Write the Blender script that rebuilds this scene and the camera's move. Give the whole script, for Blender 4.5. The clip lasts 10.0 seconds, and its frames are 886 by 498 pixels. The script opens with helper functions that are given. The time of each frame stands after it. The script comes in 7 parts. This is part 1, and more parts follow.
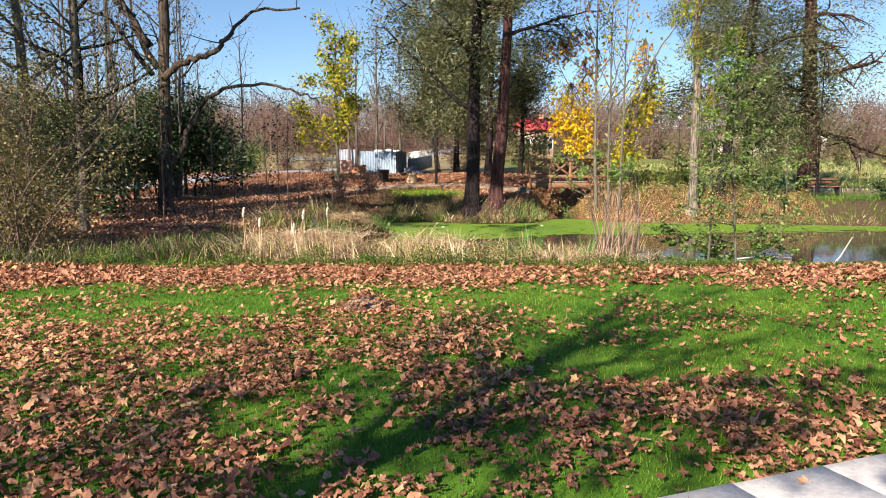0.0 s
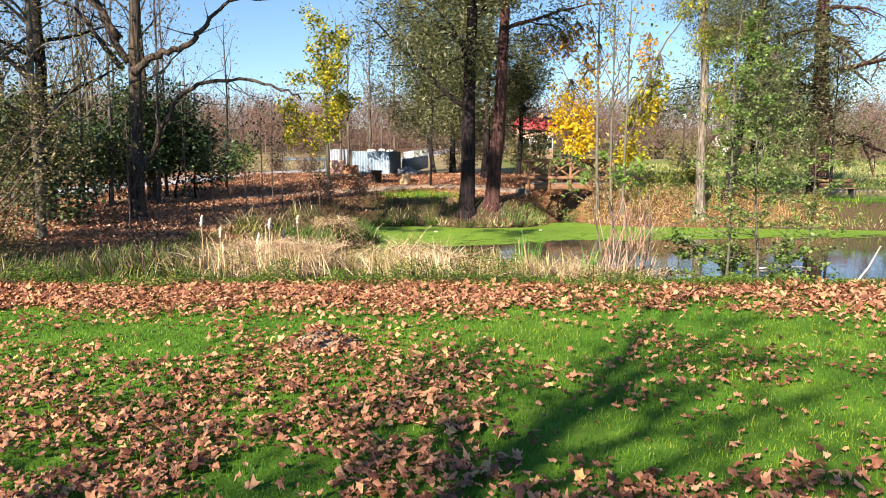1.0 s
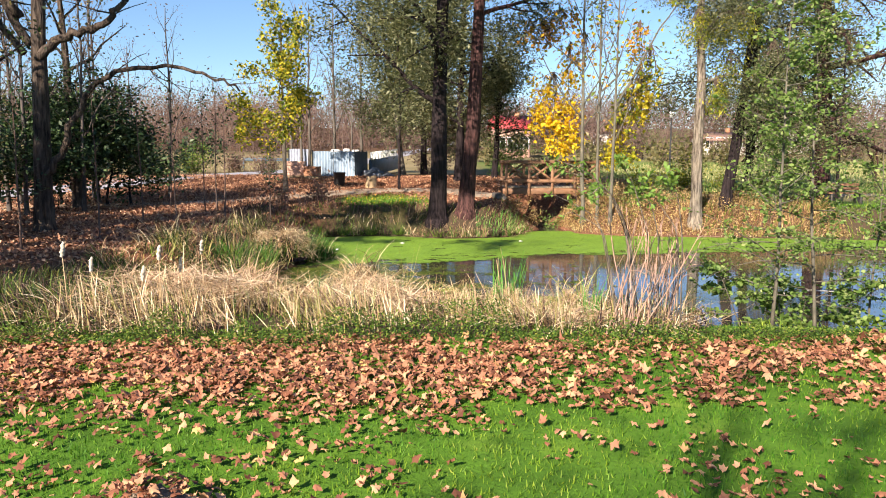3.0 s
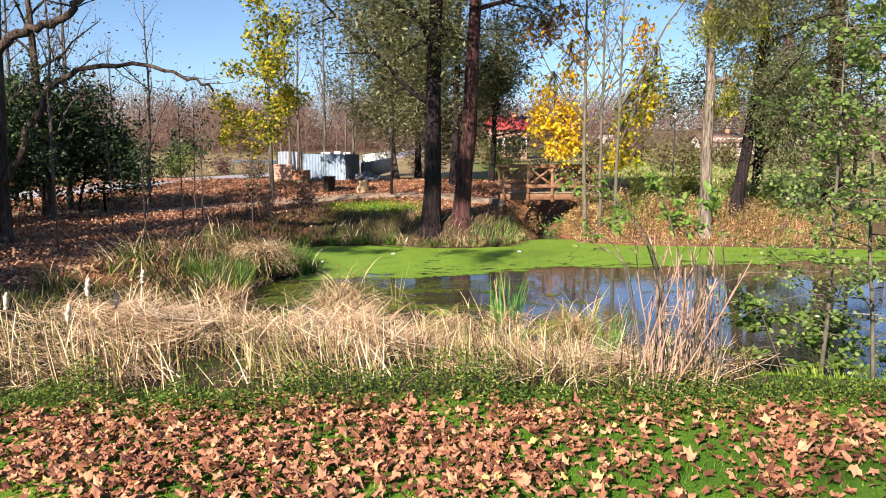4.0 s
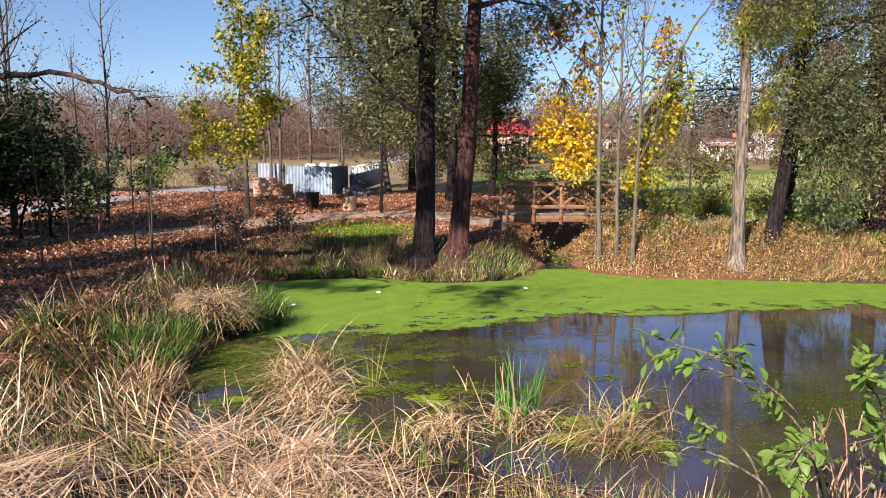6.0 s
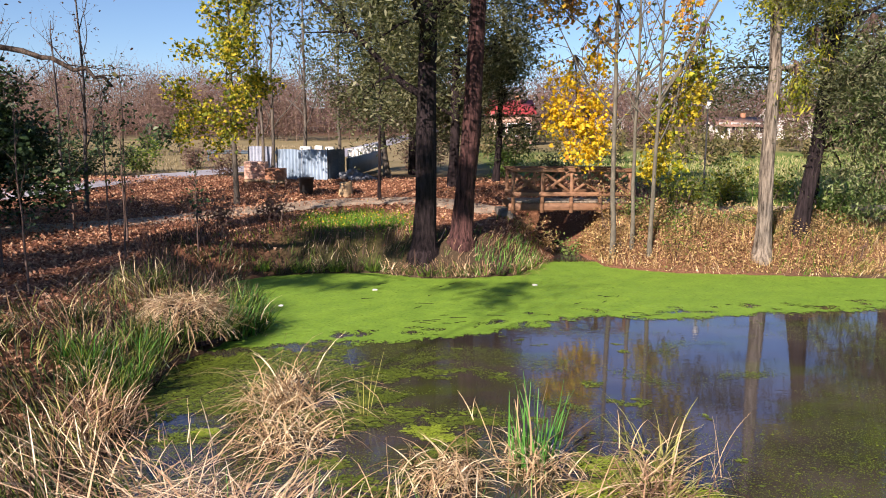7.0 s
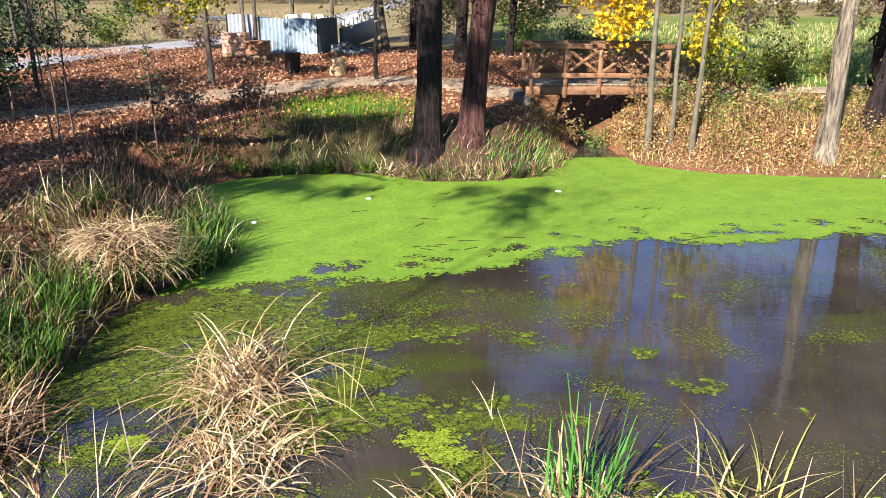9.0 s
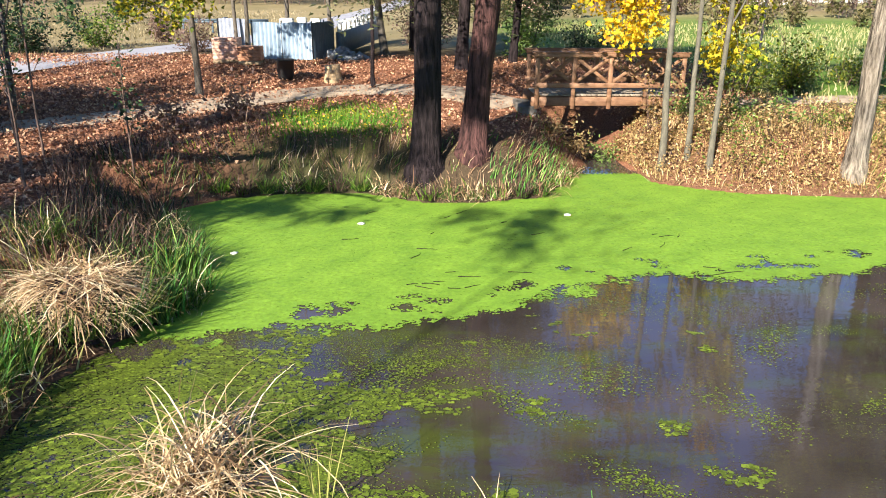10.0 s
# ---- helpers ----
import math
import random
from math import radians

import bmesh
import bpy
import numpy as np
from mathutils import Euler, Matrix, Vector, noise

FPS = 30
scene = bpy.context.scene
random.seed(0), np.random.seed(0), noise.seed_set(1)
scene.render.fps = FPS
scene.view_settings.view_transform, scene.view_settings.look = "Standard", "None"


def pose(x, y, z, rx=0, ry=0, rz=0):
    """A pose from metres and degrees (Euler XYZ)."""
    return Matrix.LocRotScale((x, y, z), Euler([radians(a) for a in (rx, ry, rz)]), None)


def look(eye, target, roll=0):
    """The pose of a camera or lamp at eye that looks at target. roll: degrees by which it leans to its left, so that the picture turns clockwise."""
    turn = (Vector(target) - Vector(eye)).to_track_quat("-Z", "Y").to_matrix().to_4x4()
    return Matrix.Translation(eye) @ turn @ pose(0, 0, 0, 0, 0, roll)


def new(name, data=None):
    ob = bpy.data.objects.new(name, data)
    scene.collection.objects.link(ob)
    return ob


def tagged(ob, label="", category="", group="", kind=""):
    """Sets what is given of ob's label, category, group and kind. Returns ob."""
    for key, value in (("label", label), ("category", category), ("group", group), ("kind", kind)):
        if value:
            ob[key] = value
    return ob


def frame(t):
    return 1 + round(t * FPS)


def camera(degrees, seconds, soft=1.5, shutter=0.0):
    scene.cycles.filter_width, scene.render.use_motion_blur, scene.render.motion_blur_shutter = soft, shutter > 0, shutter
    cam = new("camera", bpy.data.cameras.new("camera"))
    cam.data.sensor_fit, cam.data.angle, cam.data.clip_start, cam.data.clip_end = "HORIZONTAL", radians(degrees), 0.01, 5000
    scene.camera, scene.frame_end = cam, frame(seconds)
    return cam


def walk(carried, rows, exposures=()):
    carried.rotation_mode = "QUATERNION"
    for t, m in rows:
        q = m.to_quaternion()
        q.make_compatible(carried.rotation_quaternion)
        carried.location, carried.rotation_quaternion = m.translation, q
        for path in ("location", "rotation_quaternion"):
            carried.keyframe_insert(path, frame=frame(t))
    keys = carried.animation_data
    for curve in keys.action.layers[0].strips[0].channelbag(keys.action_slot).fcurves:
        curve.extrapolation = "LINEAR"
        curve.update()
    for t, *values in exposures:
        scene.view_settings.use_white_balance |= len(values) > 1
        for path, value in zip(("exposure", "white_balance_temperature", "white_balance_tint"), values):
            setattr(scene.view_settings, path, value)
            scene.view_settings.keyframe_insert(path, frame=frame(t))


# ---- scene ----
cam = camera(63.2, 10.0, soft=1.0)
METRES, EYE, TILT, LEAN, TURN = 16.0, 2.69, -7.0, 0.0, 0.0
ROWS = [
    (0.0, 0.0, 0.0, 0.0, -0.0, 0.0, -0.0),
    (0.5, 0.008, 0.051, 0.0071, 0.0, -0.0, -0.01),
    (1.0, 0.0166, 0.1016, 0.0149, -0.01, -0.03, -0.02),
    (1.5, 0.0219, 0.1535, 0.0233, -0.06, -0.03, -0.04),
    (2.0, 0.0262, 0.2048, 0.0308, -0.36, -0.04, -0.05),
    (2.5, 0.0294, 0.2555, 0.0381, -1.38, -0.06, 0.08),
    (4.0, 0.0421, 0.4008, 0.0667, -2.26, -0.07, 0.14),
    (4.5, 0.0466, 0.4496, 0.0861, -2.33, -0.07, 0.1),
    (5.0, 0.0515, 0.5002, 0.1021, -2.36, -0.06, 0.07),
    (5.5, 0.0553, 0.5516, 0.1169, -2.4, -0.03, 0.03),
    (7.0, 0.061, 0.7076, 0.1515, -2.29, -1.68, 0.02),
    (7.5, 0.0614, 0.7571, 0.1604, -2.22, -5.2, -0.04),
    (8.0, 0.063, 0.8001, 0.1701, -2.09, -10.05, -0.0),
    (8.5, 0.0641, 0.8478, 0.1773, -1.99, -11.9, -0.04),
    (9.0, 0.0653, 0.8911, 0.1874, -1.94, -12.08, -0.04),
    (9.5, 0.0675, 0.9333, 0.1987, -1.88, -12.13, -0.08),
    (10.0, 0.0718, 0.9725, 0.2073, -1.76, -12.16, -0.07),
]
walk(cam, [(t, pose(0, 0, EYE, TILT, LEAN, TURN) @ pose(METRES * x, METRES * y, METRES * z, 90 + pitch, roll, yaw)) for t, x, y, z, yaw, pitch, roll in ROWS],
     exposures=[(0.0, 1.30, 6800, 12), (1.0, 1.54, 6900, 10), (2.5, 1.50, 6900, 11), (4.5, 1.31, 6800, 16), (6.5, 1.11, 6700, 20), (8.0, 1.36, 6600, 15), (10.0, 1.70, 6400, 7)])

# ---- light ----
SUN_AZ, SUN_EL = 213.0, 30.0
world = bpy.data.worlds.new("sky")
scene.world = world
world.use_nodes = True
wn = world.node_tree
sky = wn.nodes.new("ShaderNodeTexSky")
sky.sky_type = "NISHITA"
sky.sun_disc = False
sky.sun_elevation, sky.sun_rotation = radians(SUN_EL), radians(SUN_AZ)
sky.air_density, sky.dust_density, sky.ozone_density = 1.0, 0.0, 6.0
wn.links.new(sky.outputs[0], wn.nodes["Background"].inputs[0])
wn.nodes["Background"].inputs[1].default_value = 0.063
sun = new("sun", bpy.data.lights.new("sun", "SUN"))
sun.data.energy, sun.data.angle, sun.data.color = 5.0, radians(0.55), (1.0, 0.895, 0.75)
SUN_TO = Vector((math.sin(radians(SUN_AZ)) * math.cos(radians(SUN_EL)), math.cos(radians(SUN_AZ)) * math.cos(radians(SUN_EL)), math.sin(radians(SUN_EL))))
sun.matrix_world = look(SUN_TO * 60, (0, 0, 0))


# ---- mesh helpers ----
class Buf:
    """Vertices, quads and triangles gathered for one mesh."""

    def __init__(self):
        self.v, self.q, self.t, self.n = [], [], [], 0

    def add(self, v, q=None, t=None):
        v = np.asarray(v, float).reshape(-1, 3)
        if q is not None and len(q):
            self.q.append(np.asarray(q, int) + self.n)
        if t is not None and len(t):
            self.t.append(np.asarray(t, int) + self.n)
        self.v.append(v)
        self.n += len(v)
        return self


def mesh_of(name, buf, mats, origin=(0, 0, 0), smooth=False):
    me = bpy.data.meshes.new(name)
    v = np.concatenate(buf.v) - np.asarray(origin, float)
    q = np.concatenate(buf.q) if buf.q else np.zeros((0, 4), int)
    t = np.concatenate(buf.t) if buf.t else np.zeros((0, 3), int)
    me.vertices.add(len(v))
    me.vertices.foreach_set("co", v.astype(np.float32).ravel())
    loops = np.concatenate([q.ravel(), t.ravel()])
    me.loops.add(len(loops))
    me.loops.foreach_set("vertex_index", loops.astype(np.int32))
    me.polygons.add(len(q) + len(t))
    starts = np.concatenate([np.arange(len(q)) * 4, len(q) * 4 + np.arange(len(t)) * 3])
    me.polygons.foreach_set("loop_start", starts.astype(np.int32))
    if smooth:
        me.polygons.foreach_set("use_smooth", np.ones(len(q) + len(t), bool))
    me.update(calc_edges=True)
    for m in mats if isinstance(mats, (list, tuple)) else [mats]:
        me.materials.append(m)
    return me


def thing(name, base, label, category, group="", kind=""):
    ob = new(name)
    ob.location = base
    ob.empty_display_size = 0.2
    return tagged(ob, label, category, group, kind)


def part(name, buf, material, parent, label="", smooth=False):
    """One mesh under a thing (or under a part), given in world coordinates."""
    root = parent.matrix_basis.translation.copy()
    up = parent.parent
    while up:
        root += up.matrix_basis.translation
        up = up.parent
    ob = new(name, mesh_of(name, buf, material, root, smooth))
    ob.parent = parent
    return tagged(ob, label, kind="stuff" if name in ("branchwork", "tuft", "fresh_tuft", "crown", "foliage", "leaf_spray") else "")


def whole(name, buf, material, label, category, group="", kind="", origin=(0, 0, 0), smooth=False):
    ob = new(name, mesh_of(name, buf, material, origin, smooth))
    ob.location = origin
    return tagged(ob, label, category, group, kind)


def unit(a):
    return a / np.maximum(np.linalg.norm(a, axis=-1, keepdims=True), 1e-9)


def tube(buf, pts, radii, sides=6, cap=True, gnarl=0.0):
    pts, radii = np.asarray(pts, float), np.asarray(radii, float)
    m = len(pts)
    tan = unit(np.gradient(pts, axis=0))
    ref = np.array([1.0, 0.13, 0.0]) if abs(tan[0][2]) > 0.7 else np.array([0.0, 0.0, 1.0])
    u = unit(np.cross(tan, ref))
    w = np.cross(tan, u)
    ang = np.arange(sides) * 2 * np.pi / sides
    swell = 1 + gnarl * (np.sin(3 * ang[None] + 0.9 * np.arange(m)[:, None]) * 0.5 + np.sin(7 * ang[None] + 2.1 * np.arange(m)[:, None]) * 0.35 + np.sin(5 * ang[None] - 1.7 * np.arange(m)[:, None]) * 0.4)
    ring = pts[:, None] + radii[:, None, None] * swell[..., None] * (np.cos(ang)[None, :, None] * u[:, None] + np.sin(ang)[None, :, None] * w[:, None])
    v = ring.reshape(-1, 3)
    i, j = np.meshgrid(np.arange(m - 1), np.arange(sides), indexing="ij")
    k = (j + 1) % sides
    q = np.stack([i * sides + j, i * sides + k, (i + 1) * sides + k, (i + 1) * sides + j], -1).reshape(-1, 4)
    t = None
    if cap:
        v = np.concatenate([v, pts[-1:], pts[:1]])
        top, bot = m * sides, m * sides + 1
        a = np.arange(sides)
        b = (a + 1) % sides
        t = np.concatenate([np.stack([(m - 1) * sides + a, (m - 1) * sides + b, np.full(sides, top)], -1), np.stack([b, a, np.full(sides, bot)], -1)])
    buf.add(v, q, t)


def box(buf, lo, hi, c=0.0):
    """A box from corner to corner with chamfered edges."""
    lo, hi = np.array(lo, float), np.array(hi, float)
    bm = bmesh.new()
    bmesh.ops.create_cube(bm, size=1.0)
    for vert in bm.verts:
        vert.co = Vector((lo + hi) / 2) + Vector((vert.co.x * (hi - lo)[0], vert.co.y * (hi - lo)[1], vert.co.z * (hi - lo)[2]))
    if c > 0:
        bmesh.ops.bevel(bm, geom=bm.edges[:], offset=c, segments=1, affect="EDGES")
    bm_into(buf, bm)


def bm_into(buf, bm, m=None):
    bmesh.ops.triangulate(bm, faces=[f for f in bm.faces if len(f.verts) > 4])
    bm.verts.index_update()
    v = [(m @ p.co if m else p.co)[:] for p in bm.verts]
    q = [[p.index for p in f.verts] for f in bm.faces if len(f.verts) == 4]
    t = [[p.index for p in f.verts] for f in bm.faces if len(f.verts) == 3]
    buf.add(v, q, t)
    bm.free()


def beam(buf, a, b, w, h, c=0.008):
    """A squared timber from a to b, w wide (level) and h high, with chamfered edges."""
    a, b = Vector(a), Vector(b)
    d = b - a
    y = d.normalized()
    x = y.cross(Vector((0, 0, 1)))
    x = x.normalized() if x.length > 1e-4 else Vector((1, 0, 0))
    z = x.cross(y)
    m = Matrix.Translation((a + b) / 2) @ Matrix((x, y, z)).transposed().to_4x4()
    bm = bmesh.new()
    bmesh.ops.create_cube(bm, size=1.0)
    for p in bm.verts:
        p.co = Vector((p.co.x * w, p.co.y * d.length, p.co.z * h))
    if c > 0:
        bmesh.ops.bevel(bm, geom=bm.edges[:], offset=c, segments=1, affect="EDGES")
    bm_into(buf, bm, m)


def hash2(ix, iy, seed):
    s = np.sin(ix * 127.1 + iy * 311.7 + seed * 74.7) * 43758.5453
    return s - np.floor(s)


def vnoise(x, y, seed=0):
    """Smooth value noise, 0 to 1."""
    x, y = np.asarray(x, float), np.asarray(y, float)
    ix, iy = np.floor(x), np.floor(y)
    fx, fy = x - ix, y - iy
    fx, fy = fx * fx * (3 - 2 * fx), fy * fy * (3 - 2 * fy)
    a, b = hash2(ix, iy, seed), hash2(ix + 1, iy, seed)
    c, d = hash2(ix, iy + 1, seed), hash2(ix + 1, iy + 1, seed)
    return (a * (1 - fx) + b * fx) * (1 - fy) + (c * (1 - fx) + d * fx) * fy


def fbm(x, y, seed=0, octaves=3):
    out, amp, tot = 0, 1.0, 0
    for o in range(octaves):
        out = out + amp * vnoise(np.asarray(x) * 2**o, np.asarray(y) * 2**o, seed + o)
        tot += amp
        amp *= 0.5
    return out / tot


def smooth(a, b, x):
    s = np.clip((np.asarray(x, float) - a) / (b - a), 0, 1)
    return s * s * (3 - 2 * s)


def blades(buf, base, height, az, lean, bend, width, segs=3, twist=None):
    """Tapered strips that lean and bend over towards az: grass, reeds, straw."""
    base = np.asarray(base, float)
    n = len(base)
    s = np.linspace(0, 1, segs + 1)[None, :]
    height, az, lean, bend, width = (np.broadcast_to(np.asarray(a, float), (n,))[:, None] for a in (height, az, lean, bend, width))
    phi = lean + bend * s
    step = height / segs
    dx = np.concatenate([np.zeros((n, 1)), np.cumsum(np.sin(phi[:, :-1]) * step, 1)], 1)
    dz = np.concatenate([np.zeros((n, 1)), np.cumsum(np.cos(phi[:, :-1]) * step, 1)], 1)
    cx = base[:, 0:1] + dx * np.cos(az)
    cy = base[:, 1:2] + dx * np.sin(az)
    cz = base[:, 2:3] + dz
    tw = az + np.pi / 2 if twist is None else np.asarray(twist)[:, None]
    half = width * (1 - 0.85 * s**1.5) / 2
    ox, oy = np.cos(tw) * half, np.sin(tw) * half
    v = np.stack([np.stack([cx - ox, cy - oy, cz], -1), np.stack([cx + ox, cy + oy, cz], -1)], 2)
    k = 2 * (segs + 1)
    i = np.arange(segs)
    quad = np.stack([2 * i, 2 * i + 1, 2 * i + 3, 2 * i + 2], -1)
    q = (quad[None] + (np.arange(n) * k)[:, None, None]).reshape(-1, 4)
    buf.add(v.reshape(-1, 3), q)


def leaf_cloud(buf, at, size, rng, flat=0.5, slim=0.55, droop=0.0, oval=True):
    """Small folded leaves with random turns at the given places."""
    at = np.asarray(at, float)
    n = len(at)
    size = np.broadcast_to(np.asarray(size, float), (n,))[:, None]
    d = rng.normal(size=(n, 3))
    d[:, 2] = d[:, 2] * flat - droop
    d = unit(d)
    up = unit(rng.normal(size=(n, 3)) * 0.7 + [0, 0, 0.8])
    side = unit(np.cross(d, up))
    nor = np.cross(side, d)
    if oval:
        fold = rng.uniform(-0.05, 0.22, (n, 1)) * size
        row = [at]
        for along_, wide, lift in ((0.25, 0.42, 0.7), (0.68, 0.45, 1.0), (1.0, 0.04, 0.2), (0.68, -0.45, 1.0), (0.25, -0.42, 0.7)):
            row.append(at + d * size * along_ + side * size * slim * wide + nor * fold * lift)
        k = np.arange(n)[:, None] * 6
        buf.add(np.stack(row, 1).reshape(-1, 3), np.concatenate([k + [0, 1, 2, 3], k + [0, 3, 4, 5]]))
        return
    if oval is None:
        mid = at + d * size * 0.5
        v = np.stack([at, mid + side * size * slim + nor * size * 0.1, at + d * size], 1)
        buf.add(v.reshape(-1, 3), None, np.arange(n * 3).reshape(-1, 3))
        return
    mid = at + d * size * 0.45
    v = np.stack([at, mid + side * size * slim / 2 + nor * size * 0.1, at + d * size, mid - side * size * slim / 2 + nor * size * 0.1], 1)
    q = np.arange(n * 4).reshape(-1, 4)
    buf.add(v.reshape(-1, 3), q)


def maple_leaf(seed):
    """Five pointed lobes round a stalk, crumpled at the rim, about one unit wide."""
    rg = np.random.default_rng(seed)
    curl, tw = rg.uniform(0.3, 1.3), rg.uniform(-1.0, 1.0)
    rim = []
    for a, r in ((-2.35, 0.40), (-1.2, 0.55), (0.0, 0.62), (1.2, 0.55), (2.35, 0.40)):
        r *= rg.uniform(0.8, 1.12)
        rim += [(a - 0.30, r * 0.72), (a - 0.06, r), (a + 0.06, r), (a + 0.30, r * 0.72), (a + 0.58, 0.38 * rg.uniform(0.75, 1.1))]
    v = [(0, -0.05, 0)]
    for k, (a, r) in enumerate(rim):
        xx, yy = r * np.sin(a), r * np.cos(a)
        v.append((xx * (1 - 0.2 * curl), yy, curl * r * r * rg.uniform(0.1, 1.5) + tw * xx * yy + (0.06 if k % 5 == 4 else 0.0) + rg.normal() * 0.06))
    m = len(v) - 1
    return np.array(v), np.array([(0, 1 + (i + 1) % m, 1 + i) for i in range(m)])


def maple_leaf_small(seed):
    """The same lobes with fewer points, for leaves in great numbers."""
    v, t = maple_leaf(seed)
    keep = [0] + [1 + 5 * l + o for l in range(5) for o in (0, 1, 4)]
    v = v[keep]
    m = len(v) - 1
    return v, np.array([(0, 1 + (i + 1) % m, 1 + i) for i in range(m)])


SHAPES = [maple_leaf(s) for s in range(8)]
SMALL_SHAPES = [maple_leaf_small(s) for s in range(8)]


def maple_cloud(buf, at, size, rng, droop=0.4):
    """Lobed leaves with random turns, hanging a little."""
    at = np.asarray(at, float)
    n = len(at)
    d = unit(rng.normal(size=(n, 3)) * [1, 1, 0.6] - [0, 0, droop])
    side = unit(np.cross(d, unit(rng.normal(size=(n, 3)) + [0, 0, 0.8])))
    nor = np.cross(side, d)
    kind = rng.integers(0, 8, n)
    for s, (v, t) in enumerate(SMALL_SHAPES):
        k = np.nonzero(kind == s)[0]
        if len(k):
            p = at[k, None] + size[k, None, None] * (v[None, :, 0:1] * side[k, None] + (v[None, :, 1:2] + 0.3) * d[k, None] + v[None, :, 2:3] * nor[k, None])
            buf.add(p, None, (t[None] + (np.arange(len(k)) * len(v))[:, None, None]).reshape(-1, 3))


# ---- tree helpers ----
def limb_path(rng, a, d, length, n, wob, rise):
    pts = [np.asarray(a, float)]
    d = unit(np.asarray(d, float))
    for i in range(n):
        d = unit(d + rng.normal(size=3) * wob + np.array([0, 0, rise]))
        pts.append(pts[-1] + d * length / n)
    return np.array(pts)


def along(pts, s):
    x = s * (len(pts) - 1)
    i = min(int(x), len(pts) - 2)
    return pts[i] + (pts[i + 1] - pts[i]) * (x - i), unit(pts[i + 1] - pts[i])


def taper(n, r0, r1, power=1.0):
    return r1 + (r0 - r1) * (1 - np.linspace(0, 1, n)) ** power


def branch_out(rng, twigs, tips, pts, r, depth, rate, spread, rise, reach, start=0.25):
    """Side branches of a limb, down to twigs; gathers the places where leaves sit."""
    length = np.linalg.norm(np.diff(pts, axis=0), axis=1).sum()
    count = max(2, int(rate * length ** 0.5 + 1))
    for s in np.linspace(start, 0.97, count):
        p, d = along(pts, min(0.99, s + rng.uniform(-0.05, 0.05)))
        out = unit(np.cross(d, rng.normal(size=3)))
        way = unit(d * (1 - spread) + out * spread + [0, 0, rise])
        ll = length * reach * rng.uniform(0.55, 1.1) * (1.1 - 0.55 * s)
        if ll < 0.07:
            continue
        rr = max(r * 0.5 * (1 - 0.5 * s), 0.006)
        sub = limb_path(rng, p, way, ll, 4, 0.16, rise * 0.35)
        tube(twigs, sub, taper(5, rr, rr * 0.35), 4 if rr > 0.02 else 3, cap=False)
        if depth > 0:
            branch_out(rng, twigs, tips, sub, rr, depth - 1, rate, spread, rise, reach)
        else:
            for e in (0.4, 0.7, 1.0):
                tips.append(along(sub, e)[0])


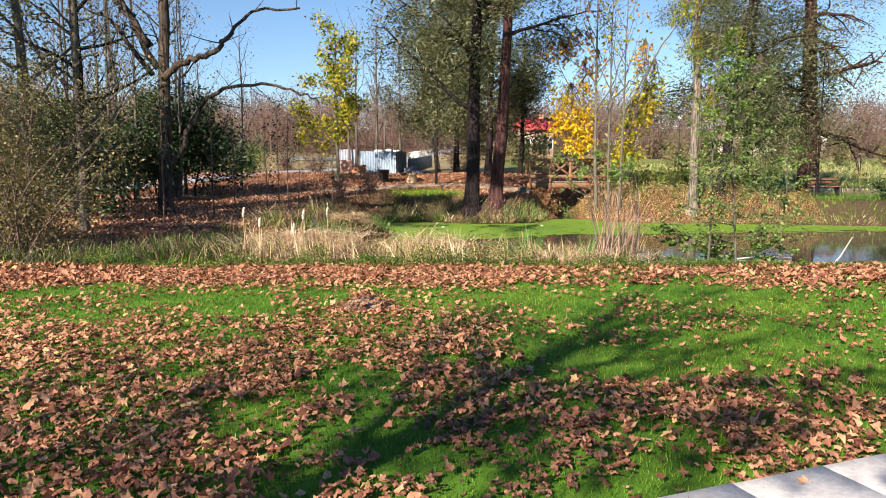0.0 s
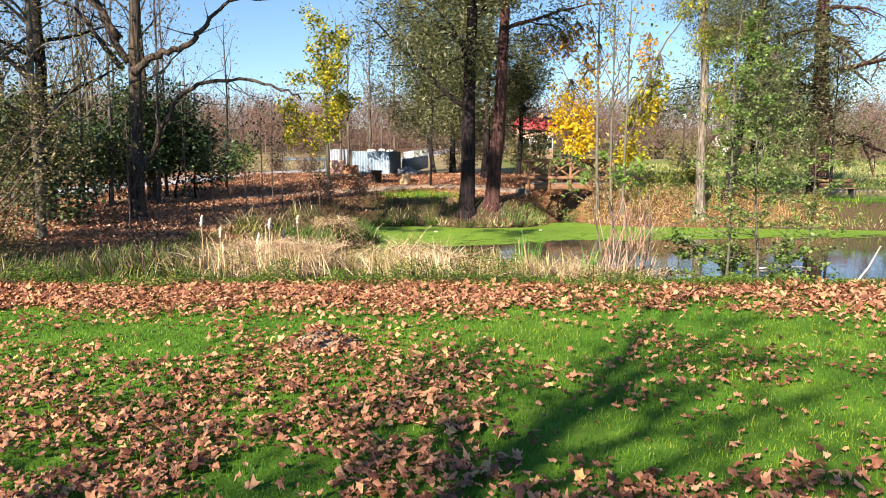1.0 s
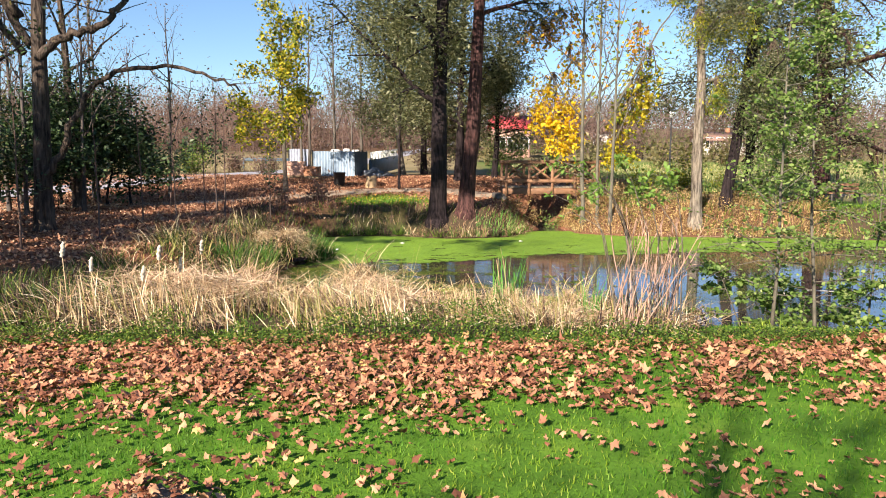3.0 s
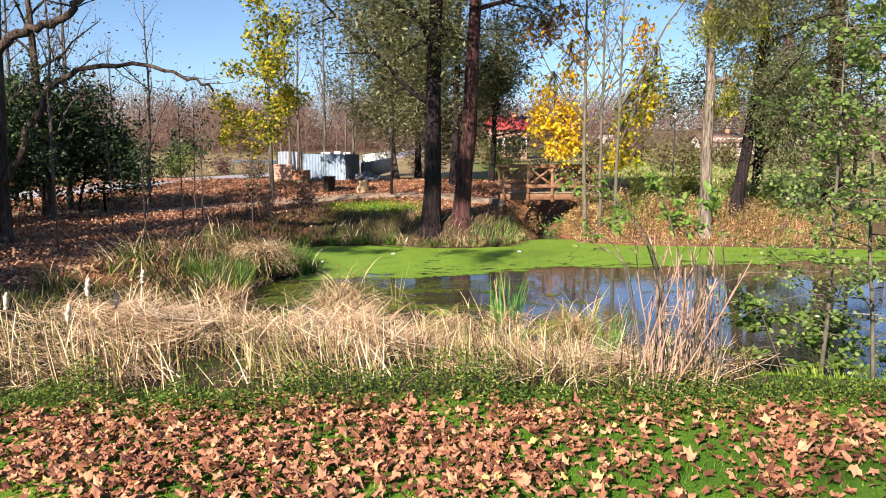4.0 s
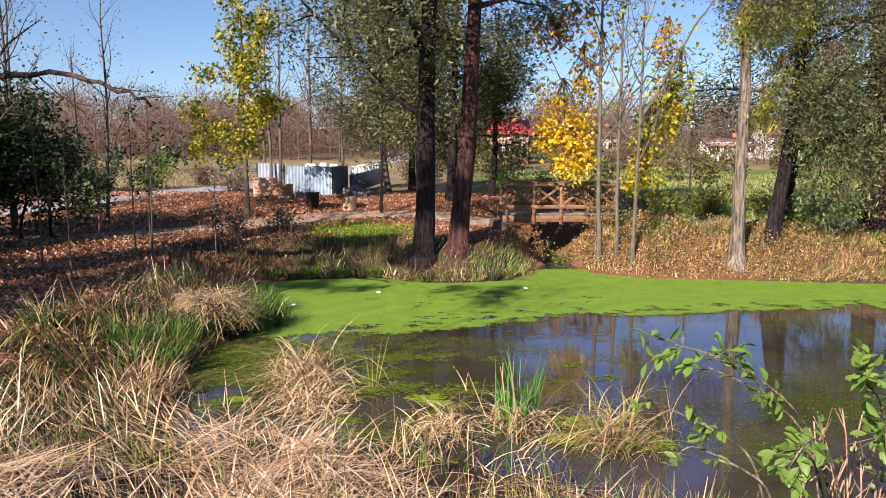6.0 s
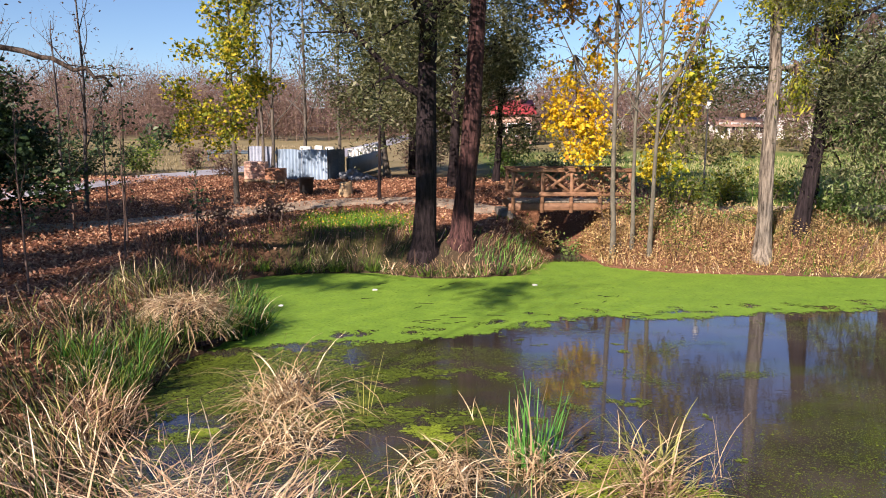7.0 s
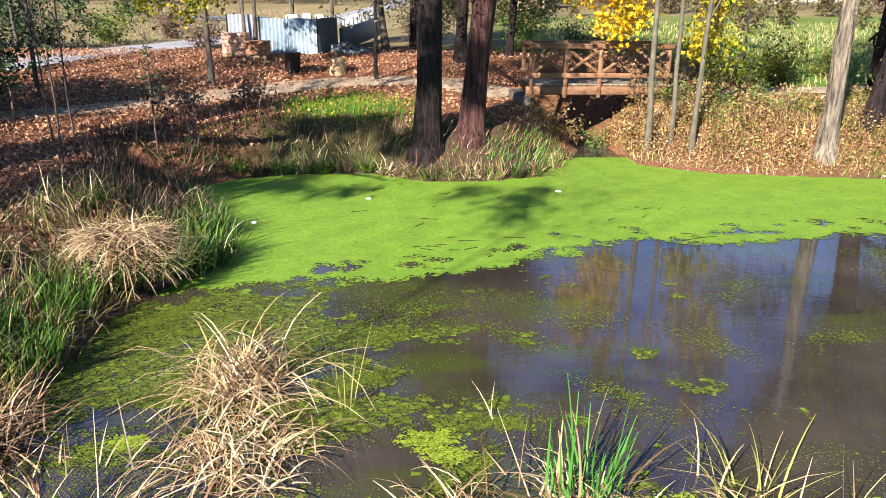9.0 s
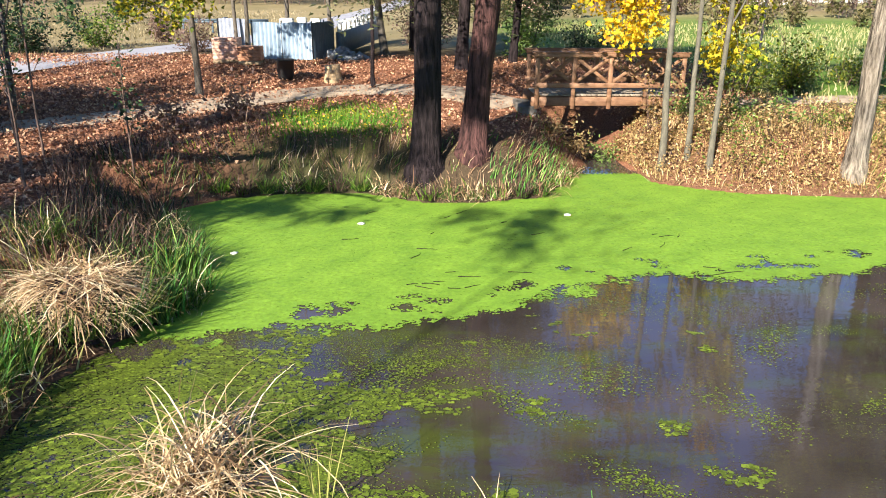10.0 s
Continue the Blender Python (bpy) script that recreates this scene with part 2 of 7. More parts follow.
def make_tree(name, base, height, r0, lean=(0, 0), seed=1, bark=None, leaf=None, leaves=0, leaf_size=0.14, crown_from=0.3, limbs=9, limb_len=0.33, spread=0.6, rise=0.12,
              depth=1, rate=2.6, label="", category="tree", group="", droop=0.0, jitter=0.35, extra=(), slim=0.55, curve=0.03, leaf_rule=None, twig_label="", sides=10, lobed=False, limb_rule=None):
    rng = np.random.default_rng(seed)
    base = np.asarray(base, float)
    tree = thing(name, base, label, category, group)
    n = 12
    s = np.linspace(0, 1, n)
    wob = np.cumsum(rng.normal(size=(n, 2)) * curve * height / n, axis=0)
    wob -= wob[:1]
    trunk = base + np.stack([lean[0] * s * height + wob[:, 0], lean[1] * s * height + wob[:, 1], s * height - 0.1], -1)
    radii = taper(n, r0, r0 * 0.22, 0.9)
    b = Buf()
    d0 = trunk[1] - trunk[0]
    foot = np.array([trunk[0] + d0 * f for f in (-0.8 / d0[2], 0.0, 0.12 / max(d0[2], 1), 0.35 / max(d0[2], 1), 0.8 / max(d0[2], 1))])
    tube(b, np.concatenate([foot, trunk[1:]]), np.concatenate([r0 * np.array([2.0, 1.55, 1.3, 1.1, 1.0]), radii[1:]]), 20 if r0 > 0.2 else sides, gnarl=0.1 if r0 > 0.2 else 0.0)
    part("trunk", b, bark, tree, smooth=True)
    twigs, tips = Buf(), []
    for k in range(limbs):
        f = crown_from + (0.97 - crown_from) * (k + rng.uniform(0, 0.8)) / limbs
        p, d = along(trunk, f)
        az = k * 2.4 + rng.uniform(-0.5, 0.5)
        way = unit(np.array([np.cos(az) * spread, np.sin(az) * spread, 1 - spread + rise]))
        ll = height * limb_len * (1.15 - 0.75 * (f - crown_from) / (1 - crown_from)) * rng.uniform(0.75, 1.2)
        rr = r0 * 0.42 * (1.1 - 0.7 * f)
        pts = limb_path(rng, p, way, ll, 7, 0.14, rise * 0.4 - droop * 0.12)
        if limb_rule is not None and not limb_rule(pts[-1]):
            continue
        lb = Buf()
        tube(lb, pts, taper(8, rr, rr * 0.25), 6)
        part("limb", lb, bark, tree, smooth=True)
        branch_out(rng, twigs, tips, pts, rr, depth, rate, 0.6, rise - droop * 0.3, 0.42)
    for pts, rr in extra:
        raw = np.asarray(pts, float)
        x = np.linspace(0, len(raw) - 1, 4 * (len(raw) - 1) + 1)
        pts = np.stack([np.interp(x, np.arange(len(raw)), raw[:, c]) for c in range(3)], -1)
        pts[1:] += rng.normal(size=(len(pts) - 1, 3)) * 0.04
        lb = Buf()
        tube(lb, pts, taper(len(pts), rr, rr * 0.25), 8)
        part("limb", lb, bark, tree, smooth=True)
        branch_out(rng, twigs, tips, pts, rr * 0.5, depth, rate, 0.6, rise, 0.3, 0.4)
    if twigs.n:
        part("branchwork", twigs, bark, tree, twig_label, smooth=True)
    tips = np.array(tips) if tips else np.zeros((0, 3))
    if leaves and len(tips):
        at = tips[rng.integers(0, len(tips), leaves)] + rng.normal(size=(leaves, 3)) * jitter
        if droop:
            at[:, 2] -= rng.exponential(droop, leaves)
        if leaf_rule is not None:
            at = at[leaf_rule(at)]
        c = Buf()
        if lobed:
            maple_cloud(c, at, rng.uniform(0.7, 1.25, len(at)) * leaf_size, rng)
        else:
            leaf_cloud(c, at, rng.uniform(0.6, 1.25, len(at)) * leaf_size, rng, 0.6, slim, droop, slim > 0.4 and leaf_size < 0.15)
        part("crown", c, leaf, tree)
    return tree


def make_bush(name, base, r, h, n_stems, leaves, leaf_size, bark, leaf, seed, label, group="", flat=0.6, jitter=0.16, stem_r=0.02, out=0.6, slim=0.55, category="bush", clear=0.04):
    rng = np.random.default_rng(seed)
    base = np.asarray(base, float)
    bush = thing(name, base, label, category, group)
    stems, tips = Buf(), []
    for k in range(n_stems):
        az, tilt = rng.uniform(0, 2 * np.pi), rng.uniform(0.05, 1.0) ** 0.7 * out
        st = base + [rng.normal() * r * 0.2, rng.normal() * r * 0.2, -0.05]
        ll = h * rng.uniform(0.6, 1.1)
        pts = limb_path(rng, st, (np.cos(az) * tilt * r / h * 1.6, np.sin(az) * tilt * r / h * 1.6, 1), ll, 7, 0.12, 0.0)
        tube(stems, pts, taper(8, stem_r, stem_r * 0.3), 4)
        branch_out(rng, stems, tips, pts, stem_r, 1, 2.2, 0.65, 0.06, 0.35, 0.12)
        tips += [pts[3], pts[5], pts[7]]
    part("branchwork", stems, bark, bush, smooth=True)
    tips = np.array(tips)
    at = tips[rng.integers(0, len(tips), leaves)] + rng.normal(size=(leaves, 3)) * jitter
    at = at[at[:, 2] > base[2] + clear + rng.random(len(at)) * clear * 0.5]
    leaves = len(at)
    c = Buf()
    leaf_cloud(c, at, rng.uniform(0.6, 1.3, leaves) * leaf_size, rng, flat, slim, 0.0, False)
    part("foliage", c, leaf, bush)
    return bush


# ---- materials ----
def nodes_of(name):
    m = bpy.data.materials.new(name)
    m.use_nodes = True
    nt = m.node_tree
    return m, nt, nt.nodes["Principled BSDF"]


def ramp_of(nt, stops, fac):
    r = nt.nodes.new("ShaderNodeValToRGB")
    el = r.color_ramp.elements
    while len(el) < len(stops):
        el.new(0.5)
    for e, (at, col) in zip(el, stops):
        e.position, e.color = at, (*col, 1)
    nt.links.new(fac, r.inputs[0])
    return r.outputs[0]


def noise_of(nt, scale, detail=4.0, rough=0.6, coords="Object", stretch=None):
    tc = nt.nodes.new("ShaderNodeTexCoord")
    src = tc.outputs[coords]
    if stretch:
        mp = nt.nodes.new("ShaderNodeMapping")
        mp.inputs["Scale"].default_value = stretch
        nt.links.new(src, mp.inputs[0])
        src = mp.outputs[0]
    nz = nt.nodes.new("ShaderNodeTexNoise")
    nz.inputs["Scale"].default_value, nz.inputs["Detail"].default_value, nz.inputs["Roughness"].default_value = scale, detail, rough
    nt.links.new(src, nz.inputs["Vector"])
    return nz.outputs["Fac"]


def mix_of(nt, a, b, fac, blend="MIX"):
    m = nt.nodes.new("ShaderNodeMix")
    m.data_type, m.blend_type = "RGBA", blend
    for sock, val in ((m.inputs[0], fac), (m.inputs[6], a), (m.inputs[7], b)):
        if isinstance(val, (int, float)):
            sock.default_value = val
        elif isinstance(val, tuple):
            sock.default_value = (*val, 1)
        else:
            nt.links.new(val, sock)
    return m.outputs[2]


def bump_of(nt, bsdf, height, strength, dist=0.02):
    b = nt.nodes.new("ShaderNodeBump")
    b.inputs["Strength"].default_value, b.inputs["Distance"].default_value = strength, dist
    nt.links.new(height, b.inputs["Height"])
    nt.links.new(b.outputs[0], bsdf.inputs["Normal"])


def surface(name, stops, scale, rough=0.8, bump=0.3, dist=0.01, stretch=None, fine=0.25, metal=0.0, vary=0.0):
    """A material of two noises: stains from a ramp and fine grain, with relief."""
    m, nt, p = nodes_of(name)
    n1 = noise_of(nt, scale, 4, 0.6, stretch=stretch)
    col = ramp_of(nt, stops, n1)
    n2 = noise_of(nt, scale * 9, 3, 0.7, stretch=stretch)
    g = ramp_of(nt, [(0.3, (1 - fine,) * 3), (0.7, (1 + fine * 0.4,) * 3)], n2)
    col = mix_of(nt, col, g, 1.0, "MULTIPLY")
    if vary:
        oi = nt.nodes.new("ShaderNodeObjectInfo")
        v = ramp_of(nt, [(0, (1 - vary,) * 3), (1, (1 + vary * 0.3,) * 3)], oi.outputs["Random"])
        col = mix_of(nt, col, v, 1.0, "MULTIPLY")
    nt.links.new(col, p.inputs["Base Color"])
    p.inputs["Roughness"].default_value, p.inputs["Metallic"].default_value = rough, metal
    if bump:
        bump_of(nt, p, n2, bump, dist)
    return m


def foliage(name, stops, rough=0.55, through_part=0.35, gloss=0.3, tint=(1.15, 1.1, 0.7), patch=0.0, patch_stops=None):
    """Leaves: each island takes its own colour, and some light passes through."""
    m, nt, p = nodes_of(name)
    geo = nt.nodes.new("ShaderNodeNewGeometry")
    col = ramp_of(nt, stops, geo.outputs["Random Per Island"])
    if patch_stops:
        col2 = ramp_of(nt, patch_stops, geo.outputs["Random Per Island"])
        f = ramp_of(nt, [(0.48, (0, 0, 0)), (0.6, (1, 1, 1))], noise_of(nt, patch, 2, 0.5))
        col = mix_of(nt, col, col2, f)
    nt.links.new(col, p.inputs["Base Color"])
    p.inputs["Roughness"].default_value = rough
    p.inputs["Specular IOR Level"].default_value = gloss
    tr = nt.nodes.new("ShaderNodeBsdfTranslucent")
    nt.links.new(mix_of(nt, col, tint, 1.0, "MULTIPLY"), tr.inputs[0])
    mx = nt.nodes.new("ShaderNodeMixShader")
    mx.inputs[0].default_value = through_part
    nt.links.new(p.outputs[0], mx.inputs[1])
    nt.links.new(tr.outputs[0], mx.inputs[2])
    nt.links.new(mx.outputs[0], nt.nodes["Material Output"].inputs[0])
    return m


def bark(name, groove, ridge, scale=13.0):
    """Upright furrows with pale ridges, and broad stains over them."""
    m, nt, p = nodes_of(name)
    fur = noise_of(nt, scale, 5, 0.65, stretch=(1.0, 1.0, 0.14))
    col = ramp_of(nt, [(0.36, groove), (0.62, ridge)], fur)
    stain = ramp_of(nt, [(0.3, (0.6, 0.6, 0.62)), (0.7, (1.15, 1.1, 1.05))], noise_of(nt, 1.1, 4, 0.6))
    nt.links.new(mix_of(nt, col, stain, 1.0, "MULTIPLY"), p.inputs["Base Color"])
    p.inputs["Roughness"].default_value = 0.92
    p.inputs["Specular IOR Level"].default_value = 0.2
    bump_of(nt, p, fur, 1.0, 0.12)
    return m


BARK_DARK = bark("bark_dark", (0.006, 0.004, 0.005), (0.040, 0.029, 0.033))
BARK_RED = bark("bark_reddish", (0.016, 0.008, 0.009), (0.115, 0.056, 0.054))
BARK_OAK = bark("bark_oak", (0.022, 0.016, 0.014), (0.135, 0.105, 0.088))
BARK_COPSE = surface("bark_copse", [(0.3, (0.04, 0.033, 0.032)), (0.7, (0.115, 0.095, 0.088))], 5.0, 0.9, 0.4, 0.01, (3, 3, 1.0), 0.35)
BARK_GREY = surface("bark_grey", [(0.3, (0.06, 0.05, 0.042)), (0.7, (0.17, 0.145, 0.12))], 3.0, 0.9, 0.8, 0.02, (4, 4, 1.0), 0.4)
BARK_PALE = bark("bark_pale", (0.06, 0.048, 0.038), (0.33, 0.285, 0.24))
BARK_GREEN = surface("bark_greenish", [(0.3, (0.06, 0.055, 0.042)), (0.7, (0.17, 0.15, 0.115))], 4.0, 0.85, 0.5, 0.01, (3, 3, 1.0), 0.35)
TWIG = surface("twig_brown", [(0.3, (0.09, 0.055, 0.045)), (0.7, (0.17, 0.11, 0.09))], 6.0, 0.85, 0.3)
TWIG_PINK = surface("twig_pinkish", [(0.3, (0.26, 0.15, 0.11)), (0.7, (0.46, 0.31, 0.24))], 6.0, 0.85, 0.3)
LEAF_WILLOW = foliage("leaf_willow", [(0, (0.04, 0.05, 0.025)), (0.5, (0.11, 0.125, 0.06)), (0.85, (0.20, 0.205, 0.11)), (1, (0.30, 0.30, 0.19))], through_part=0.4)
LEAF_WEEPING = foliage("leaf_weeping", [(0, (0.07, 0.11, 0.04)), (0.5, (0.15, 0.22, 0.07)), (1, (0.34, 0.40, 0.19))], through_part=0.4)
LEAF_GOLDGREEN = foliage("leaf_gold_green", [(0, (0.07, 0.11, 0.02)), (0.5, (0.17, 0.22, 0.03)), (1, (0.42, 0.40, 0.05))], patch=0.5, patch_stops=[(0, (0.05, 0.075, 0.025)), (0.6, (0.10, 0.13, 0.04)), (1, (0.18, 0.19, 0.07))])
LEAF_TUFT = foliage("leaf_gold_tuft", [(0, (0.12, 0.16, 0.02)), (0.5, (0.27, 0.31, 0.03)), (1, (0.55, 0.48, 0.06))], through_part=0.4)
LEAF_YELLOW = foliage("leaf_yellow", [(0, (0.50, 0.30, 0.015)), (0.5, (0.75, 0.50, 0.02)), (0.85, (0.85, 0.66, 0.05)), (1, (0.45, 0.42, 0.04))], through_part=0.4)
LEAF_ORANGE = foliage("leaf_orange", [(0, (0.42, 0.17, 0.03)), (0.6, (0.62, 0.30, 0.04)), (1, (0.7, 0.45, 0.05))], through_part=0.4)
LEAF_YGREEN = foliage("leaf_yellow_green", [(0, (0.09, 0.14, 0.018)), (0.45, (0.25, 0.30, 0.028)), (0.75, (0.50, 0.45, 0.03)), (1, (0.46, 0.34, 0.05))], through_part=0.4)
LEAF_MAPLE = foliage("leaf_maple_green", [(0, (0.06, 0.10, 0.013)), (0.4, (0.18, 0.22, 0.022)), (0.7, (0.44, 0.40, 0.03)), (1, (0.58, 0.44, 0.04))], through_part=0.4)
LEAF_YGOLD = foliage("leaf_yellow_gold", [(0, (0.22, 0.22, 0.02)), (0.5, (0.50, 0.42, 0.03)), (1, (0.72, 0.52, 0.05))], through_part=0.4)
LEAF_ALDER = foliage("leaf_alder", [(0, (0.06, 0.12, 0.025)), (0.5, (0.16, 0.26, 0.06)), (0.85, (0.24, 0.33, 0.10)), (1, (0.36, 0.42, 0.17))], through_part=0.45)
LEAF_SPRIG = foliage("leaf_sprig", [(0, (0.05, 0.12, 0.02)), (0.5, (0.14, 0.26, 0.045)), (0.85, (0.27, 0.38, 0.10)), (1, (0.45, 0.52, 0.22))], rough=0.45, through_part=0.4, gloss=0.4)
PALE_SHEET = surface("pale_sheet", [(0.3, (0.22, 0.25, 0.33)), (0.7, (0.31, 0.34, 0.42))], 1.2, 0.55, 0.1)
TAN_HERB = foliage("tan_herb", [(0, (0.15, 0.08, 0.04)), (0.4, (0.38, 0.24, 0.11)), (0.8, (0.60, 0.43, 0.22)), (0.92, (0.72, 0.57, 0.32)), (1, (0.30, 0.33, 0.07))], through_part=0.2)
LEAF_EVER = foliage("leaf_evergreen", [(0, (0.010, 0.022, 0.010)), (0.6, (0.032, 0.065, 0.024)), (1, (0.09, 0.14, 0.05))], rough=0.5, through_part=0.15, gloss=0.3)
LEAF_SCRUB = foliage("leaf_scrub", [(0, (0.075, 0.075, 0.03)), (0.5, (0.15, 0.14, 0.06)), (0.85, (0.24, 0.20, 0.10)), (1, (0.34, 0.28, 0.15))])
LEAF_HERB = foliage("leaf_herb", [(0, (0.05, 0.10, 0.02)), (0.5, (0.12, 0.20, 0.035)), (0.85, (0.24, 0.30, 0.06)), (1, (0.40, 0.36, 0.09))])
LEAF_NETTLE = foliage("leaf_nettle", [(0, (0.025, 0.06, 0.012)), (0.5, (0.07, 0.135, 0.025)), (0.85, (0.15, 0.22, 0.04)), (1, (0.30, 0.31, 0.07))], gloss=0.15)
LEAF_BRAMBLE = foliage("leaf_bramble", [(0, (0.13, 0.07, 0.035)), (0.45, (0.34, 0.225, 0.105)), (0.8, (0.54, 0.385, 0.19)), (0.93, (0.68, 0.52, 0.25)), (0.96, (0.13, 0.18, 0.04)), (1, (0.18, 0.24, 0.05))])
LEAF_FALLEN = foliage("leaf_fallen", [(0, (0.08, 0.030, 0.018)), (0.3, (0.235, 0.095, 0.055)), (0.7, (0.435, 0.205, 0.122)), (0.95, (0.54, 0.31, 0.18)), (1, (0.60, 0.40, 0.14))], rough=0.6, through_part=0.12, tint=(1.2, 0.8, 0.5))
LEAF_LITTER = foliage("leaf_litter", [(0, (0.10, 0.035, 0.022)), (0.4, (0.29, 0.135, 0.082)), (0.8, (0.46, 0.25, 0.155)), (1, (0.60, 0.40, 0.25))], rough=0.7, through_part=0.08)
LEAF_BROWN = foliage("leaf_brown_wood", [(0, (0.13, 0.085, 0.082)), (0.5, (0.21, 0.14, 0.128)), (0.9, (0.28, 0.20, 0.175)), (1, (0.18, 0.17, 0.11))], through_part=0.45, gloss=0.05)
GRASS = foliage("grass_blade", [(0, (0.025, 0.095, 0.008)), (0.5, (0.062, 0.185, 0.013)), (0.9, (0.13, 0.26, 0.022)), (1, (0.22, 0.30, 0.05))], through_part=0.3, gloss=0.25, patch=0.55, patch_stops=[(0, (0.05, 0.12, 0.010)), (0.5, (0.12, 0.225, 0.017)), (0.9, (0.22, 0.31, 0.03)), (1, (0.32, 0.35, 0.08))])
STRAW = foliage("straw_dead", [(0, (0.06, 0.032, 0.02)), (0.25, (0.26, 0.16, 0.085)), (0.65, (0.60, 0.44, 0.26)), (0.92, (0.86, 0.74, 0.53)), (1, (0.34, 0.34, 0.10))], rough=0.7, through_part=0.15, tint=(1.1, 1.0, 0.8))
STRAW_BROWN = foliage("straw_brown", [(0, (0.05, 0.026, 0.018)), (0.25, (0.17, 0.095, 0.055)), (0.65, (0.38, 0.24, 0.145)), (0.95, (0.64, 0.48, 0.33)), (1, (0.30, 0.30, 0.09))], rough=0.7, through_part=0.2, tint=(1.1, 1.0, 0.8))
STRAW_GREEN = foliage("straw_greenish", [(0, (0.10, 0.13, 0.03)), (0.5, (0.28, 0.28, 0.08)), (1, (0.46, 0.42, 0.16))], through_part=0.25)
STRAW_PINK = foliage("straw_pinkish", [(0, (0.12, 0.06, 0.035)), (0.2, (0.38, 0.235, 0.14)), (0.6, (0.66, 0.465, 0.30)), (0.95, (0.86, 0.72, 0.53)), (1, (0.42, 0.27, 0.15))], rough=0.7, through_part=0.15, tint=(1.1, 1.0, 0.8))
REED_GREEN = foliage("reed_green", [(0, (0.04, 0.15, 0.03)), (0.6, (0.10, 0.30, 0.055)), (1, (0.26, 0.42, 0.09))], through_part=0.3)
SEDGE = foliage("sedge", [(0, (0.012, 0.03, 0.008)), (0.45, (0.04, 0.09, 0.015)), (0.8, (0.11, 0.19, 0.025)), (0.93, (0.24, 0.28, 0.05)), (1, (0.40, 0.32, 0.15))], through_part=0.3)
SEDGE_DARK = foliage("sedge_dark", [(0, (0.008, 0.018, 0.006)), (0.5, (0.022, 0.05, 0.012)), (0.8, (0.06, 0.11, 0.02)), (0.94, (0.13, 0.17, 0.035)), (1, (0.34, 0.26, 0.13))], through_part=0.25)
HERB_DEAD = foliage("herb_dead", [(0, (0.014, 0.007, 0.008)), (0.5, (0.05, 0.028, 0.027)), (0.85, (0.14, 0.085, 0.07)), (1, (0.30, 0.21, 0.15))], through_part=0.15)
BANK_GRASS = foliage("grass_blade", [(0, (0.035, 0.11, 0.010)), (0.5, (0.08, 0.21, 0.016)), (0.9, (0.16, 0.29, 0.03)), (1, (0.36, 0.34, 0.08))], through_part=0.3, gloss=0.25, patch=0.55, patch_stops=[(0, (0.07, 0.14, 0.012)), (0.5, (0.15, 0.26, 0.02)), (0.9, (0.27, 0.36, 0.04)), (1, (0.45, 0.40, 0.12))])
MEADOW = foliage("field_grass_dry", [(0, (0.13, 0.11, 0.05)), (0.5, (0.26, 0.21, 0.12)), (1, (0.42, 0.34, 0.22))], through_part=0.25)
MEADOW_GREEN = foliage("meadow_grass", [(0, (0.16, 0.165, 0.06)), (0.5, (0.30, 0.295, 0.12)), (0.85, (0.42, 0.39, 0.20)), (1, (0.50, 0.43, 0.25))], through_part=0.25)
WOOD_BRIDGE = surface("wood_orange_brown", [(0.3, (0.16, 0.075, 0.040)), (0.7, (0.30, 0.16, 0.088))], 3.0, 0.7, 0.4, 0.004, (1, 1, 4), 0.3, vary=0.25)
WOOD_DECK = surface("wood_deck_grey", [(0.3, (0.20, 0.16, 0.12)), (0.7, (0.34, 0.28, 0.22))], 4.0, 0.85, 0.4, 0.004, (6, 1, 1), 0.3, vary=0.3)
STEEL = surface("zinc_sheet", [(0.3, (0.19, 0.26, 0.35)), (0.7, (0.28, 0.36, 0.46))], 1.2, 0.5, 0.1, 0.002, (1, 1, 0.2), 0.12, metal=0.1)
# dark steel, also used to colour the hoarding's side that lies in shade
STEEL_DARK = surface("dark_steel_and_shade", [(0.3, (0.05, 0.08, 0.11)), (0.7, (0.10, 0.14, 0.18))], 1.5, 0.5, 0.1)
WHITE = surface("white_paint", [(0.3, (0.62, 0.63, 0.63)), (0.7, (0.80, 0.80, 0.78))], 1.5, 0.7, 0.15, 0.004, None, 0.15)
BRICK = surface("brick_orange", [(0.3, (0.36, 0.16, 0.09)), (0.7, (0.52, 0.26, 0.15))], 3.0, 0.85, 0.4, 0.004, None, 0.25, vary=0.3)
BRICK_PALE = surface("brick_pale_orange", [(0.3, (0.50, 0.29, 0.22)), (0.7, (0.68, 0.44, 0.35))], 3.0, 0.85, 0.4, 0.004, None, 0.25, vary=0.2)
PALLET = surface("pallet_wood", [(0.3, (0.22, 0.15, 0.09)), (0.7, (0.38, 0.28, 0.17))], 4.0, 0.85, 0.3, vary=0.2)
BLACK = surface("black_plastic", [(0.3, (0.006, 0.006, 0.007)), (0.7, (0.014, 0.014, 0.016))], 3.0, 0.5, 0.15)
STUMP_WOOD = surface("stump_wood", [(0.3, (0.33, 0.22, 0.12)), (0.7, (0.55, 0.40, 0.24))], 8.0, 0.85, 0.5)
ASPHALT = surface("asphalt", [(0.3, (0.24, 0.24, 0.275)), (0.7, (0.34, 0.335, 0.38))], 0.8, 0.85, 0.3, 0.004, None, 0.2)
GRAVEL = surface("gravel_pale", [(0.3, (0.25, 0.18, 0.125)), (0.7, (0.46, 0.37, 0.28))], 1.6, 0.95, 0.6, 0.01, None, 0.35)
PAVING = surface("paving_pale", [(0.3, (0.42, 0.40, 0.40)), (0.7, (0.58, 0.56, 0.56))], 3.0, 0.9, 0.4, 0.004, None, 0.25)
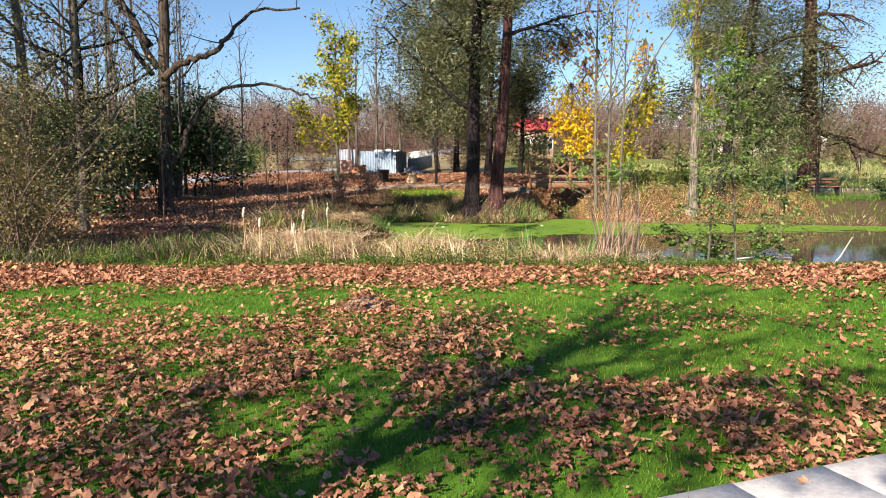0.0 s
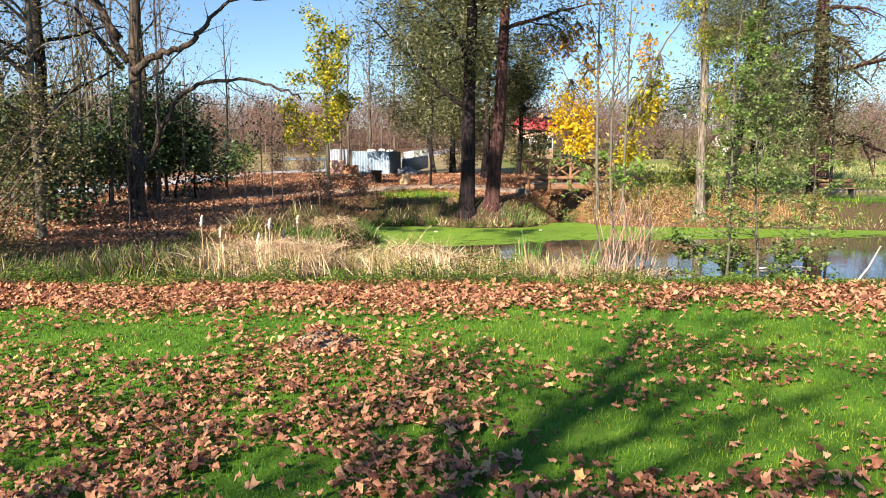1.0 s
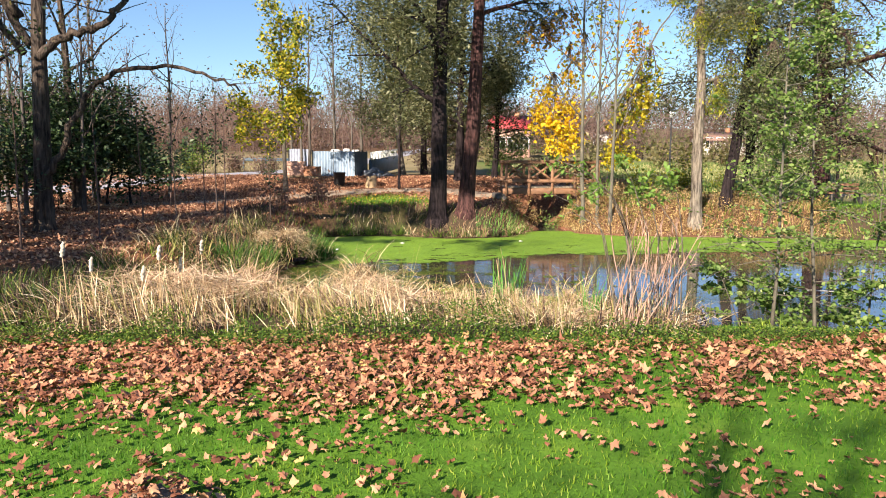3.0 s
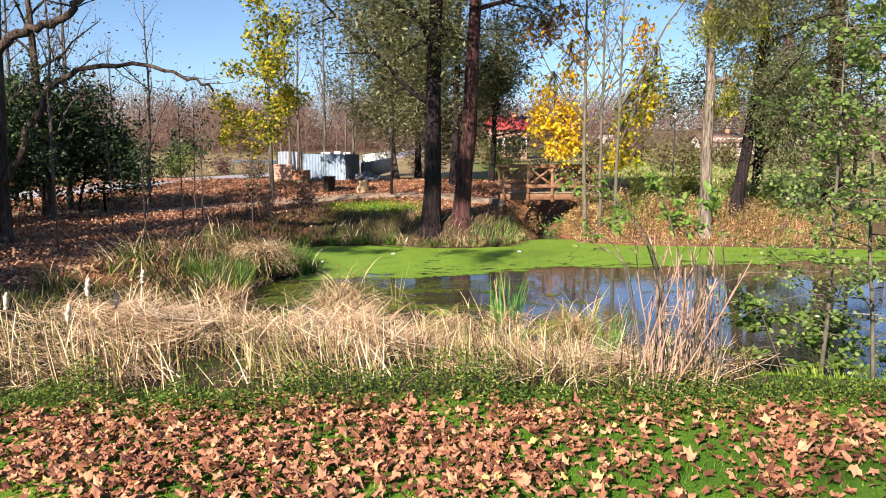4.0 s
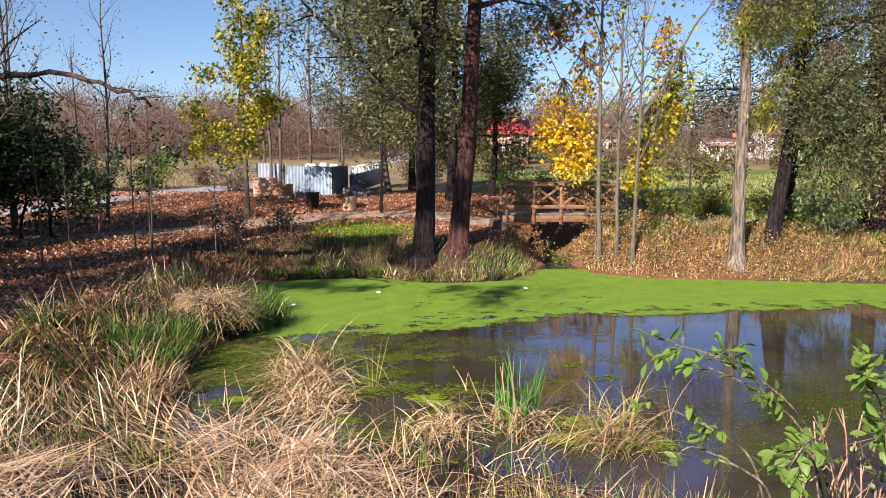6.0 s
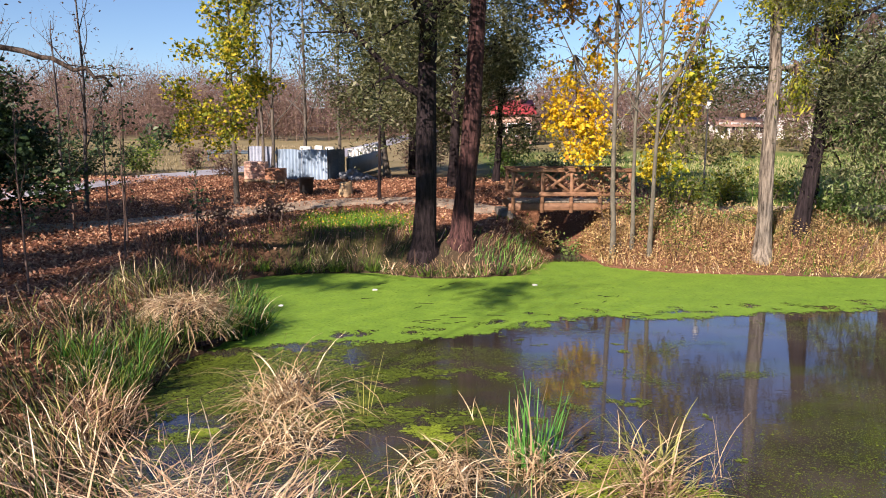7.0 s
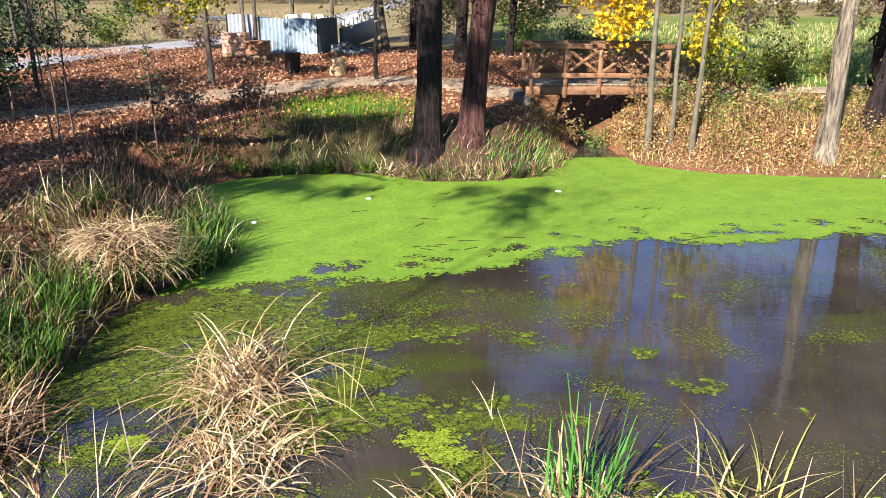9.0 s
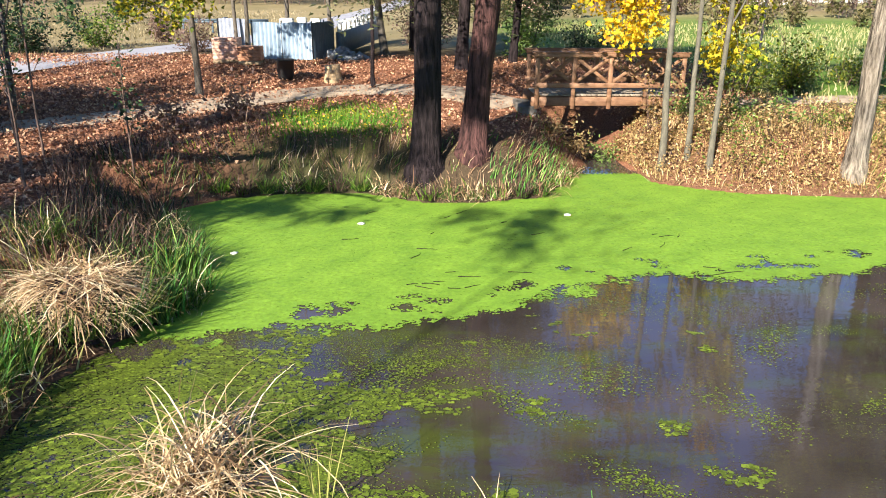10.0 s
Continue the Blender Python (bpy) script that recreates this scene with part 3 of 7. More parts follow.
ROOF_RED = surface("roof_red", [(0.3, (0.40, 0.045, 0.05)), (0.7, (0.58, 0.09, 0.09))], 1.0, 0.6, 0.2)
ROOF_BROWN = surface("roof_brown", [(0.3, (0.17, 0.10, 0.08)), (0.7, (0.28, 0.17, 0.13))], 1.0, 0.7, 0.2)
PLASTER = surface("plaster_white", [(0.3, (0.66, 0.64, 0.60)), (0.7, (0.80, 0.78, 0.74))], 0.6, 0.85, 0.15)
FLUFF = surface("cattail_fluff", [(0.3, (0.45, 0.39, 0.31)), (0.7, (0.68, 0.62, 0.53))], 30.0, 1.0, 0.8, 0.01)
IRON = surface("black_iron", [(0.3, (0.02, 0.02, 0.022)), (0.7, (0.045, 0.043, 0.042))], 4.0, 0.5, 0.1)
DEADWOOD = surface("bleached_wood", [(0.3, (0.38, 0.34, 0.29)), (0.7, (0.58, 0.53, 0.46))], 5.0, 0.85, 0.3)
DUCKWEED = surface("duckweed_green", [(0.3, (0.12, 0.235, 0.016)), (0.7, (0.18, 0.315, 0.024))], 1.6, 0.7, 0.4, 0.004, None, 0.3)
ALGAE = foliage("algae_olive", [(0, (0.045, 0.062, 0.010)), (0.5, (0.085, 0.118, 0.015)), (0.9, (0.14, 0.19, 0.022)), (1, (0.22, 0.30, 0.03))], rough=0.5, through_part=0.05, gloss=0.3)
ALGAE_LIME = foliage("algae_lime", [(0, (0.10, 0.13, 0.014)), (0.5, (0.19, 0.25, 0.022)), (1, (0.30, 0.40, 0.04))], rough=0.6, through_part=0.05, gloss=0.3)
GLASS_DARK, gnt, gp = nodes_of("window_glass")
gp.inputs["Base Color"].default_value = (0.02, 0.025, 0.03, 1)
gp.inputs["Roughness"].default_value = 0.08
LAMP_GLASS, lnt, lp = nodes_of("lamp_glass")
lp.inputs["Base Color"].default_value = (0.75, 0.76, 0.76, 1)
lp.inputs["Roughness"].default_value = 0.25
WATER, wnt, wp = nodes_of("pond_water")
wcol = ramp_of(wnt, [(0.35, (0.029, 0.023, 0.021)), (0.65, (0.066, 0.053, 0.046))], noise_of(wnt, 0.5, 3, 0.6))
bloom = ramp_of(wnt, [(0.50, (0, 0, 0)), (0.64, (0.75, 0.75, 0.75))], noise_of(wnt, 0.42, 7, 0.68, stretch=(0.8, 1.7, 1)))
wcol = mix_of(wnt, wcol, (0.055, 0.072, 0.012), bloom)
wnt.links.new(wcol, wp.inputs["Base Color"])
wp.inputs["Specular Tint"].default_value = (0.36, 0.52, 1.0, 1)
wp.inputs["Roughness"].default_value, wp.inputs["IOR"].default_value = 0.03, 2.1
bump_of(wnt, wp, noise_of(wnt, 5.0, 3, 0.5, stretch=(0.5, 1.6, 1)), 0.08, 0.02)

GROUND, nt, gb = nodes_of("ground")
att = nt.nodes.new("ShaderNodeAttribute")
att.attribute_name = "kinds"
sep = nt.nodes.new("ShaderNodeSeparateColor")
nt.links.new(att.outputs["Color"], sep.inputs[0])
fine = noise_of(nt, 22.0, 4, 0.7)
mid = noise_of(nt, 1.3, 4, 0.6)
soil = ramp_of(nt, [(0.3, (0.035, 0.025, 0.016)), (0.7, (0.085, 0.06, 0.038))], fine)
lawn = ramp_of(nt, [(0.3, (0.04, 0.10, 0.010)), (0.55, (0.075, 0.17, 0.016)), (0.8, (0.15, 0.24, 0.03))], mid)
litter = ramp_of(nt, [(0.3, (0.06, 0.024, 0.016)), (0.5, (0.19, 0.085, 0.05)), (0.75, (0.34, 0.175, 0.10))], fine)
field = ramp_of(nt, [(0.3, (0.15, 0.125, 0.06)), (0.6, (0.25, 0.20, 0.11)), (0.8, (0.33, 0.27, 0.17))], noise_of(nt, 0.12, 6, 0.65))
gcol = mix_of(nt, soil, lawn, sep.outputs[0])
gcol = mix_of(nt, gcol, litter, sep.outputs[1])
gcol = mix_of(nt, gcol, field, sep.outputs[2])
nt.links.new(gcol, gb.inputs["Base Color"])
gb.inputs["Roughness"].default_value = 0.95
gb.inputs["Specular IOR Level"].default_value = 0.15
bump_of(nt, gb, fine, 0.6, 0.03)

# ---- the land ----
SHORE = np.array([(-3.0, 23.0), (-2.9, 21.0), (-2.6, 19.0), (-1.4, 18.3), (1, 18.0), (2.5, 17.4), (3.8, 16.6), (4.8, 15.9), (6, 15.4), (8, 15.4), (11, 15.8), (18, 16.2), (30, 17), (40, 22), (38, 28), (28, 29.5),
                  (18, 29.5), (14.5, 30.2), (11.3, 30.8), (8.2, 31.3), (6.7, 32.2), (6.4, 34.5), (6.3, 39), (5.6, 39), (5.4, 34), (4.9, 33), (3.8, 31), (2.4, 30.6), (1.2, 30.6), (-0.1, 31.4), (-1.9, 31.3),
                  (-3, 31), (-3.9, 30), (-3.3, 29), (-2.5, 26.6), (-2.3, 25.3), (-2.6, 24.2)])


def shore_distance(x, y):
    """Metres to the shore line: positive on land, negative on the pond."""
    x, y = np.asarray(x, float), np.asarray(y, float)
    best, inside = np.full(x.shape, 1e9), np.zeros(x.shape, bool)
    for (ax, ay), (bx, by) in zip(SHORE, np.roll(SHORE, -1, 0)):
        s = np.clip(((x - ax) * (bx - ax) + (y - ay) * (by - ay)) / ((bx - ax) ** 2 + (by - ay) ** 2), 0, 1)
        best = np.minimum(best, np.hypot(x - ax - s * (bx - ax), y - ay - s * (by - ay)))
        cross = ((ay > y) != (by > y)) & (x < (bx - ax) * (y - ay) / (by - ay + 1e-12) + ax)
        inside ^= cross
    return np.where(inside, -best, best)


def plateau(x, y):
    z = np.interp(y, [-60, 0, 5, 12, 16, 22, 30, 36, 40, 43, 60, 100, 130, 160, 260, 600], [1.05, 1.05, 0.97, 0.82, 0.78, 0.85, 1.0, 1.15, 1.45, 1.85, 2.1, 3.5, 4.6, 6.0, 14.0, 20.0])
    return z - 0.25 * smooth(7, 14, x) * smooth(34, 40, y) * (1 - smooth(60, 90, y))


def ground_z(x, y):
    x, y = np.asarray(x, float), np.asarray(y, float)
    d = shore_distance(x, y)
    w = np.where(y < 20, 4.6 - 1.9 * smooth(2.0, 5.0, x), np.where((x < -2) & (y < 30), 2.6, 1.5))
    land = plateau(x, y) * (0.06 + 0.94 * smooth(0, 1, np.clip(d / w, 0, 1) ** 0.8))
    bed = -0.7 * smooth(0, 1.6, -d) - 0.05
    rough = (fbm(x * 0.9, y * 0.9, 3) - 0.5) * 0.07 + (fbm(x * 0.15, y * 0.15, 8) - 0.5) * 0.12 * smooth(14, 30, y)
    rough = rough + 0.45 * (fbm(x * 0.8, y * 0.8, 6) - 0.45) * smooth(5.6, 6.6, x) * smooth(31, 32, y) * (1 - smooth(34.5, 36, y)) * (1 - smooth(14, 16, x))
    return np.where(d > 0, land + rough * smooth(0, 1.5, d), bed)


def gz(x, y):
    return float(ground_z(np.array([x]), np.array([y]))[0])


def steps(lo, hi, a, b, fine_step):
    """Coordinates that are close together between a and b and spread outwards."""
    mid = list(np.arange(a, b, fine_step))
    out, s = [], fine_step
    x = b
    while x < hi:
        out.append(x)
        s *= 1.16
        x += s
    back, s, x = [], fine_step, a - fine_step
    while x > lo:
        back.append(x)
        s *= 1.16
        x -= s
    return np.array([lo] + back[::-1] + mid + out + [hi])


gx, gy = steps(-700, 700, -13, 18, 0.16), steps(-300, 900, -2, 46, 0.16)
X, Y = np.meshgrid(gx, gy)
Z = ground_z(X, Y)
nx, ny = len(gx), len(gy)
i, j = np.meshgrid(np.arange(nx - 1), np.arange(ny - 1))
gbuf = Buf().add(np.stack([X, Y, Z], -1), np.stack([j * nx + i, j * nx + i + 1, (j + 1) * nx + i + 1, (j + 1) * nx + i], -1).reshape(-1, 4))
ground = whole("ground", gbuf, GROUND, "grassy park ground with leaf litter round a pond", "ground", kind="structure", smooth=True)


def path_mid(t):
    return np.interp(t, [0, 1, 2, 3, 4, 5], [-14, -9, -4.5, -1.0, 1.5, 4.2]), np.interp(t, [0, 1, 2, 3, 4, 5], [31.5, 33.6, 37.2, 39.3, 39.4, 36.6])


def path_gap(x, y):
    """Metres to the middle of the footpath."""
    t = np.linspace(0, 5, 60)
    mx, my = path_mid(t)
    return np.min(np.hypot(np.asarray(x)[..., None] - mx, np.asarray(y)[..., None] - my), -1)


def litter_share(x, y):
    """Where the ground lies under brown leaves: the slopes beyond and beside the pond."""
    n = fbm(x * 0.35, y * 0.35, 21)
    left = smooth(-2.0, -4.5, x) * smooth(17, 21, y) * (1 - smooth(44, 48, y))
    far = smooth(31.5, 34, y) * (1 - smooth(43, 47, y)) * (1 - smooth(9, 16, x)) * smooth(-30, -20, x)
    right = 0.6 * smooth(5.4, 6.2, x) * smooth(30.3, 31.2, y) * (1 - smooth(36, 38, y)) * (1 - smooth(14, 17, x))
    green_bank = np.exp(-(((x + 1.0) / 1.9) ** 2 + ((y - 35.0) / 1.6) ** 2))
    return np.clip(np.maximum(np.maximum(left, far), right) * (0.75 + 0.5 * n) - 0.75 * green_bank, 0, 1)


D = shore_distance(X, Y)
near = smooth(19, 16, Y)
grassy = np.clip(near * smooth(2.2, 3.6, D) * np.maximum(smooth(13.2, 12.6, Y), smooth(4.2, 5.5, X)) + 1.1 * np.exp(-(((X + 1.0) / 1.8) ** 2 + ((Y - 34.4) / 1.9) ** 2)) + 0.8 * smooth(14, 17, X) * smooth(30, 33, Y) * smooth(1, 2.5, D), 0, 1)
lit = litter_share(X, Y)
meadow = smooth(3, 7, X) * smooth(37, 40, Y) * (1 - smooth(72, 85, Y))
grassy = np.clip(grassy + 0.8 * meadow, 0, 1)
fieldy = (1 - 0.8 * meadow) * np.clip(smooth(46, 52, Y) + smooth(12, 18, X) * smooth(33, 38, Y), 0, 1) * (1 - smooth(100, 122, Y))
lit = np.maximum(lit, 0.3 * smooth(100, 122, Y))
cols = np.stack([grassy, lit * (1 - fieldy), fieldy, np.ones_like(lit)], -1).reshape(-1, 4)
ca = ground.data.color_attributes.new("kinds", "FLOAT_COLOR", "POINT")
ca.data.foreach_set("color", cols.astype(np.float32).ravel())


def strip(name, mids, half, material, lift, label, category):
    """A road or path laid on the ground along its middle line."""
    mids = np.asarray(mids, float)
    seg = np.concatenate([[0], np.cumsum(np.linalg.norm(np.diff(mids, axis=0), axis=1))])
    s = np.arange(0, seg[-1], 0.5)
    c = np.stack([np.interp(s, seg, mids[:, 0]), np.interp(s, seg, mids[:, 1])], -1)
    for _ in range(12):
        c[1:-1] = (c[:-2] + 2 * c[1:-1] + c[2:]) / 4
    tan = unit(np.gradient(c, axis=0))
    nor = np.stack([-tan[:, 1], tan[:, 0]], -1)
    u = np.linspace(-1, 1, 9)
    wob = 1 + 0.16 * (vnoise(s * 0.8, s * 0, 5) - 0.5)
    p = c[:, None] + nor[:, None] * (u[None, :] * half)[..., None] * wob[:, None, None]
    z = ground_z(p[..., 0], p[..., 1])
    z = np.maximum(z, z.mean(1, keepdims=True)) + lift
    z[:, 0] -= lift + 0.05
    z[:, -1] -= lift + 0.05
    v = np.concatenate([p, z[..., None]], -1)
    n, k = len(s), len(u)
    a, b = np.meshgrid(np.arange(n - 1), np.arange(k - 1), indexing="ij")
    q = np.stack([a * k + b, a * k + b + 1, (a + 1) * k + b + 1, (a + 1) * k + b], -1).reshape(-1, 4)
    return whole(name, Buf().add(v, q), material, label, category, kind="structure", smooth=True)


strip("road", [(-44, 14), (-32, 24), (-22, 33), (-17, 38.2), (-14.1, 41.2), (-11.6, 44.7), (-9.9, 48.5), (-8.3, 54), (-6.2, 64), (-4.0, 80), (-1.5, 100), (2, 130), (12, 180)], 1.7, ASPHALT, 0.03, "grey asphalt road curving past the park", "road")
strip("path", [(-20, 30), (-14, 31.5), (-9, 33.6), (-4.5, 37.2), (-1.0, 39.2), (1.8, 39.2), (3.2, 37.6), (4.2, 36.3)], 0.95, GRAVEL, 0.02, "pale trodden gravel footpath", "path")
strip("path", [(8.3, 36.3), (10, 37), (13, 38.5), (20, 39), (40, 40)], 0.7, GRAVEL, 0.02, "pale trodden gravel footpath", "path")
# the corner of a paved walk beside the lawn
pavement = thing("pavement", (0.9, 3.30, 1.0), "pale grey paved walk beside the lawn", "pavement", kind="structure")
sb = Buf()
box(sb, (0.0015, -0.6185, -0.05), (0.6185, -0.0015, 0.045), 0.003)


def slab_lift(a, b):
    """Height that keeps a slab's top just over the ground under its middle."""
    c, s = math.cos(radians(20.8)), math.sin(radians(20.8))
    u, w = b * 0.62 + 0.31, -a * 0.62 - 0.31
    return max(0.0, gz(0.9 + u * c - w * s, 3.30 + u * s + w * c) - 1.0)


slab_mesh = mesh_of("slab", sb, PAVING)
for a in range(4):
    for b in range(-22, 26):
        o = new("slab", slab_mesh)
        o.parent = pavement
        o.matrix_basis = pose(0, 0, 0, 0, 0, 20.8) @ Matrix.Translation((b * 0.62, -a * 0.62, slab_lift(a, b) + 0.001 * ((a * 7 + b * 5) % 3)))

wx, wy = np.linspace(-6, 42, 97), np.linspace(15.5, 41, 52)
WX, WY = np.meshgrid(wx, wy)
i, j = np.meshgrid(np.arange(96), np.arange(51))
whole("water", Buf().add(np.stack([WX, WY, 0 * WX], -1), np.stack([j * 97 + i, j * 97 + i + 1, (j + 1) * 97 + i + 1, (j + 1) * 97 + i], -1).reshape(-1, 4)), WATER,
      "still dark brown pond water reflecting sky and trees", "water", kind="structure")

# ---- duckweed ----
rng = np.random.default_rng(5)


def weed_edge(x):
    return np.interp(x, [-4, -1.8, 0, 1.1, 2.2, 3.2, 4.1, 5.5, 7, 8.5, 12, 17, 25], [24.0, 24.2, 24.4, 24.55, 25.0, 25.55, 26.05, 26.25, 26.15, 26.4, 26.8, 27.4, 28])


cell = 0.055
cx, cy = np.arange(-4.2, 26, cell), np.arange(23, 34.2, cell)
CX, CY = np.meshgrid(cx, cy)
d = shore_distance(CX, CY)
margin = CY - weed_edge(CX)
hole = fbm(CX * 2.2, CY * 4.5, 40, 4)
rag = (fbm(CX * 1.4, CY * 2.0, 31, 4) - 0.5) * 0.9 + (vnoise(CX * 9, CY * 9, 33) - 0.5) * 0.35
keep = (d < 0.12) & (margin + rag > 0) & ~((hole > 0.66) & (margin < 1.0))
keep &= ~(CY > 33.2)
full = keep.copy()
inner = keep.copy()
for shift, axis in ((1, 0), (-1, 0), (1, 1), (-1, 1)):
    inner &= np.roll(full, shift, axis)
rim = keep & ~inner & (d < -0.1)
keep &= ~rim
px_, py_ = CX[keep], CY[keep]
m = len(px_)
jit = rng.uniform(-0.004, 0.004, (m, 4))
h = cell / 2 + 0.002
corner = np.array([(-h, -h), (h, -h), (h, h), (-h, h)])
v = np.zeros((m, 4, 3))
v[..., 0] = px_[:, None] + corner[None, :, 0]
v[..., 1] = py_[:, None] + corner[None, :, 1]
v[..., 2] = 0.006 + 0.002 * rng.random((m, 1)) + jit * 0.5


def flakes(buf, x, y, size, rng_, z=0.005):
    """Small uneven floating flecks."""
    n = len(x)
    a = rng_.uniform(0, 6.28, n)[:, None] + np.arange(4) * np.pi / 2 + rng_.uniform(-0.4, 0.4, (n, 4))
    r = size[:, None] * rng_.uniform(0.7, 1.3, (n, 4))
    vv = np.stack([x[:, None] + r * np.cos(a) * 1.3, y[:, None] + r * np.sin(a), np.full((n, 4), z) + rng_.uniform(0, 0.004, (n, 1))], -1).reshape(-1, 3)
    buf.add(vv, np.arange(4 * n).reshape(-1, 4))


wb = Buf().add(v.reshape(-1, 3), np.arange(m * 4).reshape(-1, 4))
ex, ey = np.repeat(CX[rim], 5), np.repeat(CY[rim], 5)
flakes(wb, ex + rng.normal(size=len(ex)) * 0.035, ey + rng.normal(size=len(ex)) * 0.035, rng.uniform(0.008, 0.028, len(ex)), rng, 0.008)
whole("duckweed", wb, DUCKWEED, "bright green duckweed carpet floating on the pond", "duckweed", kind="stuff")


N = 330000
fx, fy = rng.uniform(-4, 11, N), rng.uniform(18, 26.5, N)
dd = shore_distance(fx, fy)
gap = weed_edge(fx) - fy
field_ = fbm(fx * 0.55 + 0.12 * fy, fy * 1.3, 61, 4)
streak = np.exp(-((fy - 22.9 - 0.5 * np.sin(fx * 0.9) - 0.1 * fx) / 0.55) ** 2) * smooth(4.5, 2.5, fx) + smooth(1.2, -1.5, fx) * 0.7
p_keep = np.clip(0.06 + (field_ - 0.50) * 2.6 + streak * (0.25 + 1.2 * (field_ - 0.4)) + np.exp(-gap / 0.35) * 0.5, 0, 1)
ok = (dd < 0) & (gap > -0.2) & (rng.random(N) < p_keep)
# matted algae film over the shallows, with ragged holes
cell = 0.05
ax, ay = np.meshgrid(np.arange(-3.6, 5.0, cell), np.arange(18.0, 25.6, cell))
film = fbm(ax * 0.9 + 0.35 * ay, ay * 1.5, 63, 4)
tear = fbm(ax * 3.0, ay * 5.0, 64, 3)
lush = smooth(2.6, -0.6, ax + 0.25 * (ay - 22)) * (0.55 + 0.45 * smooth(19.6, 21.5, ay))
lush = np.maximum(lush, 0.8 * np.exp(-((ax - 1.1) ** 2 + (ay - 20.3) ** 2) / 0.10))
lush = np.maximum(lush, 0.8 * np.exp(-((ax - 3.3) ** 2 / 0.5 + (ay - 19.0) ** 2 / 0.25)))
on = (shore_distance(ax, ay) < -0.02) & (film + 0.55 * tear + 0.42 * lush > 1.09) & (ay < weed_edge(ax) + 0.1)
mx0, my0 = ax[on] + rng.normal(size=on.sum()) * 0.012, ay[on] + rng.normal(size=on.sum()) * 0.012
ab = Buf()
flakes(ab, mx0, my0, rng.uniform(0.018, 0.040, len(mx0)), rng, 0.004)
k = rng.integers(0, len(mx0), 5 * len(mx0))
flakes(ab, mx0[k] + rng.normal(size=len(k)) * 0.05, my0[k] + rng.normal(size=len(k)) * 0.04, rng.uniform(0.003, 0.010, len(k)), rng, 0.006)
whole("algae_mat", ab, ALGAE, "olive-green algae film matted over the shallows", "algae", kind="stuff")
mb = Buf()
for bx, by, br in [(1.12, 20.35, 0.26), (1.3, 20.1, 0.2), (3.1, 19.3, 0.32), (3.5, 18.9, 0.34), (2.9, 18.7, 0.3), (3.9, 18.5, 0.34), (-1.7, 20.4, 0.16)]:
    k = int(2600 * br)
    r_, a_ = np.sqrt(rng.random(k)) * br * rng.uniform(0.6, 1.1, k), rng.uniform(0, 6.28, k)
    flakes(mb, bx + 1.25 * r_ * np.cos(a_), by + r_ * np.sin(a_) * (0.8 + 0.2 * np.sin(3 * a_)), rng.uniform(0.006, 0.018, k), rng, 0.011)
whole("duckweed_mats", mb, ALGAE_LIME, "small bright green duckweed mats among dead reeds", "duckweed", kind="stuff")
b = Buf()
for bx, by, br in [(1.2, 19.7, 0.6), (3.2, 19.2, 0.7), (-0.5, 22.0, 0.9), (0.2, 21.3, 0.9), (-1.4, 22.8, 0.9), (3.0, 18.4, 0.6), (-1.6, 21.4, 0.8), (0.9, 23.0, 0.9), (-2.2, 23.3, 0.7), (-1.7, 20.2, 0.6),
                   (2.2, 22.4, 0.6), (3.4, 23.0, 0.6), (3.0, 21.2, 0.5), (4.6, 22.2, 0.6), (5.4, 23.6, 0.6), (2.0, 20.6, 0.4), (6.4, 22.4, 0.5)]:
    left = bx < 1.5
    turn = rng.uniform(0.0, 0.9) if left else rng.uniform(-1.2, 1.8)
    for strand in range(9 if left else 6):
        k = 260 if left else 90
        u = rng.normal(size=k) * br * 0.35 + rng.normal() * br * 0.5
        w = rng.normal(size=k) * br * (0.07 if left else 0.16) + 0.05 * np.sin(u * 7 + strand) + rng.normal() * br * 0.22
        flakes(b, bx + u * np.cos(turn) - w * np.sin(turn), by + u * np.sin(turn) + w * np.cos(turn), rng.uniform(0.004, 0.014, k), rng, 0.010)
flakes(b, fx[ok], fy[ok], rng.uniform(0.003, 0.009, ok.sum()) * np.where(rng.random(ok.sum()) < 0.006, 3.5, 1.0), rng)
whole("floating_algae", b, ALGAE, "olive algae flecks floating on dark water", "algae", kind="stuff")

# ---- large trees ----
def at(x, y):
    return (x, y, gz(x, y))


make_tree("willow_tree", at(1.26, 31.5), 17, 0.31, (0.0, 0.0), 11, BARK_DARK, LEAF_WILLOW, 30000, 0.19, 0.2, 18, 0.30, 0.75, 0.10, 1, 2.8,
          "tall dark-barked willow with grey-green leaves by the pond", group="willows on the far bank", droop=0.25, jitter=0.4, slim=0.32,
          leaf_rule=lambda p: (p[:, 0] < 2.3) | (p[:, 2] > 8.5), limb_rule=lambda e: e[0] < 2.3 or e[2] > 9)
make_tree("willow_tree", at(2.32, 31.8), 17, 0.29, (0.05, 0.0), 12, BARK_RED, LEAF_WILLOW, 15000, 0.19, 0.42, 12, 0.26, 0.7, 0.12, 1, 2.6,
          "tall leaning willow with reddish bark by the pond", group="willows on the far bank", droop=0.25, jitter=0.4, slim=0.32)
make_tree("willow_tree", at(-0.3, 46.5), 11, 0.16, (-0.15, 0.0), 13, BARK_GREY, LEAF_WILLOW, 16000, 0.19, 0.26, 11, 0.34, 0.7, 0.08, 1, 2.6,
          "slender leaning willow with thinning grey-green leaves", group="willows on the far bank", droop=0.3, jitter=0.4, slim=0.32)
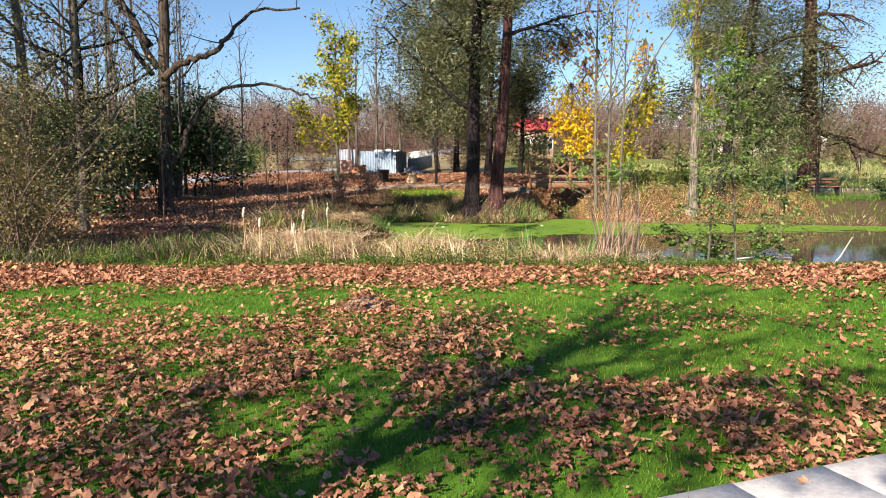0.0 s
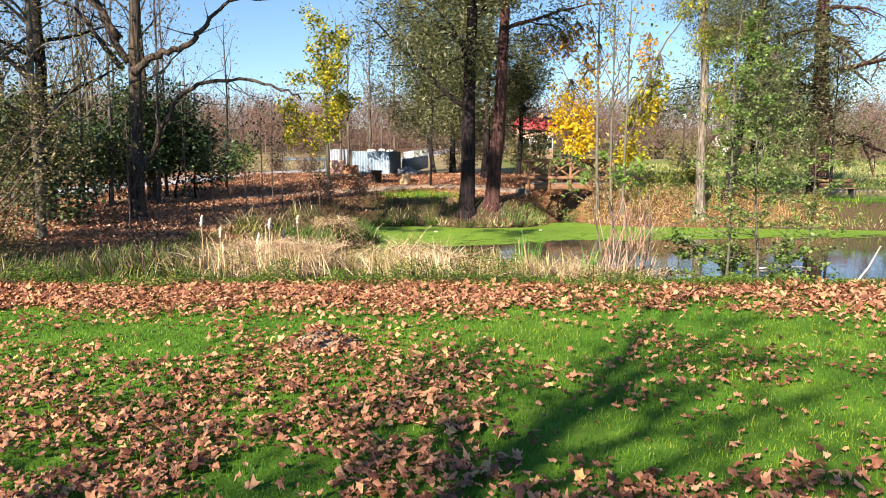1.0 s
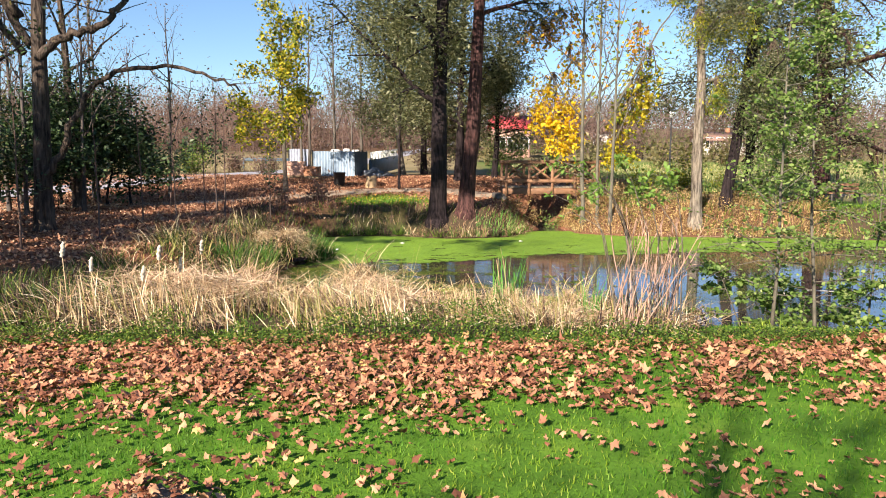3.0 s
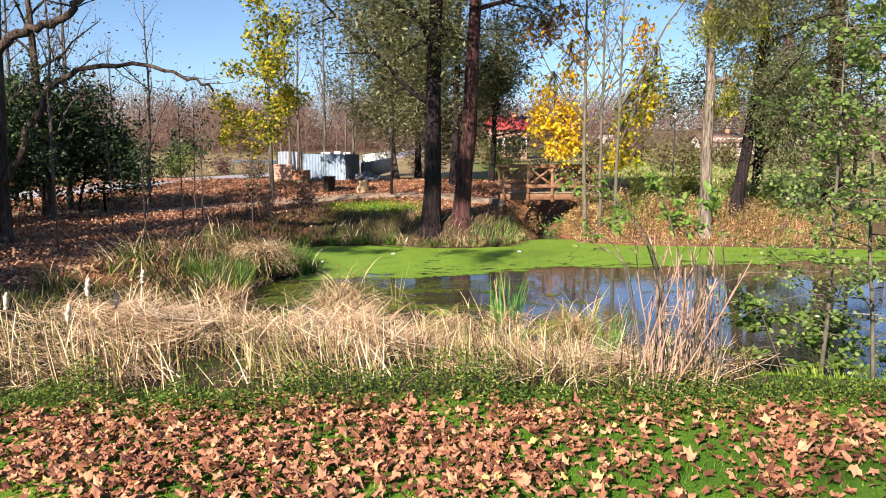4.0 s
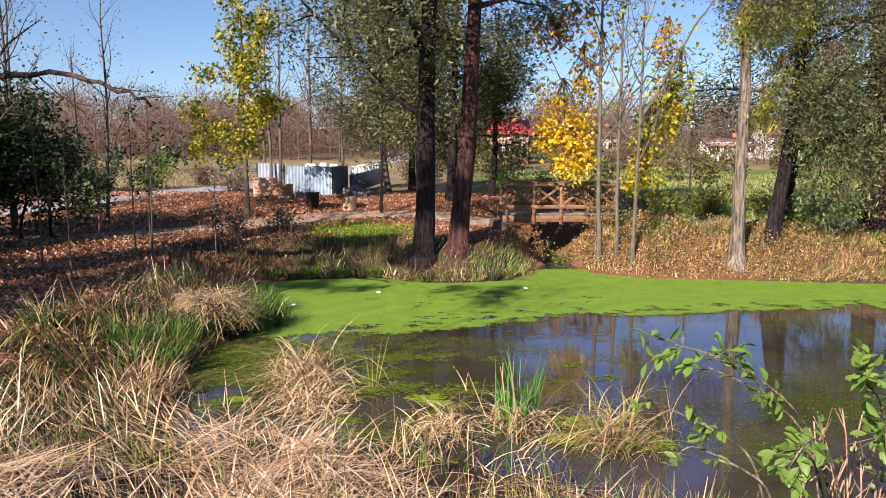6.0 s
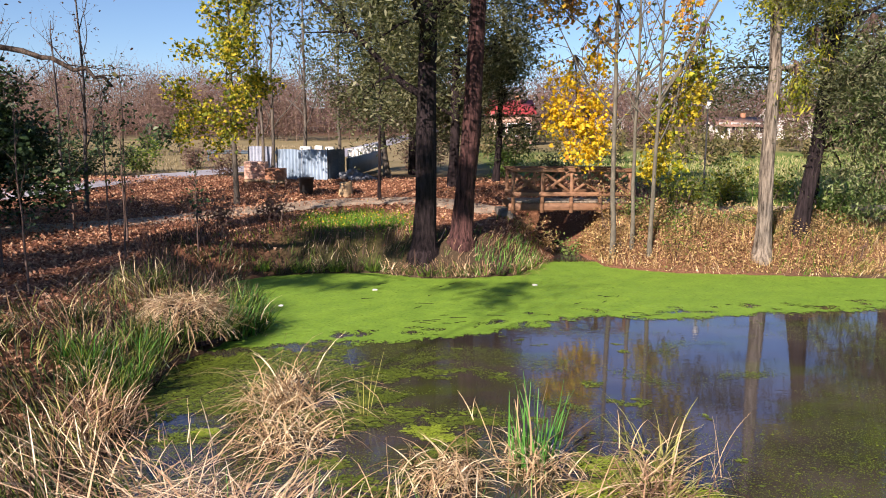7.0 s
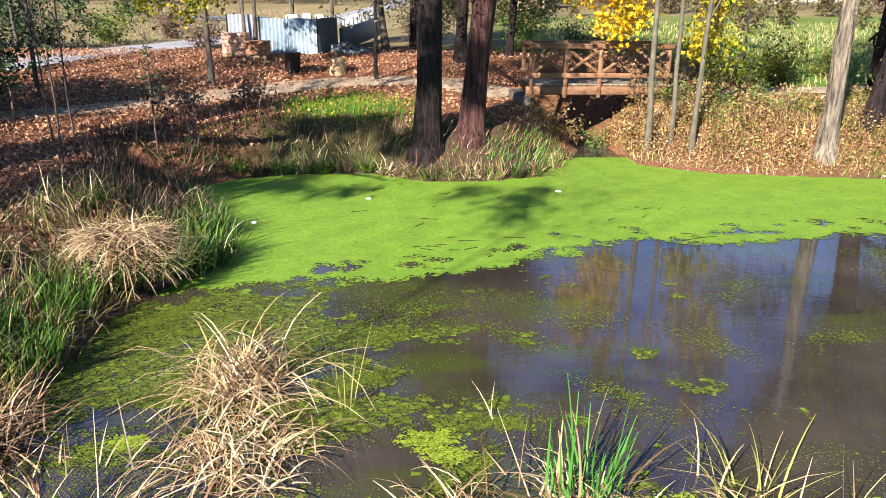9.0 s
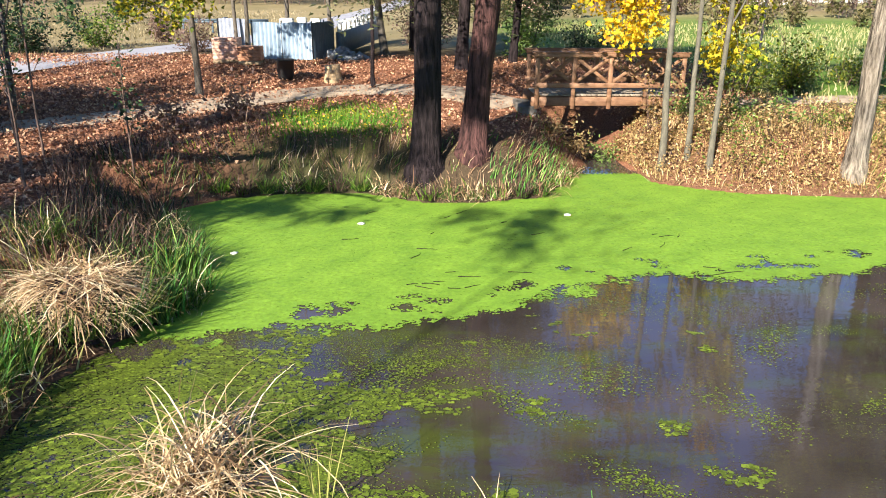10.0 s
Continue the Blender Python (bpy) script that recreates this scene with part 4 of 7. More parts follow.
make_tree("young_tree", at(-0.35, 39.3), 5.5, 0.075, (0.0, 0.0), 22, BARK_DARK, LEAF_WILLOW, 500, 0.16, 0.5, 7, 0.24, 0.6, 0.1, 1, 2.2, "thin straight dark young tree beside the footpath", jitter=0.3)
make_tree("willow_tree", at(0.9, 48), 11, 0.2, (0.02, 0.0), 14, BARK_DARK, LEAF_WILLOW, 24000, 0.22, 0.16, 13, 0.32, 0.75, 0.08, 1, 2.6,
          "grey-green willow behind the footpath", group="willows on the far bank", droop=0.3, jitter=0.5, slim=0.32)
make_tree("willow_tree", at(2.6, 42), 12, 0.22, (0.03, 0.0), 15, BARK_DARK, LEAF_WILLOW, 28000, 0.22, 0.16, 14, 0.30, 0.75, 0.08, 1, 2.6,
          "dense grey-green willow behind the footpath", group="willows on the far bank", droop=0.3, jitter=0.5, slim=0.32,
          leaf_rule=lambda p: (p[:, 0] < 4.4) | (p[:, 2] > 6.2), limb_rule=lambda e: e[0] < 4.6 or e[2] > 6.2)
make_tree("willow_tree", at(4.6, 43.5), 8.5, 0.16, (0.03, 0.0), 16, BARK_DARK, LEAF_WILLOW, 5000, 0.20, 0.25, 13, 0.16, 0.75, 0.08, 1, 2.6,
          "grey-green willow behind the footbridge", group="willows on the far bank", droop=0.3, jitter=0.5, slim=0.32)
willow_pale = make_tree("willow_tree", at(10.9, 31.5), 14, 0.215, (0.02, 0.0), 17, BARK_PALE, LEAF_WILLOW, 15000, 0.13, 0.34, 12, 0.16, 0.75, 0.05, 1, 2.6,
          "pale-barked willow with hanging gold-green leaf tufts", group="willows on the far bank", droop=0.45, jitter=0.32, slim=0.28,
          leaf_rule=lambda p: (p[:, 0] > 10.3) | (p[:, 2] > 8.5), limb_rule=lambda e: e[0] > 10.2 or e[2] > 9)
willow_leaning = make_tree("willow_tree", at(12.2, 32.0), 12, 0.22, (0.11, 0.0), 18, BARK_DARK, LEAF_WILLOW, 22000, 0.14, 0.2, 13, 0.30, 0.75, 0.05, 1, 2.6,
          "leaning dark willow with drooping grey-green leaves", group="willows on the far bank", droop=0.5, jitter=0.4, slim=0.28,
          leaf_rule=lambda p: p[:, 0] > 11.4, limb_rule=lambda e: e[0] > 11.3)
make_tree("willow_tree", at(15.6, 37.5), 15, 0.22, (0.0, 0.0), 19, BARK_DARK, LEAF_WILLOW, 16000, 0.22, 0.25, 13, 0.26, 0.75, 0.08, 1, 2.6,
          "tall dark tree with blue-green leaves beyond the pond", group="willows on the far bank", droop=0.3, jitter=0.5, slim=0.32)
make_tree("larch_tree", at(18.2, 36.2), 15, 0.46, (-0.03, 0.0), 20, BARK_RED, LEAF_SCRUB, 9000, 0.18, 0.2, 22, 0.30, 0.95, -0.02, 1, 2.6,
          "old tree with a thick reddish trunk and drooping branches", droop=0.35, jitter=0.3, slim=0.3)
make_tree("young_tree", at(16.7, 32.2), 6.5, 0.07, (0.0, 0.0), 21, BARK_DARK, LEAF_WILLOW, 900, 0.13, 0.35, 8, 0.26, 0.6, 0.1, 1, 2.2, "thin dark young tree beside the footpath", jitter=0.3)

make_tree("oak_tree", at(-9.3, 24.2), 14, 0.235, (0.0, 0.02), 31, BARK_OAK, LEAF_SCRUB, 500, 0.12, 0.5, 8, 0.30, 0.6, 0.14, 2, 2.4,
          "nearly bare oak with a thick broken limb", jitter=0.3,
          extra=[([(-9.25, 24.2, 5.3), (-8.7, 24.1, 5.8), (-8.1, 24.1, 6.0), (-7.45, 24.1, 6.2), (-7.05, 24.1, 6.6), (-6.75, 24.1, 7.0), (-6.15, 24.1, 7.45), (-4.6, 24.0, 7.6)], 0.13),
                 ([(-9.35, 24.2, 5.7), (-9.9, 24.2, 6.6), (-10.2, 24.3, 7.4), (-10.9, 24.4, 8.6), (-11.3, 24.4, 10)], 0.12),
                 ([(-9.55, 24.2, 5.5), (-10.2, 24.3, 6.4), (-10.9, 24.4, 7.2), (-12.0, 24.5, 7.8)], 0.10),
                 ([(-9.55, 24.2, 6.4), (-10.5, 23.8, 7.8), (-11.1, 23.6, 9.4)], 0.11),
                 ([(-9.2, 24.2, 2.2), (-8.75, 24.1, 2.9), (-8.4, 24.0, 3.6), (-7.8, 24.0, 4.7), (-6.9, 24.0, 5.1), (-5.65, 24.0, 5.15), (-4.7, 24.0, 4.93), (-3.95, 24.0, 4.58)], 0.105)])
make_tree("oak_tree", at(-11.6, 31.2), 9, 0.2, (-0.03, 0.0), 32, BARK_OAK, LEAF_SCRUB, 700, 0.12, 0.5, 7, 0.33, 0.6, 0.14, 1, 2.4,
          "dark bare tree behind the oak", jitter=0.3)
make_tree("tall_tree", at(-11.6, 23.3), 13, 0.2, (0.0, 0.0), 33, BARK_DARK, LEAF_EVER, 1800, 0.15, 0.25, 16, 0.22, 0.7, 0.08, 1, 2.4, "ivy-clad dark tree among undergrowth", jitter=0.35)
make_tree("tall_tree", at(-10.6, 18.6), 10, 0.17, (-0.03, 0.0), 34, BARK_GREY, LEAF_SCRUB, 4500, 0.085, 0.2, 14, 0.26, 0.7, 0.05, 1, 2.4, "leafy dark tree above the scrub", jitter=0.35)
make_tree("tall_tree", at(-9.7, 19.4), 9, 0.12, (0.0, 0.0), 35, BARK_GREY, LEAF_SCRUB, 1800, 0.085, 0.22, 15, 0.24, 0.7, 0.06, 1, 2.4, "dark tree with few brown leaves at the edge of the copse", jitter=0.35)
BARE = [(-16, 34, 11), (-14.5, 28, 10), (-13.2, 36, 9), (-20.5, 44, 10), (-12.6, 27.5, 9.5), (-10.2, 36.5, 8), (-19, 30, 11), (-21, 37, 10), (-11.0, 30.2, 8.5), (-23, 44, 9), (-15, 45, 7), (-12.2, 28.8, 10), (-13.4, 30.0, 11), (-11.9, 33.5, 10), (-13.4, 26.0, 9.5), (-14.4, 32.6, 11.5), (-15.0, 35.6, 11)]
for k, (x, y, hgt) in enumerate(BARE):
    make_tree("bare_tree", at(x, y), hgt, 0.075, (0.02 * (k % 3 - 1), 0), 100 + k, BARK_COPSE, LEAF_BROWN, 160, 0.11, 0.25, 9, 0.32, 0.45, 0.22, 1, 2.4, "slender bare young tree in the autumn copse", group="bare trees in the copse", jitter=0.3, sides=7)
for k, (x, y, hgt, r) in enumerate([(-5.6, 43.74, 9, 0.075), (-5.22, 43.72, 9, 0.085), (-4.3, 47, 9.5, 0.1), (-2.9, 50, 9, 0.1), (-7.4, 51, 8, 0.08)]):
    make_tree("bare_tree", at(x, y), hgt, r, (0.02 * (k % 3 - 1), 0), 130 + k, BARK_GREY, LEAF_BROWN, 220, 0.1, 0.22, 13, 0.34, 0.5, 0.2, 2, 2.2, "bare grey young tree by the sheet-metal hoarding", group="bare trees by the hoarding", jitter=0.3, sides=7)
make_tree("maple_tree", at(-5.5, 38.1), 8.2, 0.11, (0.0, 0.0), 41, BARK_GREY, LEAF_MAPLE, 4800, 0.16, 0.22, 18, 0.30, 0.75, 0.10, 1, 2.6, "young maple with yellow-green autumn leaves", group="young maples", jitter=0.22, lobed=True,
          leaf_rule=lambda p: (p[:, 0] < -4.2 + 0.5 * np.sin(p[:, 2] * 2.3 + p[:, 1])) & (p[:, 0] > -8.0), limb_rule=lambda e: e[0] < -4.1)
maple_gold = make_tree("maple_tree", at(6.95, 32.75), 11, 0.085, (-0.02, 0.0), 42, BARK_GREEN, LEAF_ORANGE, 170, 0.17, 0.32, 13, 0.32, 0.55, 0.22, 1, 2.3, "young maple with orange and golden autumn leaves", group="young maples", jitter=0.25, lobed=True,
          extra=[([(6.85, 32.75, 6.6), (6.5, 33.5, 6.6), (6.1, 34.1, 5.6), (6.0, 34.2, 4.2), (6.2, 34.3, 3.2)], 0.05)])
maple_green = make_tree("maple_tree", at(7.45, 32.5), 10, 0.065, (0.01, 0.0), 43, BARK_GREEN, LEAF_YGREEN, 160, 0.16, 0.3, 12, 0.3, 0.5, 0.25, 1, 2.3, "young greenish-barked maple with few yellow leaves", group="young maples", jitter=0.25, lobed=True,
          extra=[([(7.5, 32.5, 5.4), (8.3, 32.7, 6.2), (9.0, 33.0, 6.0), (9.2, 33.0, 4.2)], 0.04)])
make_tree("maple_tree", at(7.85, 32.1), 9.5, 0.07, (0.01, 0.0), 44, BARK_GREEN, LEAF_YGREEN, 120, 0.16, 0.32, 12, 0.3, 0.5, 0.25, 1, 2.3, "young greenish-barked maple with few yellow leaves", group="young maples", jitter=0.25, lobed=True,
          extra=[([(7.9, 32.1, 4.6), (8.6, 32.0, 6.0), (9.5, 31.9, 7.6), (10.6, 31.8, 9.4)], 0.06)])


def leaf_spray(tree, centre, size, n, leaf, seed, lobed=True):
    """A hanging spray of leaves on thin twigs, as part of a tree."""
    r = np.random.default_rng(seed)
    c = np.asarray(centre, float)
    tw = Buf()
    top = c + [0, 0, size[2]]
    heart = c + r.uniform(-0.5, 0.5, (24, 3)) * np.asarray(size) * [1.1, 1.1, 1.5]
    pts = heart[r.integers(0, 24, n)] + r.normal(size=(n, 3)) * 0.17
    for end in heart:
        tube(tw, limb_path(r, top, end - top, np.linalg.norm(end - top), 5, 0.1, 0), taper(6, 0.015, 0.004), 3, False)
    part("branchwork", tw, TWIG, tree)
    lb = Buf()
    if lobed:
        maple_cloud(lb, pts, r.uniform(0.11, 0.2, n), r, 0.6)
    else:
        leaf_cloud(lb, pts, r.uniform(0.12, 0.24, n), r, 0.7, 0.25, 0.9, False)
    part("leaf_spray", lb, leaf, tree)


leaf_spray(maple_gold, (5.95, 34.2, 5.0), (1.5, 0.8, 1.3), 760, LEAF_YELLOW, 51)
leaf_spray(maple_gold, (6.35, 34.3, 3.7), (1.3, 0.6, 1.0), 640, LEAF_YELLOW, 52)
leaf_spray(maple_gold, (6.5, 33.6, 6.5), (0.6, 0.5, 0.9), 150, LEAF_YELLOW, 251)
leaf_spray(maple_gold, (5.5, 33.2, 7.4), (1.3, 0.6, 0.5), 110, LEAF_ORANGE, 252)
leaf_spray(maple_gold, (5.2, 33.2, 7.7), (1.2, 0.6, 0.5), 130, LEAF_ORANGE, 53)
leaf_spray(maple_gold, (6.0, 33.0, 8.1), (1.0, 0.6, 0.4), 90, LEAF_ORANGE, 153)
leaf_spray(maple_gold, (6.9, 33.0, 7.0), (0.6, 0.5, 0.7), 70, LEAF_ORANGE, 154)
leaf_spray(maple_green, (8.65, 33.0, 4.0), (0.7, 0.6, 1.6), 320, LEAF_YGREEN, 54)
leaf_spray(maple_green, (9.1, 33.0, 5.2), (0.8, 0.6, 1.2), 460, LEAF_YGOLD, 55)
leaf_spray(maple_green, (8.3, 33.0, 3.4), (0.6, 0.6, 1.2), 360, LEAF_YGOLD, 255)
leaf_spray(maple_green, (9.0, 32.9, 7.3), (0.6, 0.5, 0.8), 110, LEAF_ORANGE, 256)
leaf_spray(maple_green, (9.5, 33.0, 6.2), (0.9, 0.6, 1.0), 260, LEAF_YGREEN, 155)
for k, (x, z, w, hh, n) in enumerate([(10.6, 7.4, 1.3, 0.8, 800), (11.35, 5.1, 0.7, 0.8, 500), (12.1, 7.5, 1.0, 0.8, 600), (11.9, 6.2, 0.7, 0.6, 350), (10.4, 9.2, 1.4, 0.9, 600), (11.5, 9.6, 1.2, 0.8, 500)]):
    leaf_spray(willow_pale, (x, 31.3, z), (w, 0.9, hh), n, LEAF_TUFT, 56 + k, False)

for k, (x, z, w, hh, n) in enumerate([(13.3, 4.6, 1.3, 1.2, 900), (13.9, 3.2, 1.3, 1.2, 900), (14.6, 4.2, 1.3, 1.4, 900), (13.6, 6.2, 1.4, 1.0, 700), (14.2, 2.3, 1.0, 0.8, 500)]):
    leaf_spray(willow_leaning, (x, 31.6, z), (w, 1.0, hh), n, LEAF_WEEPING, 156 + k, False)

# unseen trees behind and beside the walk, placed to shade lawn, pond, far bank
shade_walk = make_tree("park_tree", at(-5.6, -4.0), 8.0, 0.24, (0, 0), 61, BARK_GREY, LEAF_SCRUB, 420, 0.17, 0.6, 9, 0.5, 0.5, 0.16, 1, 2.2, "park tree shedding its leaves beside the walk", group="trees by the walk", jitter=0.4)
make_tree("park_tree", at(-8.5, -8.0), 11, 0.10, (0, 0), 62, BARK_GREY, LEAF_SCRUB, 750, 0.17, 0.5, 11, 0.36, 0.6, 0.10, 1, 2.2, "park tree shedding its leaves beside the walk", group="trees by the walk", jitter=0.5)
make_tree("park_tree", at(-9.0, -6.4), 8.5, 0.1, (0, 0), 65, BARK_GREY, LEAF_SCRUB, 1100, 0.17, 0.5, 11, 0.36, 0.6, 0.10, 1, 2.2, "park tree shedding its leaves beside the walk", group="trees by the walk", jitter=0.5)


def sunward(x, y, z=0.9, top=12.0):
    """The point at height top on the sun's ray that ends at (x, y, z)."""
    return tuple(Vector((x, y, z)) + SUN_TO * ((top - z) / SUN_TO.z))


# sprays added up the sun's rays to dapple chosen spots of the lawn
for k, (gx0, gy0, w, d_, n) in enumerate([(1.0, 4.7, 1.5, 0.6, 60), (2.2, 5.0, 1.5, 0.6, 60), (3.2, 5.3, 1.4, 0.6, 45), (0.2, 4.0, 1.2, 0.5, 40), (1.7, 4.1, 1.2, 0.5, 40), (-1.2, 3.4, 1.2, 0.5, 60)]):
    leaf_spray(shade_walk, sunward(gx0, gy0, 0.95, 7.0), (w, d_, 0.4), n, LEAF_SCRUB, 460 + k)


def shade_tree(x, y, hgt, r0, seed, sprays, label):
    """A tall park tree out of view; its high leaf sprays shade given spots."""
    ob = make_tree("park_tree", at(x, y), hgt, r0, (0, 0), seed, BARK_GREY, LEAF_SCRUB, 120, 0.2, 0.74, 8, 0.12, 0.6, 0.12, 1, 2.2, label, group="trees by the walk", jitter=0.4)
    for k, (gx0, gy0, gz0, w, d_, n) in enumerate(sprays):
        leaf_spray(ob, sunward(gx0, gy0, gz0), (w, d_, 0.25), n, LEAF_SCRUB, seed * 5 + k)


shade_tree(-16.4, 11.0, 14, 0.2, 63, [(-10.8, 24.8, 0.9, 1.2, 0.5, 420), (-9.9, 25.1, 0.9, 1.1, 0.5, 420), (-9.1, 25.4, 0.9, 1.0, 0.5, 420), (-8.4, 25.8, 0.9, 1.0, 0.5, 420), (-7.6, 26.6, 0.9, 1.0, 0.6, 420), (-6.9, 27.8, 0.9, 0.9, 0.8, 420),
                                      (-6.4, 29.2, 0.9, 0.9, 0.9, 420), (-5.8, 30.6, 0.9, 0.9, 0.9, 420), (-5.2, 31.8, 0.9, 0.8, 0.9, 300), (-9.2, 26.3, 0.9, 1.0, 0.7, 400), (-8.1, 27.3, 0.9, 1.0, 0.7, 400), (-7.4, 28.5, 0.9, 1.0, 0.8, 400), (-6.8, 29.8, 0.9, 0.9, 0.8, 380), (-6.3, 25.4, 0.8, 1.0, 0.8, 360), (-7.3, 24.3, 0.9, 1.1, 0.7, 420), (-8.6, 23.7, 0.9, 1.2, 0.6, 400), (-6.0, 23.5, 0.8, 1.0, 0.6, 380), (-5.2, 27.0, 0.7, 0.9, 1.0, 360), (-4.5, 28.6, 0.6, 0.9, 1.0, 360),
                                      (-6.4, 22.4, 0.8, 1.4, 0.5, 300), (-6.6, 20.2, 0.8, 1.5, 0.8, 440), (-6.0, 19.1, 0.7, 1.3, 0.6, 340), (-8.2, 20.0, 0.8, 1.5, 0.5, 300)], "tall leafy park tree beside the lawn")
shade_tree(-8.6, 9.0, 14.0, 0.05, 64, [(2.2, 29.6, 0, 0.9, 0.5, 120), (2.95, 28.9, 0, 1.0, 0.8, 180), (3.7, 29.7, 0, 0.6, 0.5, 90), (2.9, 27.6, 0, 0.5, 0.8, 80)], "tall slender park tree beside the lawn")
shade_tree(-12.4, 14.6, 13.4, 0.16, 66, [(-3.0, 30.2, 0, 1.2, 0.4, 230), (-1.8, 30.2, 0, 1.0, 0.4, 200), (-0.7, 29.7, 0, 1.0, 0.4, 200), (-4.2, 34.6, 1.1, 1.2, 1.0, 420), (-3.2, 35.0, 1.1, 1.2, 0.9, 420), (-1.6, 32.8, 1.0, 1.5, 1.1, 520),
                                         (-0.3, 32.8, 1.0, 1.4, 1.1, 520), (0.7, 31.8, 0.8, 1.2, 0.9, 420), (1.5, 31.6, 2.0, 1.4, 1.0, 460), (2.6, 31.9, 2.0, 1.4, 1.0, 460), (3.8, 34.0, 1.0, 1.6, 1.6, 600)], "leafy park tree beside the lawn")

# ---- bushes ----
make_bush("scrub_bush", at(-8.7, 14.6), 2.2, 3.6, 30, 15000, 0.065, TWIG, LEAF_SCRUB, 71, "tangled olive-brown scrub bush at the lawn's edge", "scrub", jitter=0.2)
make_bush("scrub_bush", at(-10.0, 16.6), 1.9, 4.4, 22, 12000, 0.065, TWIG, LEAF_SCRUB, 72, "tangled olive-brown scrub bush at the lawn's edge", "scrub", jitter=0.2)
for k, (x, y, hh, n) in enumerate([(-10.4, 32.9, 3.7, 3000), (-11.1, 32.4, 5.0, 5600), (-11.9, 31.4, 5.2, 5500), (-13.2, 33.2, 5.0, 5000), (-12.4, 23.4, 4.2, 3400), (-11.0, 21.6, 3.4, 2600), (-13.6, 26.4, 4.4, 3600), (-14.8, 31.6, 4.8, 4500), (-12.6, 29.6, 4.2, 3600)]):
    make_tree("evergreen_tree", at(x, y), hh * 0.92, 0.05, (0.02 * (k % 3 - 1), 0), 80 + k, BARK_DARK, LEAF_EVER, n, 0.16, 0.25, 16, 0.42, 0.85, 0.03, 1, 2.4,
              "dark glossy evergreen tree under bare trees", group="evergreen undergrowth", jitter=0.28, slim=0.6, sides=7, curve=0.2)
for k, (x, y, r, hh, n, lf, word) in enumerate([(5.2, 46, 1.8, 2.6, 2600, LEAF_ALDER, "green"), (8.2, 47, 1.4, 1.5, 1000, LEAF_WILLOW, "grey-green"), (11.5, 39.5, 1.2, 1.1, 900, LEAF_GOLDGREEN, "yellow-green"),
                                               (13.5, 40, 1.4, 1.6, 1500, LEAF_GOLDGREEN, "yellow-green"), (16, 41, 1.3, 1.2, 900, LEAF_GOLDGREEN, "yellow-green"), (14.2, 33.6, 1.0, 1.3, 1300, LEAF_ALDER, "green"),
                                               (19.5, 31.2, 1.3, 1.5, 1800, LEAF_EVER, "dark green"), (22, 30.8, 1.5, 3.0, 2200, LEAF_EVER, "dark green"), (-15.0, 46.6, 1.9, 2.0, 3200, LEAF_EVER, "dark green"), (-17.6, 46.0, 2.0, 2.4, 3200, LEAF_EVER, "dark green"), (-13.4, 50.0, 1.5, 1.6, 1500, LEAF_HERB, "green"), (-20.5, 47.5, 2.2, 2.6, 3000, LEAF_EVER, "dark green"), (-11.6, 53.5, 1.3, 1.5, 1100, LEAF_BROWN, "brown"), (1.4, 50, 2.0, 2.5, 2200, LEAF_BROWN, "brown"),
                                               (-8.2, 47.5, 1.2, 1.6, 900, LEAF_BROWN, "brown"), (-3.6, 34.6, 0.7, 0.9, 500, LEAF_BROWN, "brown"), (-4.8, 33.2, 0.8, 0.9, 500, LEAF_BROWN, "brown")]):
    make_bush("bush", at(x, y), r, hh, 12, n, 0.14, TWIG, lf, 90 + k, f"loose {word} bush beyond the pond", "bushes beyond the pond", jitter=0.2)

# the young alder on the near bank, whose side branches hang over the reeds
def alder(name, base, hgt, lean, laterals, reach, seed, label, low=0.12, leaf=0.054, category="tree"):
    """A slim leader with flat side sprays; leaves sit in turn along every twig."""
    r = np.random.default_rng(seed)
    base = np.asarray(base, float)
    ob = thing(name, base, label, category, "alders on the near bank")
    lead = limb_path(r, base - [0, 0, 0.1], (lean[0], lean[1], 1), hgt, 12, 0.035, 0.02)
    b = Buf()
    tube(b, lead, taper(13, 0.004 + 0.005 * hgt, 0.004), 7)
    part("trunk", b, BARK_GREEN, ob, smooth=True)
    tw, spots = Buf(), []
    for k in range(laterals):
        f = low + (0.97 - low) * (k + r.uniform(0, 0.7)) / laterals
        p, d = along(lead, f)
        az = k * 2.4 + r.normal() * 0.4
        ll = reach * (1.15 - 0.8 * f) * r.uniform(0.6, 1.2)
        pts = limb_path(r, p, (np.cos(az), np.sin(az), r.uniform(-0.05, 0.55)), ll, 6, 0.12, -0.02)
        lb = Buf()
        tube(lb, pts, taper(7, 0.009, 0.003), 5, False)
        part("limb", lb, BARK_GREEN, ob, smooth=True)
        for e in np.arange(0.2, 1.0, 0.115):
            q, dd = along(pts, e)
            way = unit(dd * 0.6 + unit(np.cross(dd, [0, 0, 1])) * r.choice([-1, 1]) * 0.8 + r.normal(size=3) * 0.4)
            sub = limb_path(r, q, way, ll * r.uniform(0.15, 0.4), 3, 0.1, 0)
            tube(tw, sub, taper(4, 0.004, 0.002), 3, False)
            m = r.integers(9, 17)
            spots += [along(sub, (i + 1) / m)[0] for i in range(m)]
    part("branchwork", tw, BARK_GREEN, ob, smooth=True)
    lv = Buf()
    spots = np.array(spots)
    spots = spots + r.normal(size=spots.shape) * 0.025
    leaf_cloud(lv, spots, r.uniform(0.6, 1.2, len(spots)) * leaf, r, 0.5, 0.82, 0.25)
    part("foliage", lv, LEAF_ALDER, ob)
    return ob


